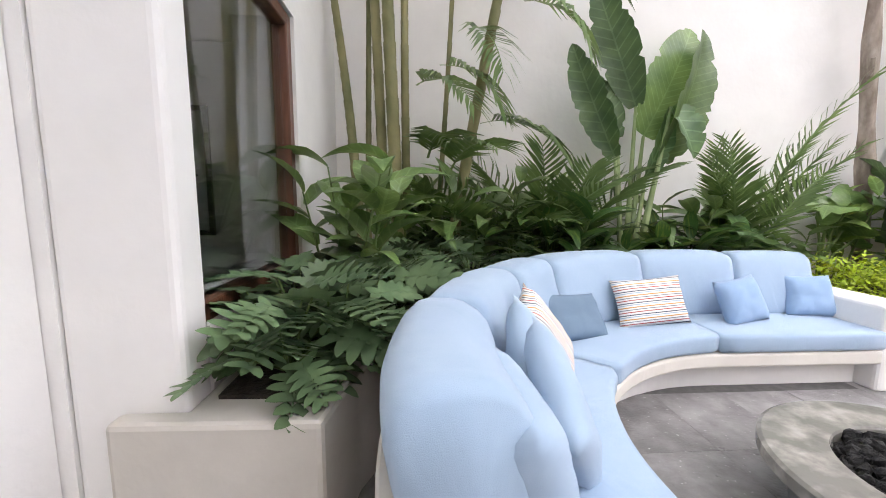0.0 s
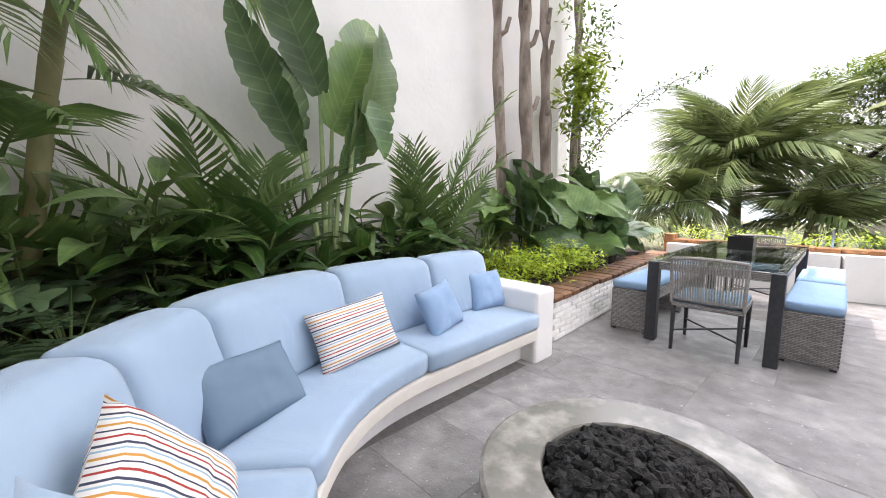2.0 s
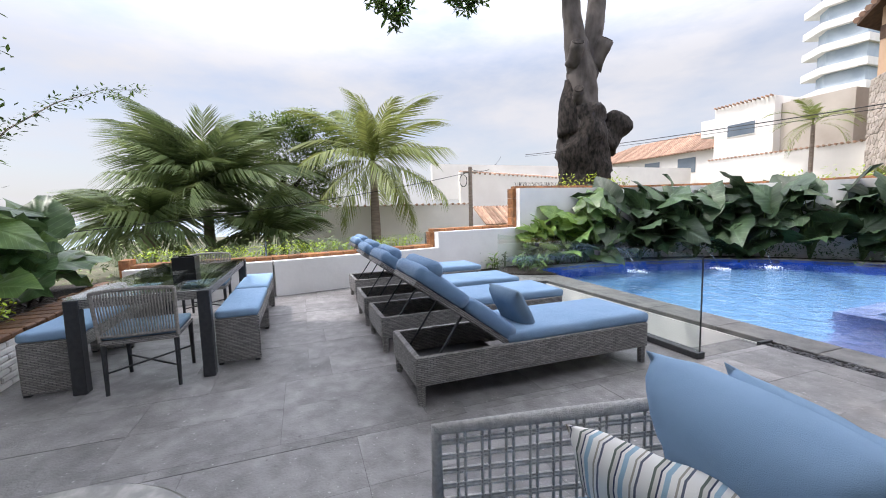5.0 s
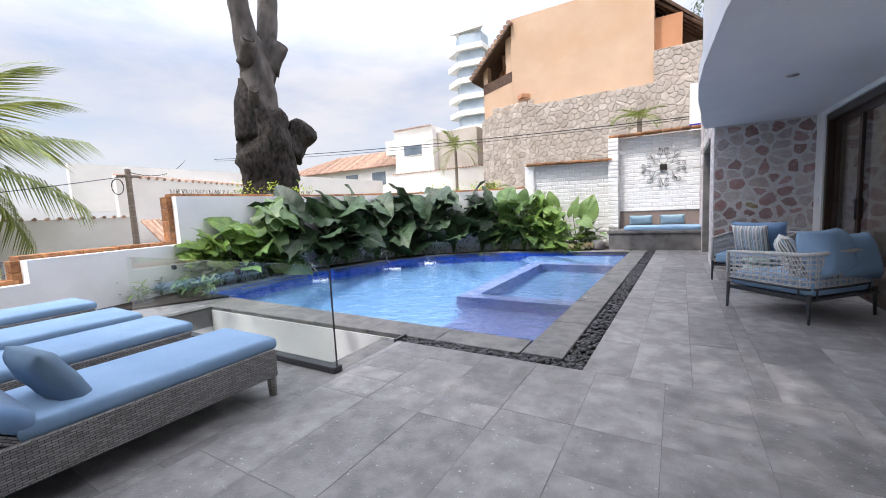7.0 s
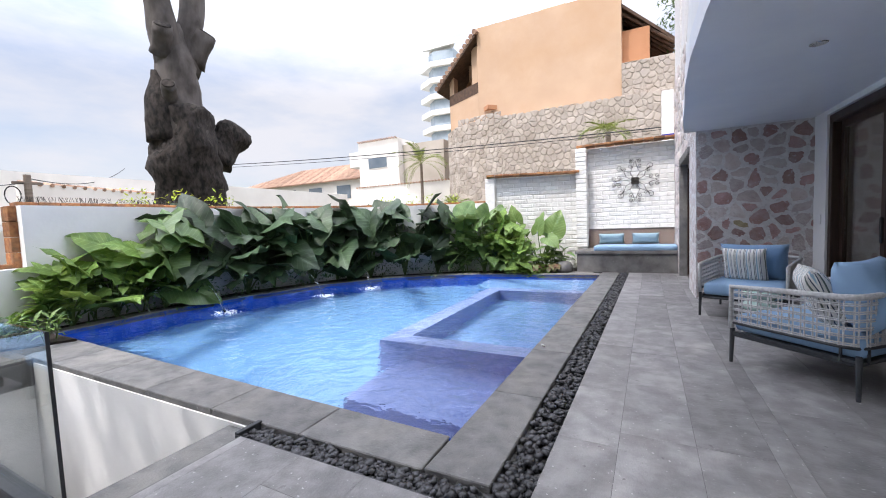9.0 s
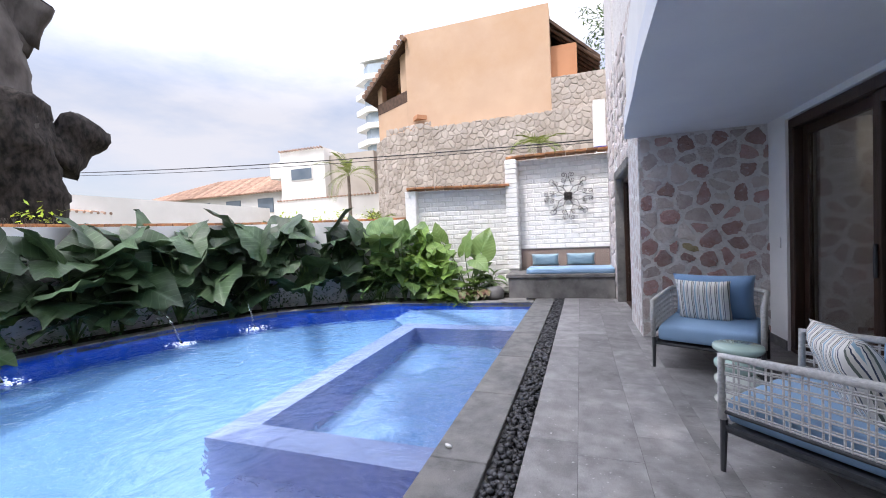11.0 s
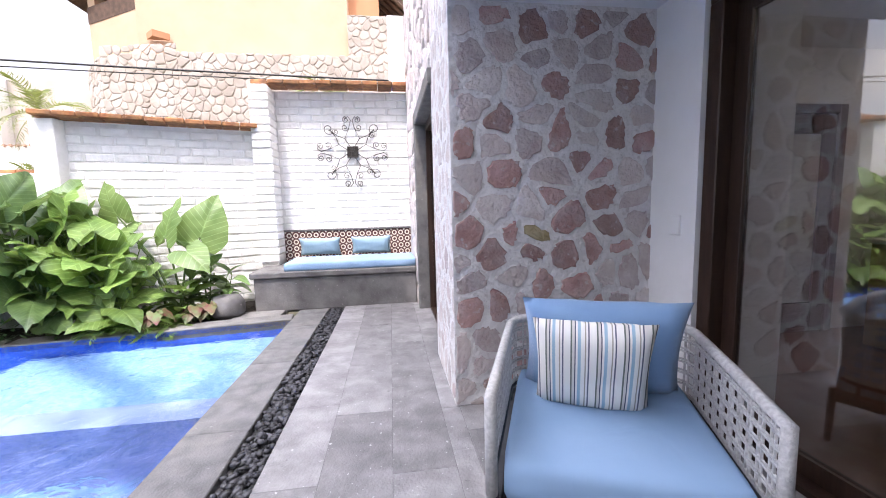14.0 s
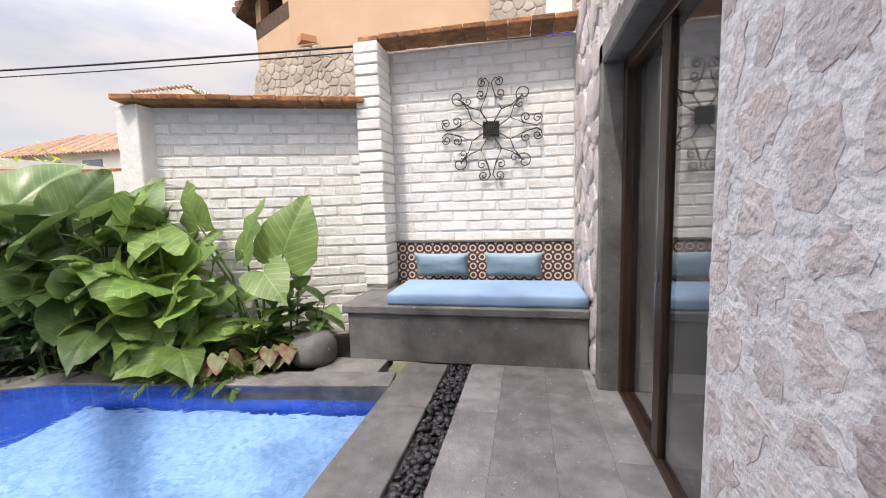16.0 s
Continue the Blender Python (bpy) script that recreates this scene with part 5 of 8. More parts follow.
# ---- sun loungers ----
def lounger(m):
    b = thing("sun_lounger", m, "grey wicker sun lounger with a blue cushion and raised back", "sun lounger", "sun loungers beside the stairwell")
    # foot end at y = -2.05, head end at y = 0
    for sx in (-1, 1):
        part("side_rail", boxm(sx * 0.325 - 0.022, sx * 0.325 + 0.022, -2.05, 0.0, 0.14, 0.345, 0.008), WICKER, b)
    part("end_rail", boxm(-0.303, 0.303, -0.045, 0.0, 0.14, 0.345, 0.006), WICKER, b)
    part("end_rail", boxm(-0.303, 0.303, -2.05, -2.005, 0.14, 0.345, 0.006), WICKER, b)
    for sx in (-1, 1):
        for y in (-0.04, -2.01):
            part("leg", tubem([(sx * 0.318, y, 0), (sx * 0.318, y, 0.16)], [0.028, 0.034], 8), WICKER, b)
    part("deck", boxm(-0.30, 0.30, -2.0, -0.80, 0.29, 0.335), WICKER, b)
    part("tray", boxm(-0.30, 0.30, -0.80, -0.05, 0.15, 0.165), DARKMETAL, b, "dark underside")
    part("seat_cushion", pad(0.66, 1.36, 0.09, 0.03, 5, 0.012), SEATBLUE, b, "light blue canvas mattress", smooth=True, m=pose(0, -1.40, 0.338))
    back = thing("backrest", pose(0, -0.74, 0.345, -34.5, 0, 0))
    back.parent = b
    bm = bmesh.new()
    box(bm, -0.31, -0.25, 0.0, 0.88, -0.03, 0.012, 0.005)
    box(bm, 0.25, 0.31, 0.0, 0.88, -0.03, 0.012, 0.005)
    box(bm, -0.25, 0.25, 0.82, 0.88, -0.03, 0.012, 0.005)
    box(bm, -0.25, 0.25, 0.0, 0.05, -0.03, 0.012, 0.005)
    box(bm, -0.25, 0.25, 0.05, 0.82, -0.012, 0.0)
    part("frame", bm, WICKER, back)
    back.matrix_basis = pose(0, -0.74, 0.345, 36, 0, 0)
    for i, (a, w) in enumerate(((0.0, 0.46), (0.465, 0.44))):
        part("cushion", pad(0.66, w, 0.11, 0.04, i + 7, 0.02), BLUE, back, "blue canvas back cushion", smooth=True, m=pose(0, a + w / 2, 0.014))
    part("head_roll", tubem([(-0.31, 0.80, 0.13), (-0.27, 0.80, 0.135), (0.27, 0.80, 0.135), (0.31, 0.80, 0.13)], [0.05, 0.07, 0.07, 0.05], 12), BLUE, back, "blue head roll", smooth=True)
    for sx in (-1, 1):
        part("strut", tubem([(sx * 0.27, -0.40, 0.62), (sx * 0.28, -0.12, 0.22)], 0.009, 6), DARKMETAL, b)
    return b


lg = lounger(pose(3.45, -0.86, 0))
copy_thing(lg, pose(4.57, -0.84, 0, 0, 0, 0.6))
copy_thing(lg, pose(5.53, -0.83, 0, 0, 0, -0.5))
copy_thing(lg, pose(6.79, -0.88, 0, 0, 0, 0.8))
solid("throw_pillow", pillow(0.44, 0.40, 0.15, 31), SLATEBLUE, "square blue pillow lying on a lounger", "pillow", smooth=True, m=pose(3.42, -1.78, 0.53, 62, 0, 4))

# ---- woven lounge chairs ----
def lounge_chair(m, name_label, W=0.56, D=0.40):
    """Open side faces +y; back at -y. Rope lattice on a dark frame."""
    c = thing("lounge_chair", m, name_label, "chair", "rope lounge chairs")
    for x, y in ((-W, D), (W, D), (-W, -D), (W, -D)):
        part("leg", tubem([(x, y, 0), (x * 0.985, y * 0.985, 0.30)], [0.014, 0.02], 8), DARKMETAL, c)
    part("seat_frame", box(box(boxm(-W, W, -D, D, 0.225, 0.25, 0.008), -W - 0.005, -W + 0.03, -D, D, 0.25, 0.27), W - 0.03, W + 0.005, -D, D, 0.25, 0.27), DARKMETAL, c)
    rail_pts = [(-W, D, 0.655), (-W, 0.1, 0.67), (-W, -D + 0.10, 0.685), (-W + 0.03, -D + 0.03, 0.69), (-W + 0.10, -D, 0.695), (0, -D - 0.015, 0.70), (W - 0.10, -D, 0.695), (W - 0.03, -D + 0.03, 0.69), (W, -D + 0.10, 0.685), (W, 0.1, 0.67), (W, D, 0.655)]
    part("top_rail", tubem([(-W, D, 0.30)] + rail_pts + [(W, D, 0.30)], 0.022, 10), ROPE, c, "rope-wrapped top rail", smooth=True)
    # lattice: uprights and three bands of horizontals
    line = [Vector(p) for p in rail_pts]
    lens = [0.0]
    for a, b in zip(line, line[1:]):
        lens.append(lens[-1] + (b - a).length)

    def along(s):
        for i in range(len(line) - 1):
            if s <= lens[i + 1] + 1e-9:
                f = (s - lens[i]) / (lens[i + 1] - lens[i])
                return line[i].lerp(line[i + 1], f)
        return line[-1]

    up = bmesh.new()
    total = lens[-1]
    k = 34
    for i in range(k + 1):
        p = along(total * i / k)
        for d in (-0.012, 0.012):
            q = along(min(total, max(0.0, total * i / k + d)))
            tube(up, [(q.x, q.y, 0.345), (q.x, q.y, q.z)], 0.0055, 5, False)
    part("rope_upright", up, ROPE, c, "paired grey rope uprights")
    hz = bmesh.new()
    for lv in (0.30, 0.313, 0.352, 0.365, 0.404, 0.417, 0.456, 0.469, 0.508, 0.521, 0.56, 0.573):
        pts = []
        for i in range(41):
            p = along(total * i / 40)
            pts.append((p.x, p.y, 0.345 + (p.z - 0.345) * (lv - 0.285) / 0.33))
        tube(hz, pts, 0.0055, 5, False)
    part("lower_rail", tubem([(along(total * i / 40).x, along(total * i / 40).y, 0.345) for i in range(41)], 0.012, 8), DARKMETAL, c, "dark lower rail", smooth=True)
    for x_, y_ in ((-W, -D + 0.10), (-W + 0.10, -D), (W - 0.10, -D), (W, -D + 0.10)):
        part("strut", tubem([(x_, y_, 0.24), (x_, y_, 0.345)], 0.009, 6), DARKMETAL, c)
    part("rope_crossing", hz, ROPE, c, "paired grey rope crossings")
    part("seat_cushion", pad(2 * W - 0.07, 2 * D, 0.15, 0.04, 9, 0.015), SEATBLUE, c, "light blue canvas seat cushion", smooth=True, m=pose(0, 0.0, 0.27))
    return c


def chair_pillows(cx, cy, yaw, big, stripe_label, k):
    m = pose(cx, cy, 0, 0, 0, yaw)
    solid("back_pillow", pillow(0.70, 0.50, 0.22, k), BLUE if not big else SEATBLUE, "plump blue canvas back pillow", "pillow", smooth=True, m=m @ pose(0.0, -0.20, 0.64, 72, 0, 0))
    solid("striped_pillow", pillow(0.47, 0.46, 0.17, k + 2), STRIPE_COOL, stripe_label, "pillow", smooth=True, m=m @ pose(0.06, -0.01, 0.62, 70, 0, -3))


lb = lounge_chair(pose(-0.48, -8.74, 0, 0, 0, -23), "grey rope lounge chair with blue cushions by the stone pillar", 0.425, 0.42)
lc = lounge_chair(pose(-0.59, -6.79, 0, 0, 0, -135), "grey rope lounge chair with blue cushions by the glass doors", 0.465, 0.42)
chair_pillows(-0.48, -8.74, -23, False, "pillow striped in grey, navy and cream", 41)
mA = pose(-0.59, -6.79, 0, 0, 0, -135)
solid("back_pillow", pillow(0.62, 0.52, 0.30, 51), SEATBLUE, "plump light blue canvas back pillow", "pillow", smooth=True, m=mA @ pose(-0.05, -0.30, 0.67, 68, 0, 4))
solid("back_pillow", pillow(0.60, 0.50, 0.28, 52), SEATBLUE, "plump light blue canvas back pillow", "pillow", smooth=True, m=mA @ pose(0.20, -0.33, 0.62, 72, 0, -8))
solid("striped_pillow", pillow(0.50, 0.48, 0.19, 53), STRIPE_COOL, "pillow striped in grey, olive and cream", "pillow", smooth=True, m=mA @ pose(-0.14, -0.02, 0.62, 66, 0, 38))
mC = pose(1.23, -0.93, 0, 0, 0, -13.6)
cc = lounge_chair(mC, "grey rope lounge chair with blue cushions facing the fire pit", 0.41, 0.49)
solid("back_pillow", pillow(0.62, 0.52, 0.28, 61), SEATBLUE, "plump light blue canvas back pillow", "pillow", smooth=True, m=mC @ pose(0.06, -0.30, 0.645, 68, 0, 6))
solid("back_pillow", pillow(0.60, 0.50, 0.20, 62), SEATBLUE, "plump light blue canvas back pillow", "pillow", smooth=True, m=mC @ pose(-0.06, -0.38, 0.64, 76, 0, -3))
solid("striped_pillow", pillow(0.46, 0.44, 0.17, 63), STRIPE_COOL, "pillow striped in grey, olive and cream", "pillow", smooth=True, m=mC @ pose(0.14, -0.08, 0.52, 64, 0, 34))

# ---- ceramic stool ----
stool = thing("garden_stool", pose(-0.37, -7.74, 0), "glazed ceramic stool in stacked mint and cream rings", "stool")
part("body", lathe([(0.12, 0.0), (0.155, 0.01), (0.16, 0.03), (0.10, 0.10), (0.10, 0.115)], 32), CREAM, stool, smooth=True)
part("body", lathe([(0.10, 0.115), (0.155, 0.16), (0.158, 0.18), (0.155, 0.20), (0.10, 0.245)], 32), CREAM, stool, smooth=True)
part("body", lathe([(0.10, 0.245), (0.155, 0.29), (0.158, 0.31), (0.155, 0.33), (0.105, 0.375)], 32), MINT, stool, smooth=True)
part("top", lathe([(0.105, 0.375), (0.15, 0.41), (0.165, 0.425), (0.168, 0.445), (0.16, 0.456), (0.02, 0.458)], 32), MINT, stool, smooth=True)

# ---- stone pillar and flank of the house ----
def crag(poly, rng, amp):
    """The outline with a jagged point added on each side."""
    res = []
    for a, b in zip(poly, poly[1:] + poly[:1]):
        res += [(a[0] + rng.uniform(-amp, amp) * 0.5, a[1] + rng.uniform(-amp, amp) * 0.5), ((a[0] + b[0]) / 2 + rng.uniform(-amp, amp), (a[1] + b[1]) / 2 + rng.uniform(-amp, amp))]
    return [(max(0.0, x), max(0.0, z)) for x, z in res]



pillar = thing("wall_stone", None, "mauve and pink quarry stone house wall in pale mortar", "wall", kind="structure")
bm = bmesh.new()
box(bm, -1.60, 0.0, -10.62, -9.69, -0.3, 2.50)
box(bm, -1.60, 0.0, -10.62, -9.71, 2.50, 6.4)
box(bm, -1.60, -0.02, -12.26, -10.62, 2.40, 6.4)
box(bm, -1.60, 0.02, -13.62, -12.26, -0.3, 6.4)
part("mortar", bm, MORTAR, pillar, "pale rough mortar")
rng = random.Random(11)
ochre_laid = False
front = Matrix(((1, 0, 0, -1.37), (0, -1, 0, -9.688), (0, 0, 1, 0.0), (0, 0, 0, 1)))
for poly in cells(1.36, 2.48, 6, 14, 21, 0.030, 0.44, 1):
    cx_, cz_ = sum(a for a, b in poly) / len(poly), sum(b for a, b in poly) / len(poly)
    r = rng.random()
    yellow = abs(cx_ - 0.91) < 0.11 and abs(cz_ - 1.10) < 0.085 and not ochre_laid
    ochre_laid = ochre_laid or yellow
    material = STONE_OCHRE if yellow else STONE_RED if r < 0.42 else STONE_GREY if r < 0.72 else STONE_PALE
    k_ = rng.uniform(0.80, 0.97) if material in (STONE_RED, STONE_OCHRE) else rng.uniform(0.88, 1.0)
    poly = [(cx_ + (a - cx_) * k_, cz_ + (b - cz_) * k_) for a, b in poly]
    v, f = stone_geo(crag(poly, rng, 0.014), 0.012 if material is STONE_RED else 0.008, rng, 0.10)
    part("stone", mesh_py(v, f, material, name="stone"), material, pillar, m=front)
# flank: local x along -y, out of the wall towards +x
flank = Matrix(((0, -1, 0, 0.0), (-1, 0, 0, -9.69), (0, 0, 1, 0.0), (0, 0, 0, 1)))
for poly in cells(0.92, 4.4, 5, 22, 33, 0.06, 0.48, 1):
    v, f = stone_geo(crag(poly, rng, 0.018), 0.003, rng, 0.5)
    material = STONE_GREY if rng.random() < 0.05 else STONE_PALE
    part("stone", mesh_py(v, f, material, name="stone"), material, pillar, m=flank)
flank2 = Matrix(((0, -1, 0, 0.02), (-1, 0, 0, -12.27), (0, 0, 1, 0.0), (0, 0, 0, 1)))
for poly in cells(1.2, 4.4, 4, 15, 35, 0.045, 0.40, 1):
    v, f = stone_geo(poly, 0.028, rng, 0.2)
    part("stone", mesh_py(v, f, STONE_PALE, name="stone"), STONE_PALE, pillar, m=flank2)
flank3 = Matrix(((0, -1, 0, -0.02), (-1, 0, 0, -10.62), (0, 0, 1, 2.41), (0, 0, 0, 1)))
for poly in cells(1.62, 2.0, 6, 7, 36, 0.045, 0.40, 1):
    v, f = stone_geo(poly, 0.028, rng, 0.2)
    part("stone", mesh_py(v, f, STONE_PALE, name="stone"), STONE_PALE, pillar, m=flank3)
# dressed stone surround of the side door
bm = bmesh.new()
box(bm, -0.24, 0.035, -12.30, -12.18, -0.02, 2.42, 0.012)
box(bm, -0.24, 0.035, -12.30, -10.56, 2.28, 2.42, 0.012)
solid("door_surround", bm, COPING, "grey dressed stone door surround", "door surround", "structure")
d2 = thing("door_2", pose(-0.15, 0, 0), "dark brown sliding glass side door", "door", kind="structure")
bm = bmesh.new()
box(bm, -0.05, 0.05, -12.18, -12.11, 0.03, 2.28, 0.005)
box(bm, -0.05, 0.05, -10.70, -10.625, 0.03, 2.28, 0.005)
box(bm, -0.05, 0.05, -12.11, -10.70, 2.20, 2.28, 0.005)
box(bm, -0.05, 0.05, -12.18, -10.625, -0.02, 0.03)
box(bm, -0.02, 0.045, -11.46, -11.36, 0.03, 2.20, 0.005)
part("door_frame", bm, DARKWOOD, d2)
for a, b, o in ((-12.11, -11.46, 0.0), (-11.36, -10.70, 0.02)):
    pn = part("pane", boxm(o - 0.003, o + 0.003, a, b, 0.03, 2.20), DOORGLASS, d2)
    pn.visible_shadow = False
part("lock", boxm(0.046, 0.06, -11.42, -11.40, 0.95, 1.0, 0.003), SILVER, d2)
solid("wall_room.002", box(boxm(-3.0, -2.9, -12.2, -10.6, 0, 2.3), -2.9, -0.25, -12.25, -12.2, 0, 2.3), ROOMWALL, "white room wall behind the side door", "wall", "structure")
sw = thing("light_switch", pose(-1.339, -9.45, 1.15, 0, 0, 0), "white double light switch plate", "switch")
part("plate", boxm(0.0, 0.012, -0.04, 0.04, -0.06, 0.06, 0.003), PLASTER, sw)
solid("trim", boxm(-1.339, -1.327, -9.68, -9.31, 0.0, 0.10), BENCHSTONE, "dark skirting at the door jamb", "skirting", "structure")

# ---- painted brick walls at the end of the walk ----
BR = [mesh_of(boxm(-L / 2, L / 2, 0.0, 0.035, 0.0, 0.098, 0.012), PAINTED_BRICK, name="brick") for L in (0.30, 0.315, 0.29)]


def brick_face(parent, ax, ay, bx, by, z0, z1, seed, course=0.108, length=0.32):
    """Single proud bricks over the face of a wall from a to b; the face looks to the left of that way."""
    rng = random.Random(seed)
    ll = math.hypot(bx - ax, by - ay)
    ang = math.degrees(math.atan2(by - ay, bx - ax))
    for j in range(int((z1 - z0) / course)):
        s = -0.16 if j % 2 else 0.0
        while s < ll:
            e = s + length
            a, b = max(0.0, s), min(ll, e)
            if b - a > 0.05:
                full = b - a > length - 0.01
                me = rng.choice(BR) if full else mesh_of(boxm(-(b - a) / 2 + 0.008, (b - a) / 2 - 0.008, 0.0, 0.035, 0.0, 0.098, 0.012), PAINTED_BRICK, name="brick")
                c = (a + b) / 2
                part("brick", me, PAINTED_BRICK, parent, m=pose(ax + (bx - ax) * c / ll, ay + (by - ay) * c / ll, z0 + j * course + rng.uniform(-0.004, 0.004), rng.uniform(-1.6, 1.6), rng.uniform(-1.2, 1.2), ang + rng.uniform(-1.2, 1.2)) @ Matrix.Translation((0, rng.uniform(-0.030, -0.021), 0)))
            s = e


tall = thing("wall_brick_tall", None, "tall white-painted brick wall with a brick cap", "wall", kind="structure")
part("core", boxm(0.03, 2.22, -13.85, -13.58, -0.3, 3.04), PAINTED_MORTAR, tall)
brick_face(tall, 0.03, -13.575, 1.98, -13.58, 0.55, 3.05, 3)
part("pier", boxm(1.99, 2.215, -13.57, -13.22, -0.3, 3.04), PAINTED_MORTAR, tall, "projecting brick pier")
rng = random.Random(17)
for j in range(23):
    part("brick", boxm(1.975 - rng.uniform(0, 0.012), 2.23, -13.56, -13.205 + rng.uniform(0, 0.015), 0.55 + j * 0.108, 0.55 + j * 0.108 + 0.1, 0.012), PAINTED_BRICK, tall)
capping([(0.03, -13.59), (2.22, -13.59)], 3.07, 0.34, 0.055, "wall_cap", "brown brick cap with short spikes on the tall wall", RED_BRICK, 0.22, 0.30)
lowb = thing("wall_brick_low", None, "lower white-painted brick wall set at an angle", "wall", kind="structure")
LA, LB = (2.22, -13.36), (4.30, -12.62)
bm = prism([LA, LB, (LB[0] - 0.08, LB[1] - 0.24), (LA[0], LA[1] - 0.25)], -0.3, 2.42)
part("core", bm, PAINTED_MORTAR, lowb)
brick_face(lowb, *LA, *LB, 0.0, 2.42, 9)
part("pier", boxm(4.16, 4.42, -12.78, -12.50, -0.3, 2.42, 0.01), PAINTED_BRICK, lowb)
capping([(2.22, -13.42), (4.42, -12.64)], 2.44, 0.34, 0.055, "wall_cap", "brown brick cap on the lower brick wall", RED_BRICK, 0.22, 0.28)
spikes = bmesh.new()
rng = random.Random(3)
for i in range(70):
    x = rng.uniform(0.1, 2.1)
    tube(spikes, [(x, -13.62, 3.10), (x + rng.uniform(-0.05, 0.05), -13.62 + rng.uniform(-0.05, 0.05), 3.18)], 0.0025, 4, False)
for i in range(110):
    s = rng.uniform(0, 1)
    tube(spikes, [(2.22 + 2.1 * s, -13.42 + 0.76 * s, 2.47), (2.22 + 2.1 * s + rng.uniform(-0.06, 0.06), -13.42 + 0.76 * s, 2.56)], 0.0025, 4, False)
for i in range(200):
    s = rng.uniform(-8.4, -5.0)
    tube(spikes, [(8.88, s, 1.85), (8.88 + rng.uniform(-0.06, 0.06), s + rng.uniform(-0.06, 0.06), 1.95)], 0.003, 4, False)
solid("wall_spikes", spikes, IRON, "thin wire spikes along the wall caps", "spikes", "stuff")
# white parapet above, with a blue band
solid("wall_parapet", boxm(0.03, 0.28, -14.2, -13.88, 2.0, 4.3), PLASTER, "white plastered parapet pier beside the house", "wall", "structure")
solid("trim.001", boxm(0.022, 0.288, -14.2, -13.872, 3.16, 3.25), COBALT, "cobalt blue painted band", "trim", "structure")

# bench at the end of the walk
eb = thing("stone_bench", None, "charcoal cement bench built against the brick wall", "bench")
part("block", boxm(0.04, 2.14, -13.56, -12.55, -0.02, 0.42, 0.012), BENCHSTONE, eb)
part("slab", boxm(0.035, 2.18, -13.57, -12.515, 0.422, 0.50, 0.012), BENCHSTONE, eb, "thick dark slab top")
solid("bench_cushion", pad(1.72, 0.70, 0.105, 0.025, 4, 0.01), SEATBLUE, "sky blue cushion on the stone bench", "cushion", smooth=True, m=pose(0.90, -12.90, 0.50))
solid("tile_panel", boxm(0.04, 1.965, -13.585, -13.545, 0.50, 0.96, 0.004), TALAVERA, "cream and brown patterned tile back panel", "tile panel", "structure")
solid("trim.002", boxm(0.04, 1.965, -13.59, -13.53, 0.961, 0.99, 0.006), BENCHSTONE, "dark ledge above the tile panel", "trim", "structure")
solid("lumbar_pillow", pillow(0.60, 0.28, 0.13, 71), AQUA, "aqua lumbar pillow leaning on the tiles", "pillow", group="lumbar pillows", smooth=True, m=pose(1.42, -13.40, 0.735, 74, 0, 1))
solid("lumbar_pillow", pillow(0.60, 0.28, 0.13, 72), AQUA, "aqua lumbar pillow leaning on the tiles", "pillow", group="lumbar pillows", smooth=True, m=pose(0.66, -13.40, 0.735, 74, 0, -1))

# wrought iron wall ornament
art = thing("wall_ornament", pose(0.88, -13.565, 2.15), "wrought iron scrollwork medallion on the white brick wall", "wall ornament")


def spiral(cx, cz, r0, turns, start, hand, n=22):
    pts = []
    for i in range(n + 1):
        f = i / n
        a = start + hand * turns * 2 * math.pi * f
        r = r0 * (1 - 0.82 * f)
        pts.append((cx + r * math.cos(a), 0.035 + 0.01 * math.sin(f * 5), cz + r * math.sin(a)))
    return pts


for q in range(4):
    rot = pose(0, 0, 0, 0, 90 * q, 0)
    bm = bmesh.new()
    for hnd in (1, -1):
        tube(bm, [(hnd * 0.02, 0.03, 0.06), (hnd * 0.11, 0.035, 0.20), (hnd * 0.045, 0.035, 0.34), (hnd * 0.012, 0.035, 0.47), (hnd * 0.05, 0.035, 0.52), (hnd * 0.10, 0.035, 0.50)], 0.0065, 6, False)
        tube(bm, spiral(hnd * 0.085, 0.475, 0.05, 1.4, 1.6 if hnd > 0 else 1.54, -hnd), 0.006, 6, False)
        tube(bm, spiral(hnd * 0.10, 0.36, 0.055, 1.4, 3.2 if hnd > 0 else 0.0, hnd), 0.006, 6, False)
        tube(bm, [(hnd * 0.11, 0.035, 0.20), (hnd * 0.22, 0.035, 0.24), (hnd * 0.33, 0.035, 0.33)], 0.006, 6, False)
    tube(bm, spiral(0.34, 0.34, 0.085, 1.15, -2.3, 1), 0.0065, 6, False)
    tube(bm, spiral(0.24, 0.30, 0.05, 1.3, 0.5, -1), 0.0055, 6, False)
    part("scroll", bm, IRON, art, smooth=True, m=rot)
boss = part("boss", boxm(-0.085, 0.085, 0.028, 0.034, -0.085, 0.085, 0.002), IRON, art, "woven square boss")
for i in range(-3, 4):
    part("bar", tubem([(i * 0.025, 0.036, -0.08), (i * 0.025, 0.05, 0.08)], 0.007, 5), IRON, boss)
    part("bar", tubem([(-0.08, 0.05, i * 0.025), (0.08, 0.036, i * 0.025)], 0.007, 5), IRON, boss)

# garden loudspeaker shaped as a rock, at the corner of the bed
spk = thing("rock_speaker", pose(2.42, -12.42, 0.0), "dark round garden loudspeaker beside the stone bench", "speaker")
part("shell", lathe([(0.17, 0.0), (0.20, 0.05), (0.20, 0.17), (0.15, 0.25), (0.03, 0.27)], 24), BENCHSTONE, spk, smooth=True)

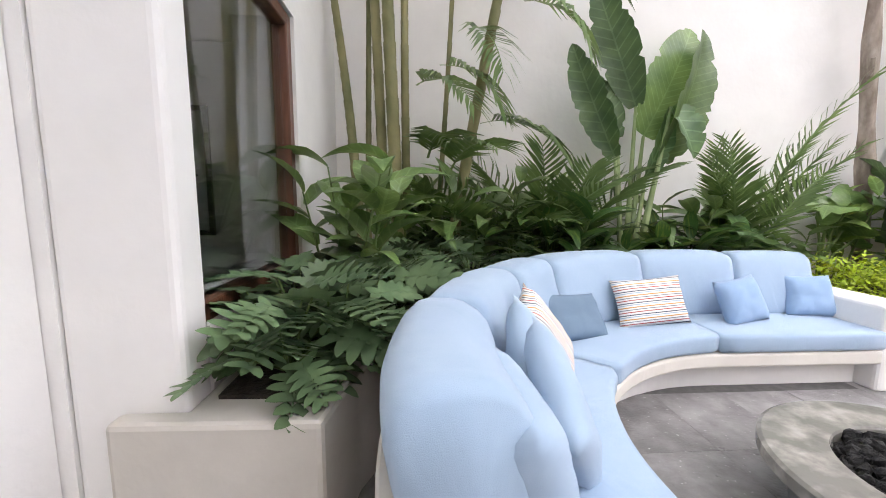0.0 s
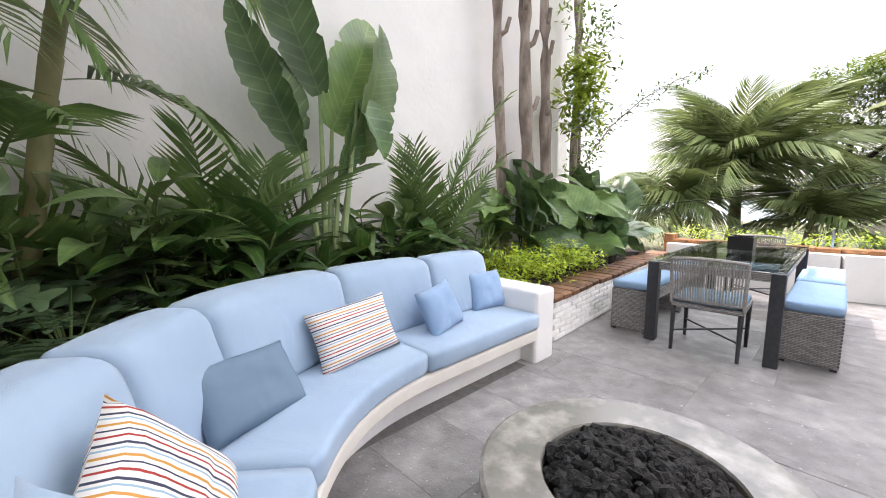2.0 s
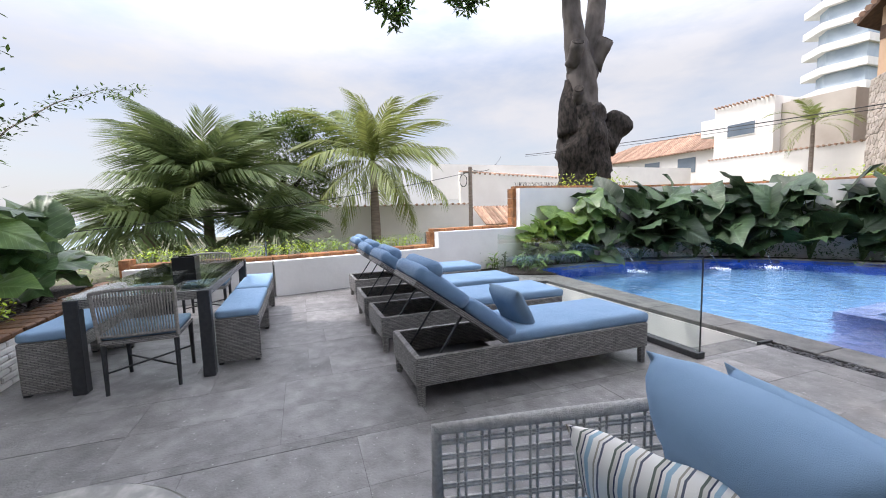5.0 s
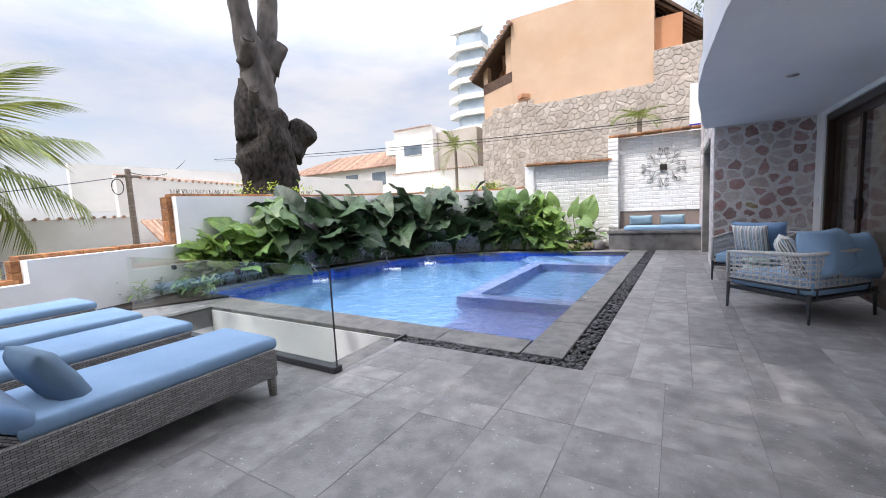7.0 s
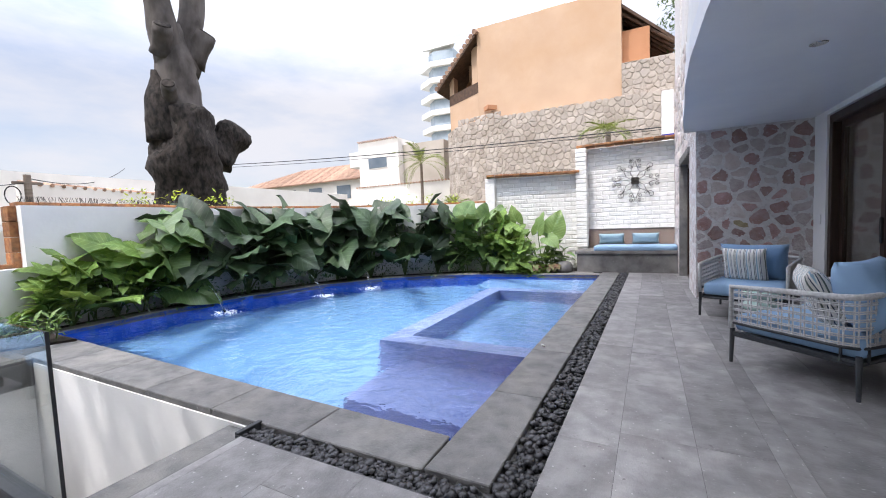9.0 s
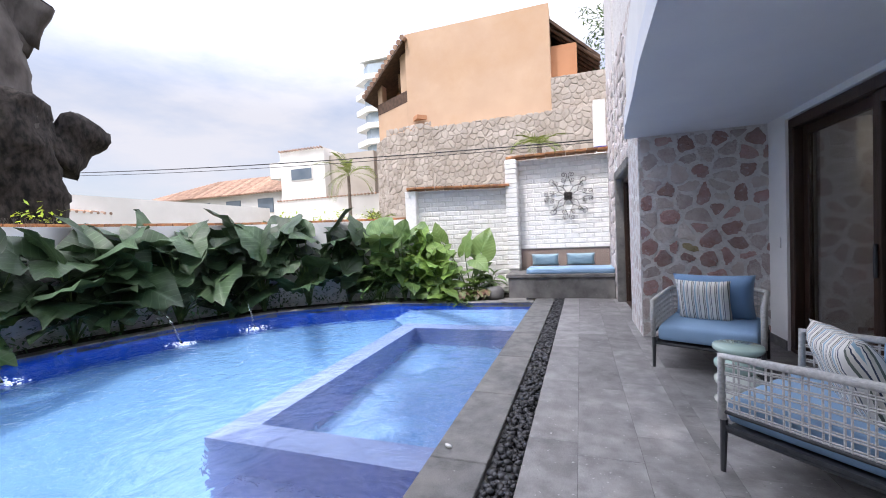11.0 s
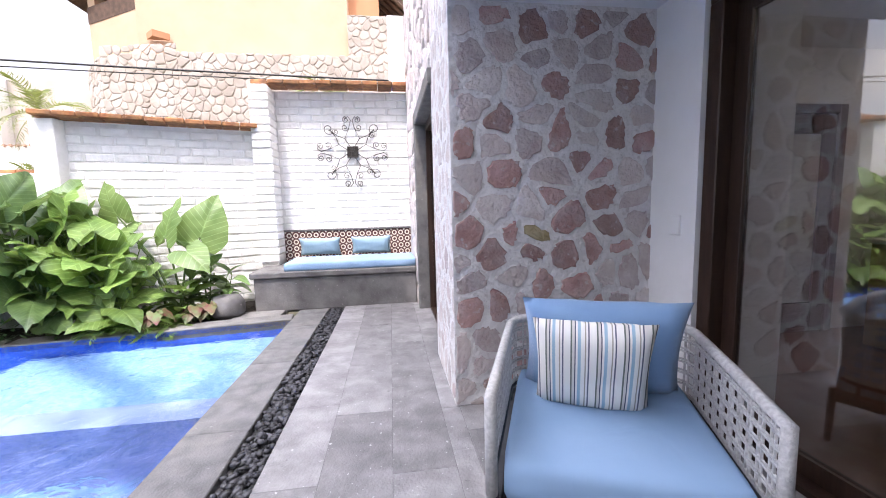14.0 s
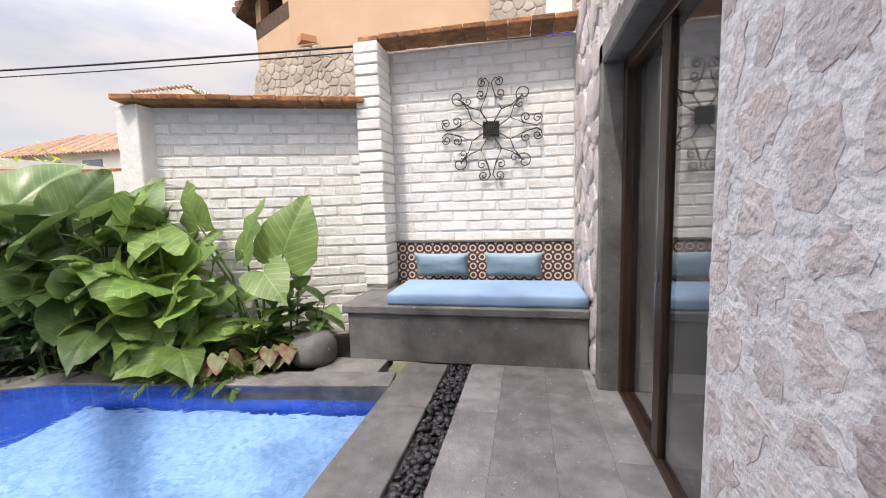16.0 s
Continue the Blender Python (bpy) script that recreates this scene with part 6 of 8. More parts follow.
# framed leaf print in the front room
pr = thing("framed_print", pose(-2.34, 3.452, 1.48, 0, 0, 180) @ Matrix.Diagonal((1.09, 1.0, 1.15, 1.0)), "dark framed print of a blue-black leaf", "picture")
part("frame", box(box(box(boxm(-0.42, 0.42, 0.0, 0.03, 0.47, 0.51), -0.42, 0.42, 0.0, 0.03, -0.51, -0.47), -0.42, -0.38, 0.0, 0.03, -0.47, 0.47), 0.38, 0.42, 0.0, 0.03, -0.47, 0.47), BLACKPOT, pr)
part("paper", boxm(-0.38, 0.38, 0.0, 0.012, -0.47, 0.47), PAPER, pr)
lv, lf = [], []
for i in range(9):
    a = radians(-64 + 16 * i)
    n0 = len(lv)
    L = 0.52 - 0.02 * abs(i - 4)
    for k in range(9):
        f = k / 8
        w = 0.055 * math.sin(math.pi * min(1, f * 1.02)) ** 0.8
        cx, cz = math.sin(a * f) * L * f * 0.8, -0.33 + math.cos(a * f * 0.8) * L * f * 1.1
        tx, tz = math.cos(a * f), -math.sin(a * f)
        lv += [(cx - tx * w, 0.014, cz - tz * w), (cx + tx * w, 0.014, cz + tz * w)]
    lf += [(n0 + 2 * k, n0 + 2 * k + 1, n0 + 2 * k + 3, n0 + 2 * k + 2) for k in range(8)]
part("printed_leaf", mesh_py(lv, lf, INK), INK, pr, "dark printed leaf")

# ---- plants ----
def blade(L, W, n=8, droop=0.3, fold=0.12, shape=None, wave=0.0, seed=0):
    """One leaf from the origin along +y, face up: a strip with a fold along its rib, bending down towards the tip."""
    shape = shape or (lambda f: math.sin(math.pi * (0.04 + 0.96 * f) ** 0.8) ** 0.9)
    v, f = [], []
    for i in range(n + 1):
        t = i / n
        a = droop * t
        y = L * (math.sin(a) / droop if droop else t) if droop else L * t
        z = -L * (1 - math.cos(a)) / droop if droop else 0
        w = W / 2 * max(0.02, shape(t))
        ripple = wave * math.sin(t * 21 + seed) * w
        v += [(-w, y, z + fold * w + ripple), (0, y, z), (w, y, z + fold * w - ripple)]
    for i in range(n):
        k = 3 * i
        f += [(k, k + 1, k + 4, k + 3), (k + 1, k + 2, k + 5, k + 4)]
    return v, f


def lobed(L=0.36, W=0.26, pairs=6, seed=0):
    """A finger-lobed leaf: a broad blade along the rib, cut into rounded lobes that touch at their feet."""
    rng = random.Random(seed)
    v, f = [], []

    def strip(p, d, ln, w, sag):
        n0 = len(v)
        s = Vector((-d.y, d.x, 0))
        for i in range(6):
            t = i / 5
            ww = w * (1.5, 1.3, 1.12, 1.0, 0.72, 0.10)[i]
            c = p + d * ln * t + Vector((0, 0, 0.22 * ln * t - sag * t * t))
            v.extend([tuple(c - s * ww), tuple(c + s * ww)])
        for i in range(5):
            f.append((n0 + 2 * i, n0 + 2 * i + 1, n0 + 2 * i + 3, n0 + 2 * i + 2))

    for i in range(pairs):
        t = (i + 0.25) / pairs
        y = L * t
        z = -0.30 * L * t * t
        ln = W / 2 * (0.70 + 0.45 * math.sin(math.pi * (t * 0.80 + 0.18)))
        ang = radians(92 - 56 * t) if i else radians(122)
        for sd in (-1, 1):
            d = Vector((sd * math.sin(ang), math.cos(ang), 0)).normalized()
            strip(Vector((0, y, z)), d, ln * rng.uniform(0.85, 1.15), L * 0.098, 0.09 * L)
    strip(Vector((0, L * 0.90, -0.26 * L)), Vector((0, 1, 0)), L * 0.20, L * 0.062, 0.10 * L)
    n0 = len(v)
    for i in range(7):
        t = i / 6
        v.extend([(-L * 0.02, L * t, -0.30 * L * t * t + 0.003), (L * 0.02, L * t, -0.30 * L * t * t + 0.003)])
    f.extend([(n0 + 2 * i, n0 + 2 * i + 1, n0 + 2 * i + 3, n0 + 2 * i + 2) for i in range(6)])
    return v, f


def ear(L=0.7, W=0.56, seed=0):
    """A large arrow-shaped leaf with two rear lobes, a pointed tip and a rippled rim; its stalk meets it at the notch."""
    half = ((0.0, -0.01), (0.10, -0.13), (0.22, -0.23), (0.36, -0.24), (0.47, -0.13), (0.52, 0.02), (0.50, 0.17), (0.43, 0.32), (0.33, 0.46), (0.21, 0.60), (0.09, 0.72), (0.0, 0.80))
    rim = [(x * W, y * L) for x, y in half] + [(-x * W, y * L) for x, y in reversed(half[:-1])]
    v, f = [], []
    n = 6
    for j in range(n):
        s = j / (n - 1)
        for i, (x, y) in enumerate(rim):
            wv = L * s * s * (0.035 * math.sin(i * 2.2 + seed * 2.0) + 0.022 * math.cos(i * math.pi))
            z = -0.34 * L * s * s * (max(0.0, y) / L) ** 1.3 + 0.30 * abs(x) * s - 0.55 * x * x / W * s + wv
            v.append((x * s, y * s, z))
    k = len(rim)
    for j in range(n - 1):
        for i in range(k - 1):
            f.append((j * k + i, j * k + i + 1, (j + 1) * k + i + 1, (j + 1) * k + i))
    return v, f


def frond(L, leaf, pairs, droop=0.9, seed=0, lift=0.5, width=0.035, sag=0.25):
    """A feather palm leaf along +y: a tapered rib with narrow leaflets on both sides."""
    rng = random.Random(seed)
    v, f = [], []
    pts = []
    for i in range(pairs + 1):
        t = i / pairs
        a = droop * t
        pts.append(Vector((0, L * math.sin(a) / droop, -L * (1 - math.cos(a)) / droop)))
    for i in range(pairs):
        p, q = pts[i], pts[i + 1]
        w0, w1 = 0.012 * L * (1 - i / pairs) + 0.003, 0.012 * L * (1 - (i + 1) / pairs) + 0.003
        n0 = len(v)
        v += [(-w0, p.y, p.z), (w0, p.y, p.z), (w1, q.y, q.z), (-w1, q.y, q.z)]
        f.append((n0, n0 + 1, n0 + 2, n0 + 3))
    for i in range(1, pairs + 1):
        t = i / pairs
        if t < 0.12:
            continue
        p = pts[i]
        d = (pts[i] - pts[i - 1]).normalized()
        ln = leaf * (0.45 + 0.75 * math.sin(math.pi * min(1, 0.15 + t * 0.8))) * rng.uniform(0.85, 1.1)
        for sd in (-1, 1):
            ang = radians(62 - 34 * t + rng.uniform(-6, 6))
            out_ = Vector((sd * math.sin(ang), 0, 0)) + d * math.cos(ang) + Vector((0, 0, lift * math.sin(ang) * rng.uniform(0.5, 1.1)))
            out_.normalize()
            side = out_.cross(Vector((0, 0, 1))).normalized() * width * ln
            mid = p + out_ * ln * 0.5
            tip = p + out_ * ln + Vector((0, 0, -sag * ln))
            n0 = len(v)
            v += [tuple(p - side * 0.5), tuple(p + side * 0.5), tuple(mid + side), tuple(mid - side), tuple(tip)]
            f += [(n0, n0 + 1, n0 + 2, n0 + 3), (n0 + 3, n0 + 2, n0 + 4)]
    return v, f


LEAFMESH = {}


def leafmesh(key, maker, material):
    if key not in LEAFMESH:
        v, f = maker()
        LEAFMESH[key] = mesh_py(v, f, material, True, "leaf")
    return LEAFMESH[key]


def aim(p, az, up, spin=0.0, s=1.0):
    """At p, the leaf's +y turned to azimuth az (degrees from +y, anticlockwise) and raised by up degrees."""
    return Matrix.Translation(p) @ pose(0, 0, 0, 0, 0, az) @ pose(0, 0, 0, up, spin, 0) @ Matrix.Diagonal((s, s, s, 1))


def lay(p, q, normal):
    """Leaf frame: +y from p to q, face towards normal."""
    y = (Vector(q) - Vector(p)).normalized()
    z = Vector(normal)
    z = (z - y * z.dot(y)).normalized()
    x = y.cross(z)
    return Matrix(((x.x, y.x, z.x, p[0]), (x.y, y.y, z.y, p[1]), (x.z, y.z, z.z, p[2]), (0, 0, 0, 1)))


def lobed_plant(x, y, z, n, seed, r=0.34):
    rng = random.Random(seed)
    pl = thing("philodendron", pose(x, y, z), "low philodendron with deep green finger-lobed leaves", "plant", "philodendrons in the raised planter")
    for i in range(n):
        az, el = i * 137.5 + rng.uniform(-20, 20), rng.uniform(22, 80)
        ln = rng.uniform(0.18, r + 0.06)
        d = Vector((-math.sin(radians(az)) * math.cos(radians(el)), math.cos(radians(az)) * math.cos(radians(el)), math.sin(radians(el))))
        p = d * ln
        part("stem", tubem([(0, 0, 0), d * ln * 0.6 + Vector((0, 0, 0.02)), p], [0.007, 0.005, 0.004], 5), STEM, pl)
        k = rng.randrange(4)
        part("leaf", leafmesh(("lobed", k), lambda: lobed(0.28 + 0.02 * k, 0.25, 6, k), LEAF_LOBE), None, pl, m=aim(p, az, el * 0.45 - rng.uniform(0, 30), rng.uniform(-28, 28), rng.uniform(0.50, 0.84)))


LEAF_LOBE = mat("grey_green_lobed_leaf", (0.080, 0.142, 0.070), (0.145, 0.225, 0.112), scale=5, rough=0.4, bump=0.05, rand=0.3, trans=0.15)
LEAF_FAN = mat("pale_green_fan_leaf", (0.12, 0.21, 0.055), (0.19, 0.29, 0.09), scale=4, rough=0.42, bump=0.2, bscale=16, rand=0.15, trans=0.30)
veined(LEAF_FAN, 0.075, 0.75, 0.6)
PALESTEM = mat("pale_green_stalk", (0.22, 0.30, 0.13), (0.34, 0.42, 0.22), scale=6, rough=0.45, bump=0.05)
LEAF_TUFT = mat("yellow_green_leaf", (0.17, 0.26, 0.03), (0.28, 0.38, 0.06), scale=5, rough=0.5, bump=0.0, island=0.3, trans=0.3)
LEAF_VAR = mat("variegated_leaf", (0.035, 0.095, 0.022), (0.17, 0.23, 0.05), scale=9, rough=0.4, bump=0.05, rand=0.25, trans=0.2, stretch=(7, 0.5, 1), lo=0.5, hi=0.72)


def ginger(x, y, z, stems, hgt, seed, material, L=0.42, W=0.10, label="leafy ginger with long lance-shaped leaves"):
    rng = random.Random(seed)
    pl = thing("ginger_plant", pose(x, y, z), label, "plant")
    for s in range(stems):
        a, lean_ = rng.uniform(0, 360), rng.uniform(4, 24)
        h = hgt * rng.uniform(0.65, 1.05)
        d = Vector((-math.sin(radians(a)) * math.sin(radians(lean_)), math.cos(radians(a)) * math.sin(radians(lean_)), math.cos(radians(lean_))))
        o = Vector((rng.uniform(-0.1, 0.1), rng.uniform(-0.08, 0.08), 0))
        part("stem", tubem([o, o + d * h * 0.5, o + d * h], [0.011, 0.009, 0.005], 6), STEM, pl)
        k = 7
        az0 = rng.uniform(0, 360)
        for i in range(k):
            t = 0.32 + 0.68 * i / (k - 1)
            v = rng.randrange(3)
            az = az0 + 180 * (i % 2) + rng.uniform(-40, 40) + i * 20
            part("leaf", leafmesh((material.name, "lance", v, L, W), lambda: blade(L * (0.9 + 0.1 * v), W, 8, 0.6 + 0.3 * v, 0.35, None, 0.05, v), material), None, pl,
                 m=aim(o + d * h * t, az, rng.uniform(10, 58) + 18 * (i == k - 1), rng.uniform(-20, 20), rng.uniform(0.75, 1.15)))


def ear_plant(x, y, z, n, hgt, seed, material, size=0.7, label="elephant ear plant with large dark leaves", face=None):
    rng = random.Random(seed)
    pl = thing("elephant_ear", pose(x, y, z), label, "plant")
    for i in range(n):
        az = (i * 137.5 + rng.uniform(-25, 25)) if face is None else face + rng.uniform(-95, 95)
        h, r = hgt * (1.05 - 0.85 * ((i * 0.618) % 1.0)), rng.uniform(0.10, 0.42) * size / 0.7
        d = Vector((-math.sin(radians(az)), math.cos(radians(az)), 0))
        p = d * r + Vector((0, 0, h))
        k = rng.randrange(4)
        up_ = None
        if face is not None and i % 3:
            az, up_ = face + 180 + rng.uniform(-75, 75), rng.uniform(28, 82)
            p.z += 0.12 * hgt
        part("petiole", tubem([(0, 0, 0), d * r * 0.35 + Vector((0, 0, p.z * 0.6)), p], [0.02, 0.014, 0.009], 6), STEM, pl)
        part("leaf", leafmesh((material.name, "ear", k), lambda: ear(0.78, 0.56 + 0.04 * k, k), material), None, pl, m=aim(p, az + rng.uniform(-25, 25), rng.uniform(-25, 30) if up_ is None else up_, rng.uniform(-40, 40), size / 0.7 * rng.uniform(0.75, 1.1)))


def palm_shrub(x, y, z, n, L, seed, material, label, up=(30, 80), leaf=0.34, pairs=22, droop=0.9, name="palm_shrub", face=None, width=0.05, foot=None):
    rng = random.Random(seed)
    pl = thing(name, pose(x, y, z), label, "palm")
    if foot is not None:
        part("trunk", tubem([(0, 0, foot - z), (0, 0, 0)], [0.12, 0.09], 8), PALMTRUNK, pl)
    for i in range(n):
        k = rng.randrange(3)
        az = i * 137.5 + rng.uniform(-20, 20) if face is None else face + rng.uniform(-80, 80)
        part("frond", leafmesh((material.name, "frond", k, L, pairs, leaf, droop), lambda: frond(L * (0.9 + 0.1 * k), leaf, pairs, droop * (0.8 + 0.2 * k), k, width=width), material), None, pl, m=aim((0, 0, 0), az, rng.uniform(*up), rng.uniform(-15, 15), rng.uniform(0.75, 1.1)))


# ---- dining room behind the glass ----
dt = thing("indoor_table", pose(-2.70, -7.25, 0.012), "natural oak dining table indoors", "table")
part("tabletop", boxm(-0.5, 0.5, -1.25, 1.25, 0.70, 0.75, 0.008), OAK, dt)
for x in (-0.42, 0.42):
    for y in (-1.15, 1.15):
        part("leg", boxm(x - 0.045, x + 0.045, y - 0.045, y + 0.045, 0, 0.70, 0.006), OAK, dt)


def indoor_chair(m):
    c = thing("indoor_chair", m, "oak dining chair with a navy rope back", "chair", "indoor dining chairs")
    for x in (-0.22, 0.22):
        for y in (-0.2, 0.2):
            part("leg", tubem([(x * 1.1, y * 1.1, 0), (x, y, 0.44)], [0.016, 0.024], 8), OAK, c)
    part("seat", boxm(-0.26, 0.26, -0.24, 0.24, 0.44, 0.49, 0.02, 2), NAVY, c)
    bm = bmesh.new()
    for i in range(12):
        z = 0.55 + i * 0.026
        tube(bm, [(-0.27, 0.14, z), (-0.25, -0.20, z + 0.01), (-0.1, -0.28, z + 0.015), (0.1, -0.28, z + 0.015), (0.25, -0.20, z + 0.01), (0.27, 0.14, z)], 0.009, 5)
    part("backrest", bm, NAVY, c, "navy rope bands")
    return c


ic = indoor_chair(pose(-2.0, -8.05, 0.012, 0, 0, 90))
copy_thing(ic, pose(-2.0, -7.3, 0.012, 0, 0, 86))
copy_thing(ic, pose(-2.0, -6.55, 0.012, 0, 0, 92))
copy_thing(ic, pose(-3.45, -7.8, 0.012, 0, 0, -90))
copy_thing(ic, pose(-3.45, -6.8, 0.012, 0, 0, -92))
for x, y in ((-4.0, -9.52), (-4.0, -9.32), (-4.0, -9.11)):
    pend = thing("pendant_light", pose(x, y, 0), "slim brass tube pendant over the kitchen island", "lamp", "pendants over the island")
    part("cord", tubem([(0, 0, 1.95), (0, 0, 2.62)], 0.003, 6), CABLE, pend)
    part("tube", tubem([(0, 0, 1.44), (0, 0, 1.95)], 0.014, 10), BRASS, pend, "brass tube")
    part("lens", tubem([(0, 0, 1.425), (0, 0, 1.44)], 0.011, 10), LAMP, pend)
isl = thing("kitchen_island", pose(-4.0, -9.3, 0.012), "oak kitchen island with a pale worktop", "island")
part("body", boxm(-0.35, 0.35, -0.75, 0.75, 0, 0.88, 0.006), OAK, isl)
part("worktop", boxm(-0.40, 0.40, -0.80, 0.80, 0.881, 0.92, 0.006), PLINTH, isl)
tap = thing("kitchen_tap", pose(-4.1, -9.2, 0.932), "black swan-neck kitchen tap", "tap")
part("spout", tubem([(0, 0, 0), (0, 0, 0.28), (0.02, 0, 0.34), (0.08, 0, 0.37), (0.14, 0, 0.34), (0.16, 0, 0.27)], 0.011, 8), DARKMETAL, tap, smooth=True)
d3 = thing("door_3", pose(0, -10.447, 0), "dark timber inner door with a pale glazed panel", "door", kind="structure")
bm = bmesh.new()
box(bm, -3.78, -3.70, 0.0, 0.05, 0.012, 2.12, 0.006)
box(bm, -2.92, -2.84, 0.0, 0.05, 0.012, 2.12, 0.006)
box(bm, -3.70, -2.92, 0.0, 0.05, 2.04, 2.12, 0.006)
part("door_frame", bm, DARKWOOD, d3)
bm = bmesh.new()
box(bm, -3.69, -3.55, 0.0, 0.035, 0.02, 2.03, 0.004)
box(bm, -3.07, -2.93, 0.0, 0.035, 0.02, 2.03, 0.004)
box(bm, -3.55, -3.07, 0.0, 0.035, 1.86, 2.03, 0.004)
box(bm, -3.55, -3.07, 0.0, 0.035, 0.02, 0.30, 0.004)
leaf3 = part("door_leaf", bm, DARKWOOD, d3)
# opaque pale panel: the bright outside seen through the door, as colour
part("pane", boxm(-3.55, -3.07, 0.008, 0.016, 0.30, 1.86), PAPER, leaf3, "pale panel coloured as the bright daylight behind the glass")
bowl = thing("steel_bowl", pose(-2.56, -7.35, 0.762), "polished steel bowl with succulents", "bowl")
part("bowl", lathe([(0.08, 0.0), (0.22, 0.03), (0.30, 0.08), (0.31, 0.13), (0.27, 0.125)], 32), SILVER, bowl, smooth=True)
for k_ in range(40):
    a_, u_ = k_ * 137.5, 25 + (k_ * 53) % 60
    part("succulent_leaf", leafmesh(("succ", k_ % 3), lambda: blade(0.16 + 0.03 * (k_ % 3), 0.035, 5, 0.7, 0.4), LEAF_MID), None, bowl, m=aim((0.16 * math.sin(k_ * 2.4), 0.16 * math.cos(k_ * 2.4), 0.11), a_, u_))
kc = thing("kitchen_unit", pose(-6.4, -7.2, 0.012), "dark kitchen cabinets along the room's rear wall", "cabinet")
part("body", boxm(-0.4, 0.3, -2.4, 2.4, 0, 0.9, 0.01), DARKWOOD, kc)
part("worktop", boxm(-0.42, 0.33, -2.42, 2.42, 0.9, 0.94, 0.004), PLINTH, kc)
part("wall_cabinet", boxm(-0.4, 0.0, -2.4, 2.4, 1.5, 2.3, 0.01), DARKWOOD, kc)

# planter by the window
for i, (x, y) in enumerate(((-0.52, 1.20), (-0.34, 1.30), (-0.55, 1.50), (-0.25, 1.62), (-0.48, 1.95), (-0.10, 2.05), (0.10, 2.45), (-0.30, 2.42), (0.45, 2.72), (-0.05, 2.75), (0.85, 2.92))):
    lobed_plant(x, y, 0.55, 30 if i < 6 else 20, 100 + i)
ginger(-0.44, 2.05, 0.55, 6, 0.98, 5, LEAF_MID, 0.44, 0.16, "shell ginger with broad dark green leaves by the window")
# ringed canes
CANES = [((-0.47, 3.10), (-0.72, 3.15), 0.036, 2.6), ((-0.30, 3.1), (-0.46, 3.15), 0.036, 5.2), ((-0.18, 3.0), (-0.28, 3.05), 0.044, 5.2), ((-0.08, 3.2), (-0.04, 3.2), 0.030, 4.8),
         ((0.30, 3.1), (1.18, 3.2), 0.040, 5.0), ((-0.40, 3.3), (-0.44, 3.3), 0.022, 4.4), ((0.18, 3.35), (0.35, 3.4), 0.020, 4.2)]
clump = thing("cane_palm", pose(0, 0, 0.55), "clump of ringed green and tan palm canes against the wall", "palm")
for i, ((x0, y0), (x1, y1), r, h) in enumerate(CANES):
    bm = bmesh.new()
    pts, rad = [], []
    k = 24
    for j in range(k + 1):
        t = j / k
        bend = 0.10 * math.sin(t * 3 + i)
        c = Vector((x0 + (x1 - x0) * t + bend * 0.4, y0 + (y1 - y0) * t, h * t))
        pts += [c, c + Vector((0, 0, 0.012))]
        rr = r * (1.25 - 0.5 * t)
        rad += [rr * 1.12, rr]
    tube(bm, pts, rad, 10)
    part("cane", bm, CANE, clump, smooth=True)
    rng = random.Random(300 + i)
    tipx, tipy = x1 + 0.05, y1
    for j in range(1 if i else 0):
        kk = rng.randrange(3)
        part("frond", leafmesh(("cane", kk), lambda: frond(1.6, 0.42, 30, 1.3, kk, 0.3, 0.045, 0.35), LEAF_MID), None, clump, m=aim((tipx, tipy, h - rng.uniform(0.0, 1.5)), 180 + rng.uniform(-115, 115), rng.uniform(5, 60), rng.uniform(-20, 20), rng.uniform(0.8, 1.1)))
for i, (x, y, z, az, el) in enumerate(((0.0, 3.1, 2.2, 215, 10), (0.1, 3.1, 1.6, 190, 35), (0.2, 3.2, 2.4, 235, -5), (0.3, 3.1, 1.5, 200, 40), (0.45, 3.2, 2.7, 200, -10), (0.9, 3.1, 2.9, 230, -10), (0.55, 3.1, 1.9, 240, 10))):
    part("frond", leafmesh(("canelow", i % 3), lambda: frond(1.0, 0.36, 22, 1.1, i, 0.3, 0.055, 0.3), LEAF_MID), None, clump, m=aim((x, y, z - 0.55), az, el, 0, 0.8))
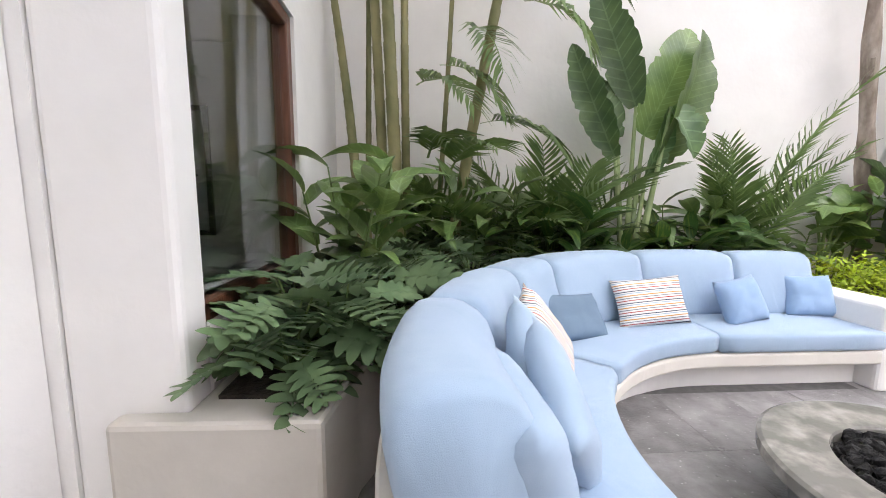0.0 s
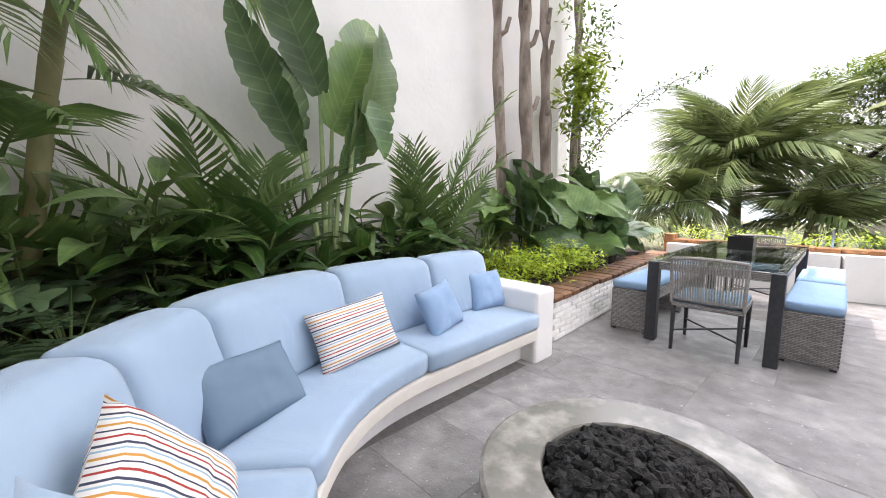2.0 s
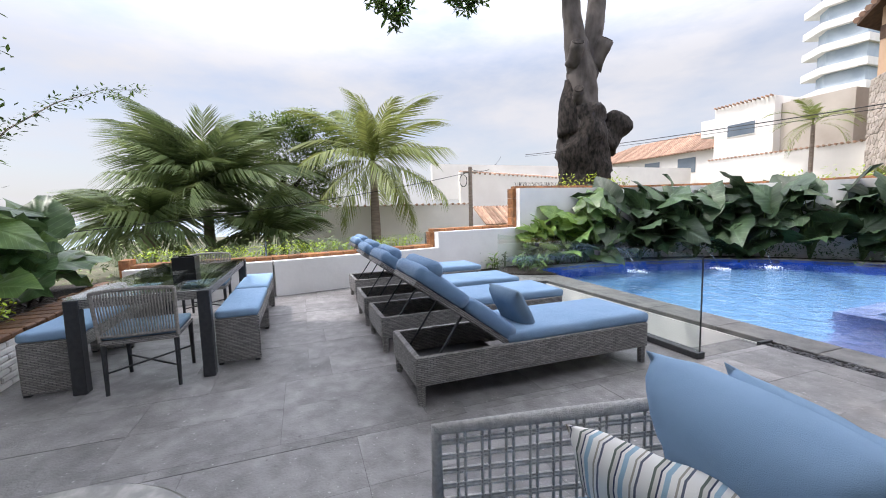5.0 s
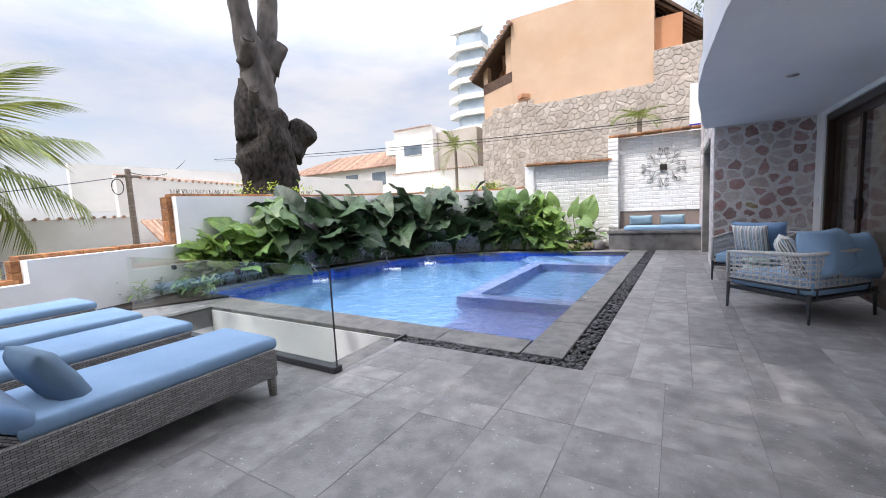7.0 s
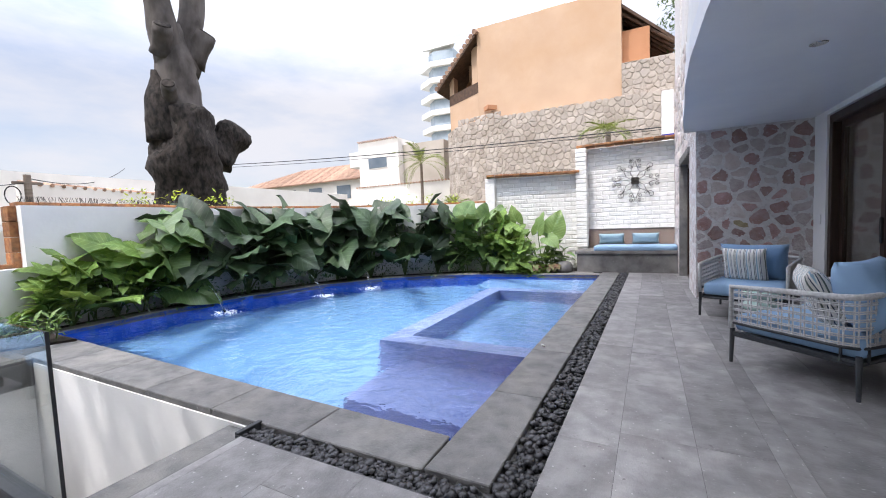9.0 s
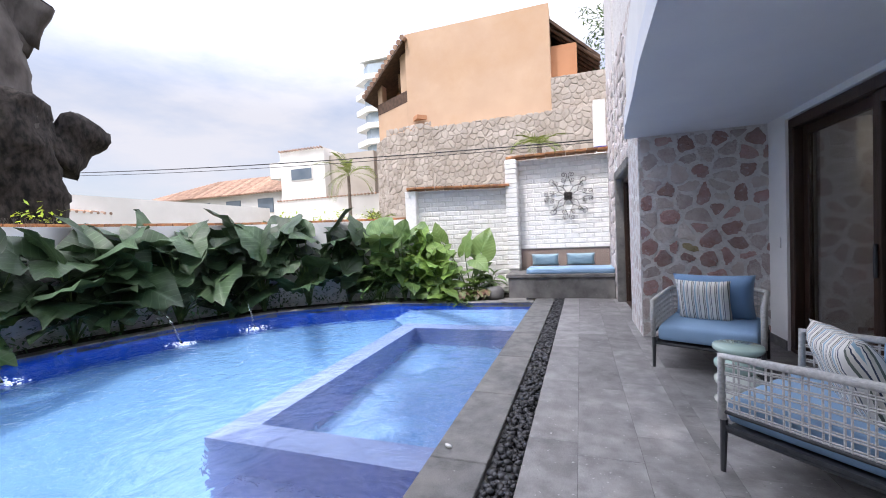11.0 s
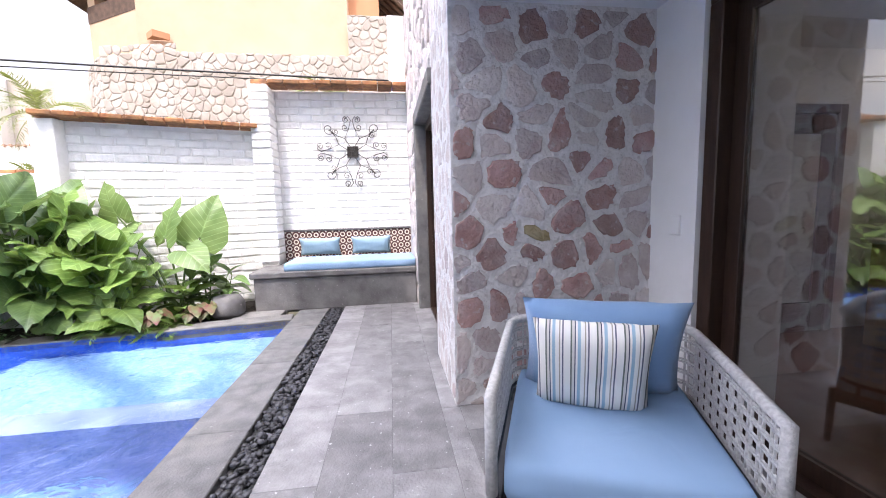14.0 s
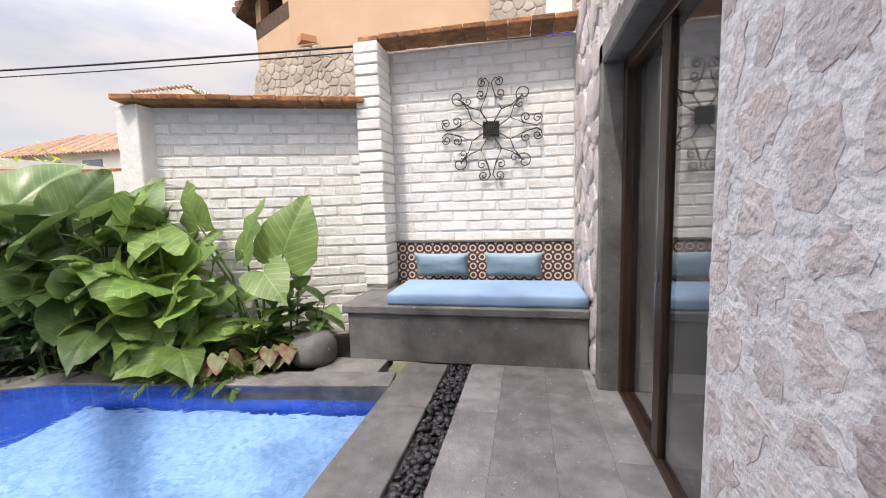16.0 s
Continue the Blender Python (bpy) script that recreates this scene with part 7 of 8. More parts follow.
# filling behind the bench
for i, (x, y, n, L) in enumerate(((0.65, 3.4, 4, 1.2), (0.88, 3.4, 6, 1.45), (1.15, 3.4, 7, 1.65), (1.42, 3.35, 5, 1.35))):
    palm_shrub(x, y, 0.55, n, L, 40 + i, LEAF_MID, "feathery palm shoots behind the bench", (62, 88), 0.36, 26, 1.0)
for i, (x, y, s, h, mt) in enumerate(((0.15, 3.30, 3, 0.85, LEAF_MID), (0.62, 3.05, 3, 0.62, LEAF_MID), (1.12, 2.98, 4, 0.62, LEAF_VAR), (0.35, 3.0, 3, 0.75, LEAF_MID), (0.75, 3.1, 3, 0.9, LEAF_MID), (-0.05, 3.05, 2, 0.8, LEAF_MID), (1.62, 3.2, 3, 0.75, LEAF_DARK), (1.75, 3.02, 3, 0.42, LEAF_VAR), (2.45, 3.2, 4, 0.80, LEAF_MID), (2.62, 3.05, 3, 0.5, LEAF_VAR), (2.95, 3.15, 4, 0.62, LEAF_MID), (3.25, 3.35, 3, 0.55, LEAF_DARK), (2.2, 3.05, 3, 0.40, LEAF_VAR), (3.1, 3.0, 3, 0.40, LEAF_DARK), (0.9, 2.98, 2, 0.45, LEAF_VAR), (1.45, 3.0, 2, 0.4, LEAF_DARK), (1.3, 3.05, 3, 0.72, LEAF_VAR), (2.35, 3.02, 2, 0.5, LEAF_VAR))):
    ginger(x, y, 0.55, s, h, 60 + i, mt, 0.44, 0.135, "variegated ginger with yellow-edged leaves" if mt is LEAF_VAR else "leafy ginger with long dark green leaves")
# bird of paradise
bird = thing("bird_of_paradise", pose(2.0, 3.2, 0.55), "giant bird of paradise with tall paddle-shaped leaves", "plant")
for i, (p, q, nrm, W, fold) in enumerate((((-0.18, 0.0, 1.03), (-0.70, -0.05, 2.02), (-0.7, -1, 0.0), 0.30, 0.8), ((0.0, 0.02, 1.48), (-0.47, 0.0, 2.6), (-0.6, -1, 0.1), 0.36, 0.6), ((0.08, 0.0, 1.22), (0.66, 0.02, 2.32), (0.0, -1, 0.1), 0.54, 0.25), ((0.20, -0.08, 1.00), (0.78, -0.14, 2.18), (0.6, -1, 0.2), 0.50, 0.4), ((0.26, -0.10, 1.46), (0.50, -0.26, 1.04), (0.3, -1, 0.3), 0.34, 0.5), ((-0.14, 0.05, 1.20), (-0.40, 0.0, 1.86), (0.4, -1, 0.0), 0.20, 0.9), ((0.10, -0.05, 0.85), (0.30, -0.2, 1.45), (0.3, -1, 0.2), 0.22, 0.5))):
    L = (Vector(q) - Vector(p)).length
    v, f = blade(L, W, 30, 0.45, fold, lambda t: math.sin(math.pi * min(1, 0.06 + 0.94 * t)) ** 0.6 * (1 - 0.22 * (math.sin(t * 17 + 2.3 * i) > 0.93) - 0.07 * (math.sin(t * 61 + i) > 0.8)), 0.05, i)
    p, q = (p[0], p[1], p[2] + 0.07), (q[0], q[1], q[2] + 0.07)
    part("petiole", tubem([(p[0] * 0.15, p[1], 0), (p[0] * 0.55, p[1], p[2] * 0.5), p], [0.030, 0.024, 0.014], 8), PALESTEM, bird, "pale green stalk")
    part("leaf", mesh_py(v, f, LEAF_MID if i in (2, 3) else LEAF_DARK, True, "leaf"), None, bird, m=lay(p, q, nrm))
palm_shrub(3.30, 3.40, 0.5, 9, 1.75, 71, LEAF_MID, "young feather palm with upright fronds by the wall", (58, 87), 0.32, 28, 0.55, face=195)
# broad-leaved group at the far end of the bed
for i, (x, y, n, h, s) in enumerate(((4.15, 3.35, 6, 0.75, 0.48), (4.75, 3.15, 8, 0.85, 0.55), (5.25, 3.35, 7, 1.0, 0.6), (5.70, 2.95, 9, 0.8, 0.6), (6.15, 3.30, 8, 1.0, 0.6), (6.60, 2.95, 9, 0.85, 0.62), (7.05, 3.2, 7, 0.8, 0.55), (6.3, 2.8, 6, 0.55, 0.5))):
    ear_plant(x, y, 0.43, n, h, 80 + i, LEAF_DARK if i % 3 else LEAF_MID, s, "broad-leaved plant with drooping heart-shaped leaves", 180)
for i, (x, y, s, h) in enumerate(((4.4, 3.4, 3, 0.9), (3.75, 3.3, 3, 0.5), (5.0, 3.4, 3, 1.0), (6.9, 3.4, 3, 0.9))):
    ginger(x, y, 0.43, s, h, 90 + i, LEAF_MID if i % 2 else LEAF_LIGHT, 0.36, 0.10, "leafy green shrub shoots in the bed")


def slim_tree(x, y, z, h, r, lean, seed, label):
    rng = random.Random(seed)
    tr = thing("slim_tree", pose(x, y, z), label, "tree", "slim trunks by the wall")
    bm = bmesh.new()
    pts = []
    for j in range(15):
        t = j / 14
        pts.append(Vector((lean * t + 0.07 * math.sin(t * 7 + seed), 0.04 * math.sin(t * 5 + seed), h * t)))
    tube(bm, pts, [r * (1.3 - 0.5 * j / 14) * (1 + 0.18 * math.sin(j * 2.3 + seed)) for j in range(15)], 10)
    part("trunk", bm, BARK_PALE, tr, smooth=True)
    for j in (5, 7, 8):
        a = rng.uniform(-60, 60)
        d = Vector((math.sin(radians(a)) * 0.16, -0.10, 0.10))
        part("stub", tubem([pts[j], pts[j] + d * 0.7, pts[j] + d + Vector((0, 0, 0.12))], [r * 0.55, r * 0.45, r * 0.4], 8), BARK_PALE, tr)
    return tr


slim_tree(4.66, 3.42, 0.42, 5.6, 0.060, -0.34, 1, "slim knotty bare trunk against the white wall")
slim_tree(5.34, 3.42, 0.42, 5.6, 0.075, -0.66, 2, "slim knotty bare trunk against the white wall")
slim_tree(5.80, 3.44, 0.42, 5.6, 0.070, -0.62, 3, "slim knotty bare trunk against the white wall")
slim_tree(6.35, 3.40, 0.42, 5.6, 0.050, -0.02, 4, "slim leafy trunk at the wall's end")
slim_tree(6.55, 3.46, 0.42, 5.6, 0.045, 0.10, 5, "slim leafy trunk at the wall's end")


def small_leaves(name, label, category, points, leaf, material, seed, parent=None, spread=0.25, kind="stuff", flat=0.7):
    """A loose cloud of small pointed leaves round points: ((x, y, z), count)."""
    rng = random.Random(seed)
    v, f = [], []
    for (cx, cy, cz), count, rad in points:
        for _ in range(count):
            d = Vector((rng.gauss(0, 1), rng.gauss(0, 1), rng.gauss(0, flat)))
            d = d.normalized() * rad * rng.random() ** 0.45
            p = Vector((cx, cy, cz)) + d
            a = Vector((rng.uniform(-1, 1), rng.uniform(-1, 1), rng.uniform(-0.6, 0.5))).normalized()
            b = a.cross(Vector((rng.uniform(-0.4, 0.4), rng.uniform(-0.4, 0.4), 1))).normalized()
            ln, w = leaf * rng.uniform(0.8, 1.5), leaf * 0.20
            n0 = len(v)
            v += [tuple(p), tuple(p + a * ln * 0.5 + b * w), tuple(p + a * ln), tuple(p + a * ln * 0.5 - b * w)]
            f.append((n0, n0 + 1, n0 + 2, n0 + 3))
    me = mesh_py(v, f, material, False, "leaves")
    if parent is None:
        return solid(name, me, material, label, category, kind)
    ob = part(name, me, material, parent, label)
    ob["kind"] = "stuff"
    return ob


# lime hedge
rng = random.Random(44)
pts = [((x, y, 0.60 + 0.07 * math.sin(x * 7)), 75, 0.20) for x in np.arange(3.50, 5.25, 0.15) for y in (2.42, 2.58, 2.75, 2.92)]
small_leaves("lime_hedge", "low hedge of bright lime green leaves", "hedge", pts, 0.06, LEAF_LIME, 45, kind="stuff")
pts = [((6.25 + rng.uniform(-0.25, 0.25), 3.25 + rng.uniform(-0.2, 0.15), z), 70, 0.26) for z in np.arange(1.8, 5.0, 0.28)]
small_leaves("bamboo_foliage", "fresh yellow-green leaves on the slim trunks", "foliage", pts, 0.09, LEAF_LIGHT, 46)
pts = [((6.75 + rng.uniform(-0.3, 0.3), 3.3 + rng.uniform(-0.2, 0.15), z), 40, 0.30) for z in np.arange(1.5, 5.2, 0.3)]
small_leaves("bamboo_foliage", "thin dark green leaves at the wall's end", "foliage", pts, 0.10, LEAF_TREE, 47)
pts = [((5.95 + rng.uniform(-0.22, 0.22), 3.15 + rng.uniform(-0.2, 0.1), z), 90, 0.20) for z in np.arange(2.35, 3.3, 0.11)]
small_leaves("bamboo_foliage", "bright yellow-green leaf tuft on the slim trunks", "foliage", pts, 0.13, LEAF_TUFT, 49)
branch = thing("arching_branch", pose(6.6, 3.3, 1.9), "long arching branch with feathery small leaves", "branch")
bpts = [Vector((0, 0, 0)), Vector((0.4, -0.2, 0.55)), Vector((0.85, -0.5, 1.0)), Vector((1.4, -0.85, 1.35)), Vector((2.0, -1.25, 1.55))]
part("twig", tubem(bpts, [0.012, 0.010, 0.008, 0.006, 0.003], 6), BARK_PALE, branch)
lp = []
for a, b in zip(bpts, bpts[1:]):
    for k in range(7):
        lp.append((tuple(a.lerp(b, k / 7)), 12, 0.13))
small_leaves("leaf_spray", "feathery green leaflets", "foliage", lp, 0.075, LEAF_TREE, 48, branch)
# purple rosettes behind the timber cap
for i, (x, y) in enumerate(((5.15, 2.52), (5.4, 2.55), (5.65, 2.58), (5.9, 2.55), (6.2, 2.6))):
    br = thing("bromeliad", pose(x, y, 0.43), "dark purple-green spiky rosette plant", "plant", "dark rosettes in the bed")
    for j in range(16):
        part("leaf", leafmesh(("brom", j % 2), lambda: blade(0.24, 0.028, 5, 0.9, 0.3), LEAF_BROM), None, br, m=aim((0, 0, 0), j * 137.5, 20 + (j * 37) % 55))

# ---- planting behind the pool ----
EARS = [(8.35, -5.3, 5, 0.75, 0.6, LEAF_LIGHT), (8.45, -5.9, 6, 0.95, 0.65, LEAF_LIGHT), (8.35, -6.6, 8, 1.1, 0.78, LEAF_MID), (8.4, -7.3, 8, 1.25, 0.82, EAR_DARK), (8.15, -8.1, 8, 1.1, 0.8, EAR_DARK),
        (8.2, -8.8, 8, 1.3, 0.85, EAR_DARK), (7.75, -9.5, 8, 1.15, 0.8, EAR_DARK), (7.6, -10.2, 8, 1.35, 0.85, EAR_DARK), (6.95, -10.75, 8, 1.2, 0.8, EAR_DARK), (6.3, -11.35, 8, 1.35, 0.85, EAR_DARK),
        (5.6, -11.85, 7, 1.2, 0.75, EAR_DARK), (5.0, -12.15, 7, 1.2, 0.7, LEAF_MID), (4.4, -12.2, 8, 1.15, 0.62, LEAF_MID), (3.75, -12.25, 8, 1.05, 0.60, LEAF_LIGHT), (4.1, -12.0, 6, 0.7, 0.5, LEAF_MID), (3.4, -12.05, 5, 0.6, 0.45, LEAF_LIGHT), (7.2, -11.2, 6, 1.4, 0.75, EAR_DARK), (8.5, -9.6, 6, 1.3, 0.8, EAR_DARK)]
for i, (x, y, n, h, s, mt) in enumerate(EARS):
    ear_plant(x, y, -0.02, n + (5 if mt is EAR_DARK else 7), h * 1.10, 200 + i, mt, s * (1.10 if mt is EAR_DARK else 1.0), "elephant ear with big fresh green leaves" if mt is LEAF_LIGHT else "elephant ear with huge dark green leaves", 80 if x > 7 else 25)
for i, (x, y, s, h, mt) in enumerate(((8.3, -5.1, 4, 0.75, LEAF_LIGHT), (8.5, -5.6, 4, 0.85, LEAF_MID), (8.25, -6.2, 4, 0.7, LEAF_LIGHT), (4.15, -12.1, 6, 1.2, LEAF_LIGHT), (3.6, -12.2, 6, 1.1, LEAF_LIGHT), (4.75, -12.0, 5, 1.0, LEAF_MID), (3.9, -12.3, 6, 1.25, LEAF_MID), (2.75, -12.5, 3, 0.8, LEAF_MID), (2.62, -12.55, 3, 0.55, LEAF_MID), (2.95, -12.3, 3, 0.5, LEAF_LIGHT))):
    ginger(x, y, -0.02, s, h, 240 + i, mt, 0.36, 0.15, "fresh green broad-leaved shrub in the pool bed")
for i, (x, y) in enumerate(((3.25, -12.05), (2.92, -12.12), (3.5, -11.98))):
    palm_shrub(x, y, -0.02, 14, 0.42, 260 + i, LEAF_LIGHT, "light green fern at the pool edge", (20, 70), 0.09, 18, 1.2, "fern", None, 0.12)
for i, (x, y) in enumerate(((2.72, -12.22), (3.05, -12.02), (2.6, -12.3))):
    cal = thing("caladium", pose(x, y, -0.02), "small caladium with red-veined leaves", "plant", "caladiums at the pool edge")
    for j in range(7):
        p = Vector((0.1 * math.sin(j * 2.4), 0.1 * math.cos(j * 2.4), 0.16 + 0.03 * (j % 3)))
        part("leaf", leafmesh(("cal", j % 2), lambda: ear(0.2, 0.15, j % 2), LEAF_RED), None, cal, m=aim(p, -j * 137.5, -25))
        part("petiole", tubem([(0, 0, 0), p], 0.004, 5), STEM, cal)
for i, (x, y) in enumerate(((7.35, -4.75), (7.75, -4.55), (8.1, -4.7), (8.45, -4.5), (8.2, -4.1), (8.5, -3.8))):
    ginger(x, y, 0.0, 4, 0.32, 280 + i, LEAF_VAR if i % 2 else LEAF_LIGHT, 0.20, 0.05, "low variegated plant beside the stairwell")
solid("soil.002", prism([(7.1, -4.9), (8.75, -4.9), (8.6, -3.5), (7.9, -3.5)], -0.02, 0.03), SOIL, "small planting bed by the stairwell", "soil", "structure")
pts = [((9.0 - 0.0 * k, -6.6 - 0.8 * k, 1.95), 60, 0.3) for k in range(3)] + [((6.9 - 0.5 * k, -11.6 - 0.35 * k, 1.9), 60, 0.28) for k in range(4)]
small_leaves("wall_creeper", "lime green creeper on the pool wall", "creeper", pts, 0.10, LEAF_LIME, 290)
low = [((x, y, zz), 60, 0.34) for zz in (0.1, 0.38) for x, y in [(8.2 - 0.05 * k * k * 0.35, -5.2 - 0.62 * k) for k in range(10)] + [(6.6 - 0.55 * k, -11.1 - 0.2 * k) for k in range(7)]]
small_leaves("ground_cover", "dark small-leaved ground cover under the big leaves", "ground cover", low, 0.09, LEAF_DARK, 291)

fan = thing("elephant_ear", pose(2.98, -12.48, -0.02), "elephant ear with upright pale green fan leaves", "plant")
for i, (p, q, nrm, L, W) in enumerate((((-0.30, 0.02, 1.02), (-0.55, -0.05, 1.75), (-0.25, 1, 0.35), 0.70, 0.58), ((0.06, 0.08, 1.05), (0.00, 0.0, 1.7), (0.65, 1, 0.2), 0.62, 0.42), ((0.42, 0.12, 1.08), (0.95, 0.3, 0.85), (0.2, 0.7, 0.9), 0.60, 0.46), ((-0.22, 0.22, 0.86), (-0.62, 0.5, 0.66), (-0.2, 0.8, 0.8), 0.48, 0.40), ((0.25, 0.20, 0.70), (0.60, 0.55, 0.45), (0.2, 0.8, 0.8), 0.48, 0.38), ((0.62, -0.02, 1.30), (0.85, 0.05, 1.85), (0.3, 1, 0.2), 0.55, 0.40))):
    part("petiole", tubem([(0.05 * i - 0.1, 0, 0), (p[0] * 0.45, p[1] * 0.4, p[2] * 0.6), p], [0.018, 0.013, 0.008], 6), STEM, fan)
    part("leaf", mesh_py(*ear(L, W, i), LEAF_FAN, True, "leaf"), None, fan, m=lay(p, q, nrm))

# water jets and the foam where they fall
for i, (x, y, ex, ey) in enumerate(((7.85, -6.9, 6.9, -6.75), (7.35, -8.7, 6.35, -8.45), (6.75, -9.95, 5.95, -9.45))):
    jet = thing("water_jet", pose(x, y, 0), "thin arched jet of water falling into the pool", "water jet", "pool water jets")
    d = Vector((ex - x, ey - y, 0))
    pp = [d * t + Vector((0, 0, 0.30 + 0.62 * t - 0.97 * t * t)) for t in [k / 14 for k in range(15)]]
    part("stream", tubem(pp, [0.008 + 0.009 * k / 14 for k in range(15)], 6), WATER, jet, "glassy stream", smooth=True)
    part("spout", tubem([(0.10 * -d.x, 0.10 * -d.y, 0.24), (0, 0, 0.30)], 0.014, 8), DARKMETAL, jet)
    rr = random.Random(i)
    part("foam", mesh_py(*rubble(70, lambda r: (d.x + r.gauss(0, 0.10), d.y + r.gauss(0, 0.10), -0.05 + abs(r.gauss(0, 0.02))), 0.014, 60 + i, 0.6, 1), SPRAY, True), SPRAY, jet, "white foam")

# ---- big old tree behind the wall ----
tree = thing("old_tree", pose(11.2, -8.92, -0.6), "massive old tree with dark furrowed bark and pruned stumps", "tree")


def rough_limb(points, radii, seed, n=20, amp=0.16):
    bm = tubem(points, radii, n)
    for v in bm.verts:
        q = v.co
        fine = Vector((noise.noise(q * 9), noise.noise(q * 9 + Vector((5, 0, 0))), noise.noise(q * 8))) * amp * 0.30
        v.co += fine + Vector((noise.noise(q * 1.3 + Vector((seed, 0, 0))), noise.noise(q * 1.3 + Vector((0, seed, 0))), 0)) * amp + Vector((noise.noise(q * 4), noise.noise(q * 4 + Vector((9, 0, 0))), 0)) * amp * 0.4
    return bm


def pathy(a, b, k, bow=(0, 0, 0)):
    a, b, bow = Vector(a), Vector(b), Vector(bow)
    return [a.lerp(b, i / k) + bow * math.sin(math.pi * i / k) for i in range(k + 1)]


part("trunk", rough_limb(pathy((0, 0, 0), (0.05, 0.05, 5.1), 40), [(0.84, 0.82, 0.79, 0.77, 0.78, 0.80, 0.80, 0.72, 0.54)[min(8, i // 5)] - 0.02 * (i % 5) * (i > 34) for i in range(41)], 1, 36, 0.20), BARK, tree, "furrowed trunk", smooth=True)
part("bark_shoulder", rough_limb(pathy((0.0, 0.52, 4.2), (0.05, 0.60, 5.9), 10), [0.42, 0.42, 0.40, 0.38, 0.35, 0.31, 0.27, 0.22, 0.17, 0.11, 0.05], 7, 16, 0.10), BARK, tree, "dark bark climbing the limb", smooth=True)
part("limb", rough_limb(pathy((0.0, 0.10, 4.3), (0.05, 0.16, 7.2), 16), [0.62, 0.58, 0.55, 0.52, 0.49, 0.47, 0.46, 0.45, 0.45, 0.45, 0.44, 0.43, 0.41, 0.37, 0.32, 0.26, 0.18], 2, 22, 0.10), BARK_GREY, tree, "smoother grey limb", smooth=True)
part("limb", rough_limb(pathy((0.0, 0.22, 6.0), (0.1, 0.52, 8.9), 12, (0, 0.06, 0)), [0.34 - 0.006 * i for i in range(13)], 3, 18, 0.06), BARK_GREY, tree, smooth=True)
part("limb", rough_limb(pathy((0.0, -0.02, 6.0), (0.2, -0.62, 9.0), 12, (0, -0.08, 0)), [0.34 - 0.006 * i for i in range(13)], 6, 18, 0.06), BARK_GREY, tree, smooth=True)
part("stump", rough_limb(pathy((0, -0.55, 3.9), (-0.25, -1.30, 4.80), 8, (0, 0, 0.05)), [0.56, 0.52, 0.46, 0.42, 0.41, 0.43, 0.45, 0.41, 0.27], 4, 20, 0.14), BARK, tree, "pruned knobbly stump", smooth=True)
for pa, pb, ra in (((0.0, 0.45, 6.35), (-0.42, 0.62, 6.85), 0.22), ((0.0, -0.25, 6.3), (-0.40, -0.46, 7.05), 0.26), ((-0.2, 0.45, 5.2), (-0.55, 0.68, 5.45), 0.17)):
    part("stump", tubem(pathy(pa, pb, 4), [ra * 1.25, ra * 1.02, ra * 0.92, ra * 0.98, ra * 0.9], 14), BARK_GREY, tree, smooth=True)
    d_ = (Vector(pb) - Vector(pa)).normalized()
    part("cut_end", tubem([Vector(pb) - d_ * 0.02, Vector(pb) + d_ * 0.03], [ra * 0.86, ra * 0.74], 14), BARK, tree, "dark weathered cut")
# boughs out of view, added to carry the shading crown
part("bough", tubem(pathy((0.1, 0.5, 8.7), (-4.8, 5.5, 10.6), 12, (0, 0, 1.2)), [0.34 - 0.02 * i for i in range(13)], 10), BARK, tree, smooth=True)
part("bough", tubem(pathy((0.2, -0.6, 8.8), (-7.2, 3.5, 10.2), 12, (0, 0, 1.6)), [0.34 - 0.02 * i for i in range(13)], 10), BARK, tree, smooth=True)
part("bough", tubem(pathy((0.1, 0.5, 8.7), (-3.8, 11.5, 10.4), 12, (0, 0, 1.2)), [0.34 - 0.02 * i for i in range(13)], 10), BARK, tree, smooth=True)
rng = random.Random(77)
# unseen leaf clusters, placed to keep sun off the walk and loungers
crown = []
for cx, cy, rx, ry, k in ((2.2, -2.0, 2.5, 5.2, 240), (6.6, 2.2, 2.6, 2.0, 44)):
    for _ in range(k):
        a, r = rng.uniform(0, 6.283), math.sqrt(rng.random())
        crown.append(((cx + rx * r * math.cos(a) - 11.2, cy + ry * r * math.sin(a) + 8.92, 10.2 + rng.uniform(-0.6, 1.4)), 55, 0.75))
small_leaves("crown", "wide crown of many small leaves, added out of view for shade", "foliage", crown, 0.22, LEAF_TREE, 78, tree)
sprig = [((8.0 - 11.2 + dx, -1.95 + 8.92 + dy, 5.6 + dz), 60, 0.22) for dx, dy, dz in ((0, 0, 0), (0.1, 0.22, 0.15), (0, -0.25, 0.2), (0.1, 0.1, 0.4), (0, -0.1, -0.15))]
sprig += [((8.0 - 11.2 + dx, -3.4 + 8.92 + dy, 5.9 + dz), 60, 0.20) for dx, dy, dz in ((0, 0, 0), (0.1, 0.2, 0.15), (0, -0.25, 0.1), (0.1, -0.05, 0.4))]
small_leaves("hanging_spray", "leaf sprays hanging from a bough", "foliage", sprig, 0.16, LEAF_TREE, 79, tree)
part("twig", tubem(pathy((8.0 - 11.2, -1.9 + 8.92, 5.7), (-2.6, 5.2, 10.8), 6, (0.3, 0, 0)), [0.012, 0.016, 0.02, 0.026, 0.03, 0.036, 0.04], 6), BARK, tree)
part("twig", tubem(pathy((8.0 - 11.2, -3.4 + 8.92, 6.0), (-2.0, 4.0, 10.5), 6, (0.3, 0, 0)), [0.012, 0.016, 0.02, 0.026, 0.03, 0.036, 0.04], 6), BARK, tree)


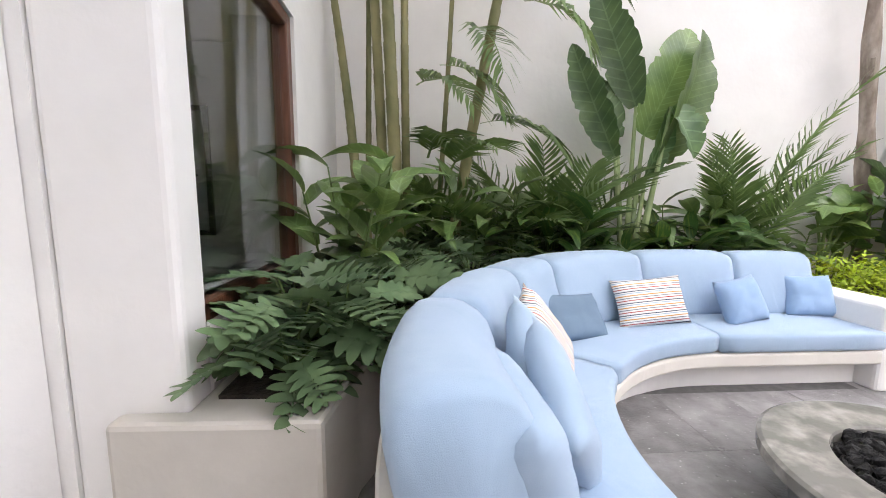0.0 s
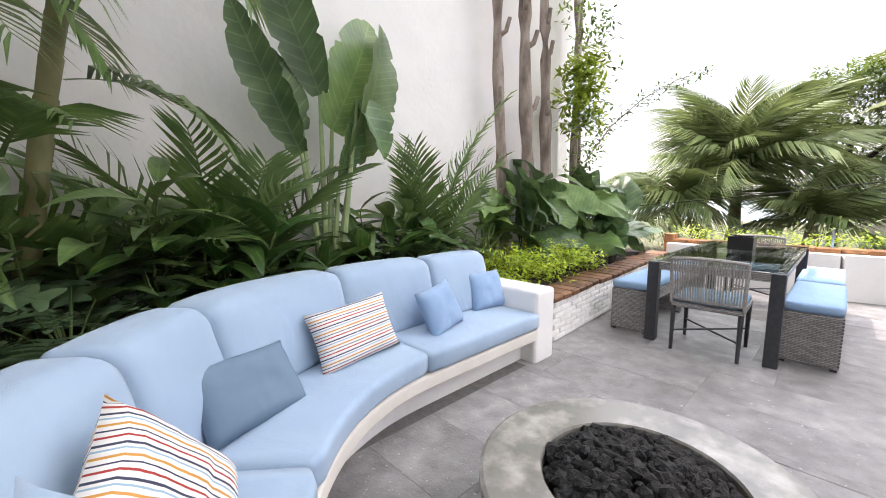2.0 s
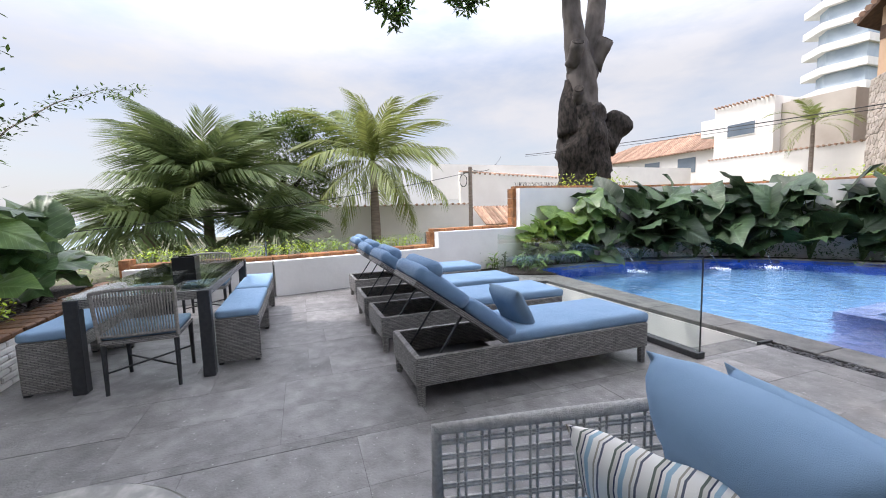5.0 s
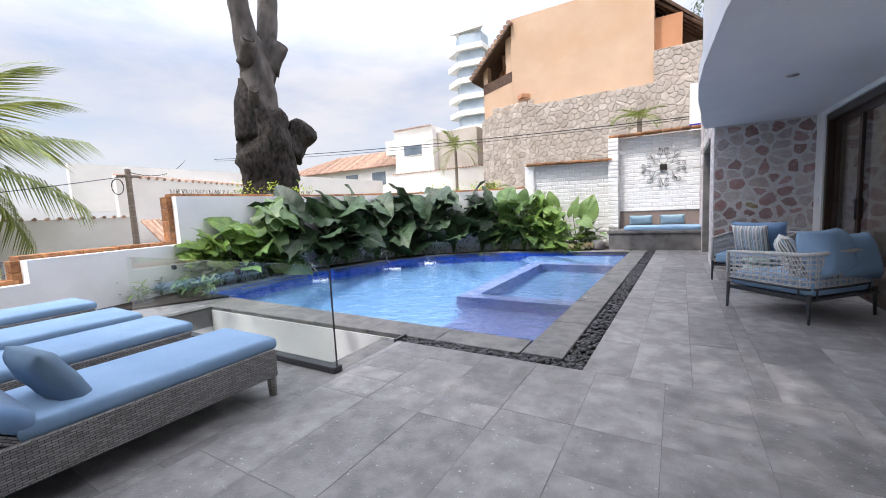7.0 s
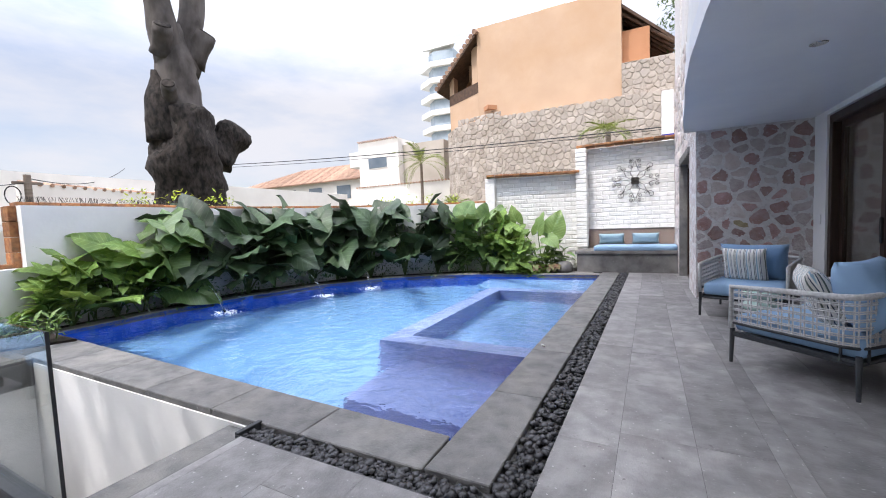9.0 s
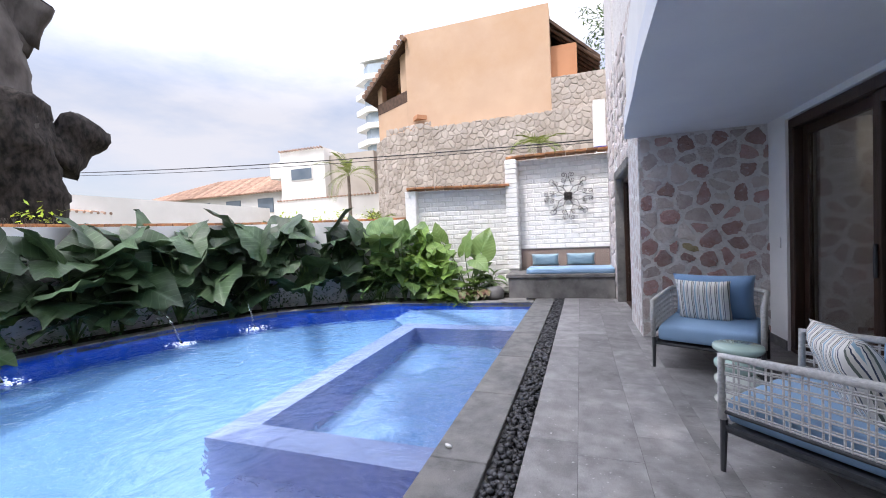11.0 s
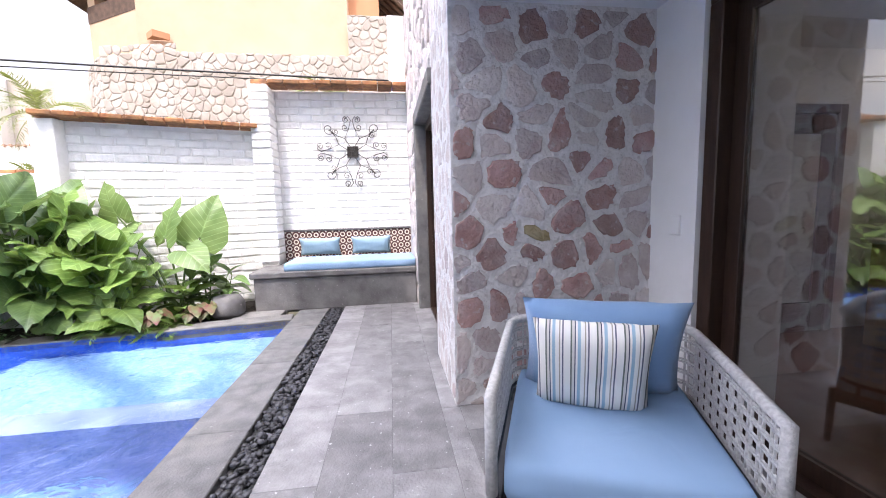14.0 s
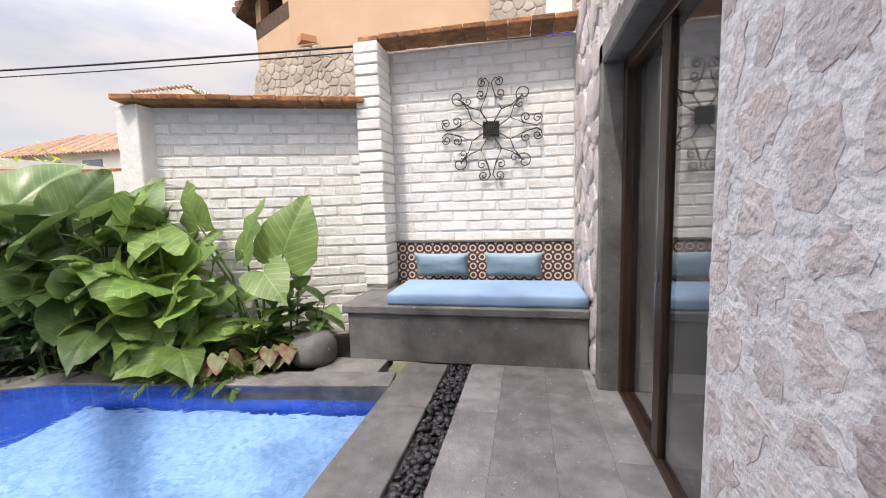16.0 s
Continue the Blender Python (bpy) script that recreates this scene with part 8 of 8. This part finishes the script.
# ---- palms and greenery beyond the wall ----
def palm(x, y, z0, crown_z, n, L, seed, material, label, spread=(-35, 75), leaf=0.85, lean=0.3):
    rng = random.Random(seed)
    pl = thing("palm_tree", pose(x, y, z0), label, "palm")
    hh = crown_z - z0
    part("trunk", tubem([(lean * math.sin(t * 1.5), 0, hh * t) for t in [k / 10 for k in range(11)]], [0.24 - 0.10 * k / 10 for k in range(11)], 12), PALMTRUNK, pl, smooth=True)
    top = (lean, 0, hh)
    for i in range(n):
        k = rng.randrange(4)
        f = i / n
        part("frond", leafmesh((material.name, "big", k, L), lambda: frond(L * (0.88 + 0.08 * k), leaf, 44, 0.55 + 0.24 * k, k, 0.02, 0.034, 0.85), material), None, pl,
             m=aim(top, i * 137.5 + rng.uniform(-12, 12), spread[1] - (spread[1] - spread[0]) * f ** 1.5 + rng.uniform(-8, 8), rng.uniform(-25, 25), rng.uniform(0.85, 1.1)))


palm(18.0, -3.3, -0.6, 3.5, 26, 3.5, 1, LEAF_PALMS, "coconut palm with sunlit yellow-green fronds", (-38, 89), 0.80, 0.1)
palm(17.0, 3.0, -0.6, 1.9, 46, 3.4, 2, LEAF_FAR, "dense dark green coconut palm", (22, 89), 0.85, 0.1)
palm(15.5, 4.4, -0.6, 0.9, 22, 2.3, 3, LEAF_FAR, "low dark palm with drooping fronds", (-10, 70), 0.8, 0.0)
palm(16.5, 1.0, -0.6, 0.5, 18, 2.0, 4, LEAF_FAR, "low bushy palm with arching fronds", (0, 75), 0.8, 0.0)
bush = thing("broadleaf_tree", pose(20.0, 0.6, -0.6), "round-headed broadleaf tree behind the palms", "tree")
part("trunk", tubem([(0, 0, 0), (0.1, 0.1, 2.4), (0.0, -0.3, 4.4)], [0.2, 0.16, 0.08], 10), BARK, bush)
part("limb", tubem([(0.1, 0.1, 2.2), (-0.2, 1.2, 3.6)], [0.12, 0.05], 8), BARK, bush)
part("limb", tubem([(0.1, 0.1, 2.4), (-0.2, -1.3, 4.0)], [0.12, 0.05], 8), BARK, bush)
rng = random.Random(91)
small_leaves("crown", "uneven crown of small leaves", "foliage", [((rng.uniform(-0.9, 0.9), rng.gauss(-0.7, 0.95), rng.uniform(1.2, 6.3)), 110, 0.5) for _ in range(150)], 0.19, LEAF_BROAD, 92, bush)
hed = [((rng.uniform(11.5, 13.5), y, rng.uniform(-0.2, 0.55)), 60, 0.5) for y in np.arange(-2.5, 9.0, 0.28)]
small_leaves("boundary_shrubs", "strip of mixed green shrubs beyond the end wall", "shrubs", hed, 0.14, LEAF_FAR, 93)
hed = [((back_x(y) + 0.55 + rng.uniform(0, 0.3), y, 0.62 + rng.uniform(0, 0.12)), 45, 0.16) for y in np.arange(-2.6, 2.4, 0.14)]
small_leaves("wall_flowers", "bright yellow-green creeper along the end wall", "creeper", hed, 0.07, LEAF_LIME, 94)
solid("planter_strip", prism([(back_x(2.3) + 0.22, 2.3), (back_x(2.3) + 0.95, 2.3), (back_x(-2.7) + 0.95, -2.7), (back_x(-2.7) + 0.22, -2.7)], -0.6, 0.5), SOIL, "planted strip behind the low end wall", "soil", "structure")

# white street wall, utility pole, cables
solid("wall_street", boxm(18.9, 19.2, -8.4, -0.05, -0.6, 1.62), FARWHITE, "long white rendered street wall", "wall", "structure")
solid("wall_street.001", prism([(20.2, -8.3), (20.5, -8.3), (27.5, -27.0), (27.2, -27.0)], -0.6, 3.35), FARWHITE, "white rendered boundary wall with a tiled top", "wall", "structure")
solid("wall_street.002", boxm(24.0, 24.3, -30.0, -8.0, 2.0, 4.2), FARWHITE, "far white rendered wall", "wall", "structure")


def tile_row(pts, r, parent, step=0.26):
    """A ridge of half-round clay tiles along a line."""
    for a, b in zip(pts, pts[1:]):
        a, b = Vector(a), Vector(b)
        k = max(1, int((b - a).length / step))
        bm = bmesh.new()
        for i in range(k):
            p = a.lerp(b, (i + 0.5) / k)
            d = (b - a).normalized().cross(Vector((0, 0, 1)))
            tube(bm, [p - d * 0.18, p + d * 0.18 + Vector((0, 0, -0.05))], [r, r * 0.85], 7)
        ob = part("ridge_tile", bm, ROOFTILE, parent)
        ob["kind"] = "stuff"


cap = thing("street_wall_cap", None, "row of clay tiles on the street walls", "coping", kind="structure")
tile_row([(19.05, -8.4, 1.64), (19.05, -0.05, 1.64)], 0.06, cap, 0.3)
tile_row([(20.35, -8.3, 3.38), (27.35, -27.0, 3.38)], 0.09, cap, 0.4)
shed = thing("tiled_roof", None, "small orange clay tile roof beyond the wall", "roof")
bm = bmesh.new()
for i in range(16):
    y = -8.9 - i * 0.19
    tube(bm, [(18.2, y, 0.55), (19.8, y, 1.45)], [0.085, 0.085], 7)
ob = part("roof_tiles", bm, ROOFTILE, shed)
ob["kind"] = "stuff"
part("roof_bed", prism([(18.2, -12.0), (19.9, -12.0), (19.9, -8.8), (18.2, -8.8)], 0.2, 0.5), FARWHITE, shed)
pole = thing("utility_pole", pose(17.9, -7.85, -0.6), "weathered wooden utility pole with coiled cable", "utility pole")
part("shaft", tubem([(0, 0, 0), (0, 0, 3.95)], [0.11, 0.09], 10), PALMTRUNK, pole)
part("coil", tubem([(0.02, 0.35 + 0.18 * math.cos(a), 3.3 + 0.28 * math.sin(a)) for a in [k * 0.42 for k in range(30)]], 0.018, 5), CABLE, pole)
part("crossarm", boxm(-0.05, 0.05, -0.35, 0.35, 3.65, 3.73), PALMTRUNK, pole)


def cable(name, a, b, sag, r, label):
    a, b = Vector(a), Vector(b)
    pts = [a.lerp(b, k / 30) - Vector((0, 0, sag * 4 * (k / 30) * (1 - k / 30))) for k in range(31)]
    solid(name, tubem(pts, r, 6), CABLE, label, "cable")


cable("overhead_cable", (0.16, -14.9, 3.62), (24.0, -14.6, 4.9), 0.18, 0.016, "black overhead cable crossing the garden")
cable("overhead_cable", (0.16, -14.9, 3.56), (24.0, -14.6, 4.8), 0.22, 0.010, "thin black overhead cable")
cable("overhead_cable", (17.9, -7.85, 3.1), (11.5, 9.0, 0.75), 0.35, 0.013, "black overhead cable running to the shore side")
cable("overhead_cable", (17.9, -7.85, 3.25), (30.0, -16.0, 5.6), 0.5, 0.016, "black overhead cable to the street")

# ---- white house with a dark window ----
wh = thing("white_house", None, "plain white rendered house with a dark strip window", "house")
part("front_wall", prism([(15.85, -26.0), (19.3, -26.0), (19.3, -33.0), (15.85, -33.0)], -0.6, 7.4), FARWHITE, wh)
part("rear_wing", prism([(12.6, -26.6), (15.84, -26.6), (15.84, -33.0), (12.6, -33.0)], -0.6, 6.95), FARGREY, wh, "weathered beige wing")
wdw = part("window", boxm(16.75, 18.5, -26.0, -25.96, 5.40, 6.25, 0.01), FARWHITE, wh, "strip window")
part("pane", boxm(16.83, 18.42, -25.97, -25.945, 5.47, 6.18), FARGLASS, wdw)
tile_row([(15.85, -25.95, 7.42), (19.3, -25.95, 7.42)], 0.055, wh, 0.22)
part("lower_wall", prism([(10.0, -25.6), (19.5, -25.6), (19.5, -25.9), (10.0, -25.9)], -0.6, 4.1), FARWHITE, wh)
tile_row([(10.0, -25.7, 4.13), (19.4, -25.7, 4.13)], 0.06, wh, 0.24)
part("porch", boxm(19.35, 20.6, -29.0, -26.5, 5.8, 6.9), FARWHITE, wh)
# house with the orange tiled roof
oh = thing("tile_roof_house", None, "cream house under a low orange tile roof", "house")
part("wall", boxm(20.0, 38.0, -36.0, -30.5, -0.6, 5.6), FARWHITE, oh)
bm = bmesh.new()
vv = [bm.verts.new(p) for p in ((19.4, -30.0, 5.5), (39.2, -30.0, 5.5), (33.0, -33.5, 7.4), (24.5, -33.5, 7.4), (19.4, -37, 5.5), (39.2, -37, 5.5))]
for q in ((0, 1, 2, 3), (1, 5, 2), (0, 3, 4), (3, 2, 5, 4)):
    bm.faces.new([vv[k] for k in q])
part("roof", bm, ROOFTILE, oh, "orange clay tile roof")
bm = bmesh.new()
for i in range(66):
    x = 19.6 + i * 0.297
    t = min(1.0, (x - 19.4) / 5.1, (39.2 - x) / 6.2)
    tube(bm, [(x, -30.0, 5.52), (x, -30.0 - 3.5 * t, 5.52 + 1.9 * t)], 0.10, 6)
ob = part("roof_tile", bm, ROOFTILE, oh)
ob["kind"] = "stuff"
for i in range(4):
    part("window", boxm(24.0 + i * 3.4, 25.6 + i * 3.4, -30.5, -30.44, 3.9, 5.1, 0.02), FARGLASS, oh)

# ---- apricot house on its stone retaining wall ----
ah = thing("apricot_house", None, "apricot rendered house with dark timber eaves and an arched balcony", "house")
part("gable_wall", prism([(1.5, -22.0), (8.2, -22.0), (8.2, -30.0), (1.5, -30.0)], 6.4, 11.1), ORANGE, ah)
part("balcony_wing", prism([(8.2, -22.2), (10.6, -23.6), (10.6, -30.0), (8.2, -30.0)], 5.6, 8.0), ORANGE, ah)
# the balcony's shade is part of this wall's darker orange
part("balcony_back", prism([(8.2, -24.0), (10.2, -25.2), (10.2, -30.0), (8.2, -30.0)], 8.0, 10.2), ORANGE_DARK, ah, "dark orange wall with the balcony's shade put into its colour")
part("arch_pier", prism([(10.2, -23.35), (10.58, -23.6), (10.58, -24.1), (10.2, -23.9)], 8.0, 9.6), ORANGE, ah)
part("arch_pier", prism([(8.2, -22.25), (8.75, -22.55), (8.75, -23.0), (8.2, -22.7)], 8.0, 10.4), ORANGE, ah)
av, af = [], []
for i in range(13):
    a = math.pi * i / 12
    x, z = 8.92 - 0.40 * math.cos(a), 9.05 + 0.55 * math.sin(a)
    y = -24.05 - 0.38 * math.cos(a)
    av += [(x, y - 0.12, z), (x, y + 0.12, z), (x, y - 0.12, 10.0), (x, y + 0.12, 10.0)]
    if i:
        k = 4 * i
        af += [(k - 4, k - 3, k + 1, k), (k - 2, k + 2, k + 3, k - 1), (k - 4, k, k + 2, k - 2), (k - 3, k - 1, k + 3, k + 1)]
part("arch", mesh_py(av, af, ORANGE, name="arch"), ORANGE, ah, "balcony arch")
part("railing", prism([(8.25, -22.22), (10.6, -23.57), (10.57, -23.62), (8.2, -22.27)], 8.0, 8.55), TIMBER, ah, "timber railing")
bm = bmesh.new()
vv = [bm.verts.new(p) for p in ((8.2, -21.7, 10.75), (11.3, -23.4, 9.0), (11.3, -31, 9.0), (8.2, -31, 11.1), (8.2, -21.7, 10.6), (11.3, -23.4, 8.85), (11.3, -31, 8.85), (8.2, -31, 10.95))]
for q in ((0, 1, 2, 3), (7, 6, 5, 4), (0, 4, 5, 1), (1, 5, 6, 2)):
    bm.faces.new([vv[k] for k in q])
part("roof", bm, TIMBER, ah, "dark tiled lean-to roof")
bm = bmesh.new()
for i in range(14):
    t = i / 13
    tube(bm, [(8.2 + 3.1 * t, -21.65 - 1.7 * t, 10.82 - 1.75 * t), (8.2 + 3.1 * t, -22.1 - 1.7 * t, 10.9 - 1.75 * t)], 0.13, 6)
ob = part("eave_tile", bm, ROOFTILE, ah)
ob["kind"] = "stuff"
bm = bmesh.new()
vv = [bm.verts.new(p) for p in ((1.5, -22.3, 10.6), (-0.6, -23.4, 9.1), (-0.6, -30, 9.1), (1.5, -30, 10.6), (1.5, -22.3, 10.45), (-0.6, -23.4, 8.95), (-0.6, -30, 8.95), (1.5, -30, 10.45))]
for q in ((0, 1, 2, 3), (7, 6, 5, 4), (0, 4, 5, 1), (1, 5, 6, 2)):
    bm.faces.new([vv[k] for k in q])
part("roof", bm, TIMBER, ah, "dark timber eaves")
for i in range(5):
    part("rafter", tubem([(1.5, -22.6 - i * 0.5, 10.3), (-0.6, -23.4 - i * 0.5, 8.85)], 0.07, 6), TIMBER, ah)
# same darker orange, with the shade below the eaves in it
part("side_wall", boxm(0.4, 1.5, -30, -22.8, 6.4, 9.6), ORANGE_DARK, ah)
part("chimney", box(boxm(4.1, 5.1, -24, -23.2, 11.1, 11.55, 0.02), 4.0, 5.2, -24.1, -23.1, 11.55, 11.7, 0.02), ORANGE, ah)
part("gargoyle_corbel", prism([(7.2, -21.9), (7.9, -21.9), (7.55, -21.55)], 6.9, 7.1), ORANGE_DARK, ah)
rw = thing("wall_retaining", None, "tall retaining wall of tan field stones", "wall", kind="structure")
part("core", prism([(-3.0, -21.6), (6.9, -21.6), (9.4, -22.0), (10.7, -23.4), (10.7, -30), (-3, -30)], -0.6, 6.4), FARMORTAR, rw)
part("core", prism([(-3.0, -21.9), (1.5, -21.9), (1.5, -24), (-3, -24)], 6.4, 7.9), FARMORTAR, rw)


def stone_sheet(parent, a, b, z0, z1, nx_, nz_, seed):
    a, b = Vector((*a, 0)), Vector((*b, 0))
    w = (b - a).length
    d = (b - a).normalized()
    outn = Vector((-d.y, d.x, 0))
    rng = random.Random(seed)
    V, F = [], []
    for poly in cells(w, z1 - z0, nx_, nz_, seed, 0.018, 0.47, 1):
        v, f = stone_geo(poly, 0.03, rng, 0.2)
        n0 = len(V)
        V += [tuple(a + d * x - outn * y + Vector((0, 0, z0 + z))) for x, y, z in v]
        F += [tuple(k + n0 for k in q) for q in f]
    ob = part("stone_face", mesh_py(V, F, FARSTONE), FARSTONE, parent, "tan field stones")
    ob["kind"] = "stuff"


stone_sheet(rw, (-1.5, -21.6), (6.9, -21.6), 1.6, 6.45, 30, 18, 51)
stone_sheet(rw, (6.9, -21.6), (9.4, -22.0), 1.6, 6.7, 9, 18, 52)
stone_sheet(rw, (9.4, -22.0), (10.7, -23.4), 1.6, 6.4, 8, 18, 53)
stone_sheet(rw, (-1.5, -21.9), (1.5, -21.9), 6.4, 7.9, 11, 6, 54)
palm_shrub(13.2, -24.5, 5.1, 14, 2.2, 301, LEAF_PALMS, "small slender palm in front of the white house", (0, 80), 0.4, 20, 1.4, "palm_tree", None, 0.05, -0.6)
palm_shrub(1.9, -19.5, 4.6, 12, 1.3, 302, LEAF_PALMS, "tufted palm growing at the retaining wall", (0, 70), 0.4, 18, 1.4, "palm_shrub", None, 0.05, -0.6)
palm_shrub(7.0, -16.0, 1.7, 14, 0.8, 303, LEAF_PALMS, "grassy tuft behind the brick wall", (20, 80), 0.25, 14, 1.2, "palm_shrub", None, 0.05, -0.6)
bt = thing("hill_tree", pose(-1.5, -25.5, 6.0), "airy green tree beside the apricot house", "tree")
part("trunk", tubem([(0, 0, 0), (0.3, 0.3, 3.5), (0.1, 0.6, 6.0)], [0.16, 0.12, 0.05], 8), BARK, bt)
rng = random.Random(95)
small_leaves("crown", "loose crown of small leaves", "foliage", [((rng.uniform(-1.8, 1.6), rng.uniform(-1, 2), rng.uniform(2.8, 7.5)), 45, 0.5) for _ in range(45)], 0.20, LEAF_TREE, 96, bt)

# ---- far white apartment tower ----
ap = thing("apartment_tower", None, "white high-rise with curved balconies and blue glass", "building")
part("core", prism([(32.5, -72), (37.0, -72), (37.0, -82), (32.5, -82)], -0.6, 31.0), FARWHITE, ap)
for i in range(9):
    z = 7.0 + i * 3.0
    fl = part("balcony", prism([(31.8, -71.0), (36.5, -70.2), (40.0, -72.5), (39.0, -75.0), (31.8, -75.0)], z, z + 1.0), FARWHITE, ap)
    part("window", prism([(32.2, -71.6), (36.3, -71.0), (38.2, -72.8), (37.6, -74.8), (32.2, -74.8)], z + 1.0, z + 3.0), TOWERGLASS, ap, "blue window band")
part("roof_fin", prism([(33.0, -72), (37.6, -72), (36.0, -75), (33.5, -75)], 34.0, 34.6), FARWHITE, ap)
bm = bmesh.new()
vv = [bm.verts.new(p) for p in ((31.5, -71, 34.6), (38.5, -71, 34.6), (35, -76, 34.6), (34.5, -73, 39.5))]
for q in ((0, 1, 3), (1, 2, 3), (2, 0, 3), (2, 1, 0)):
    bm.faces.new([vv[k] for k in q])
part("roof", bm, FARWHITE, ap, "pointed white roof")

# ---- paving slabs, laid piece by piece ----
def pave(x0, x1, y0, y1, tx, ty, seed, along_y=True):
    rng = random.Random(seed)
    cols = math.ceil((x1 - x0) / tx)
    for i in range(cols):
        a, b = x0 + i * tx, min(x1, x0 + (i + 1) * tx)
        s = y0 - (rng.choice((0.3, 0.5, 0.7)) * ty if along_y else 0.5 * ty * (i % 2))
        while s < y1:
            c, d = max(y0, s), min(y1, s + ty)
            s += ty
            if d - c < 0.03 or b - a < 0.03:
                continue
            key = (round(b - a, 3), round(d - c, 3))
            if key not in SLABS:
                w, h = key
                SLABS[key] = mesh_of(boxm(-w / 2 + 0.0013, w / 2 - 0.0013, -h / 2 + 0.0013, h / 2 - 0.0013, -0.03, 0.0, 0.0006), PAVING, name="slab")
            part("slab", SLABS[key], PAVING, floor, m=pose((a + b) / 2, (c + d) / 2, rng.uniform(-0.0015, 0.001)))


SLABS = {}
pave(-1.22, 3.0, -3.4, 1.95, 0.46, 0.90, 1)
pave(3.0, 9.0, -3.33, 2.3, 0.46, 0.90, 2)
pave(-1.22, 2.99, -4.22, -3.4, 0.46, 0.90, 3)
pave(6.84, 9.0, -4.38, -3.33, 0.46, 0.90, 6)
# walk beside the pool: three courses that follow its slant
pave(-1.40, 0.10, -9.68, -4.22, 0.46, 0.90, 4)
rng = random.Random(12)
for c0, c1 in ((0.0, 0.36), (0.36, 0.76), (0.76, 1.10)):
    y = -4.22
    while y > -12.52:
        d = max(-12.54, y - rng.choice((0.78, 0.95, 1.1)))
        x0 = lambda q: 0.10 + c0 * (1.085 + slant(q)) / 1.10 - 0.0
        x1 = lambda q: 0.10 + c1 * (1.085 + slant(q)) / 1.10
        part("slab", prism([(x0(y) + 0.0015, y - 0.0015), (x0(d) + 0.0015, d + 0.0015), (x1(d) - 0.0015, d + 0.0015), (x1(y) - 0.0015, y - 0.0015)], -0.03, rng.uniform(-0.0010, 0.0005), 0.0006), PAVING, floor)
        y = d
pave(-0.14, 0.10, -12.52, -9.68, 0.24, 0.9, 5)
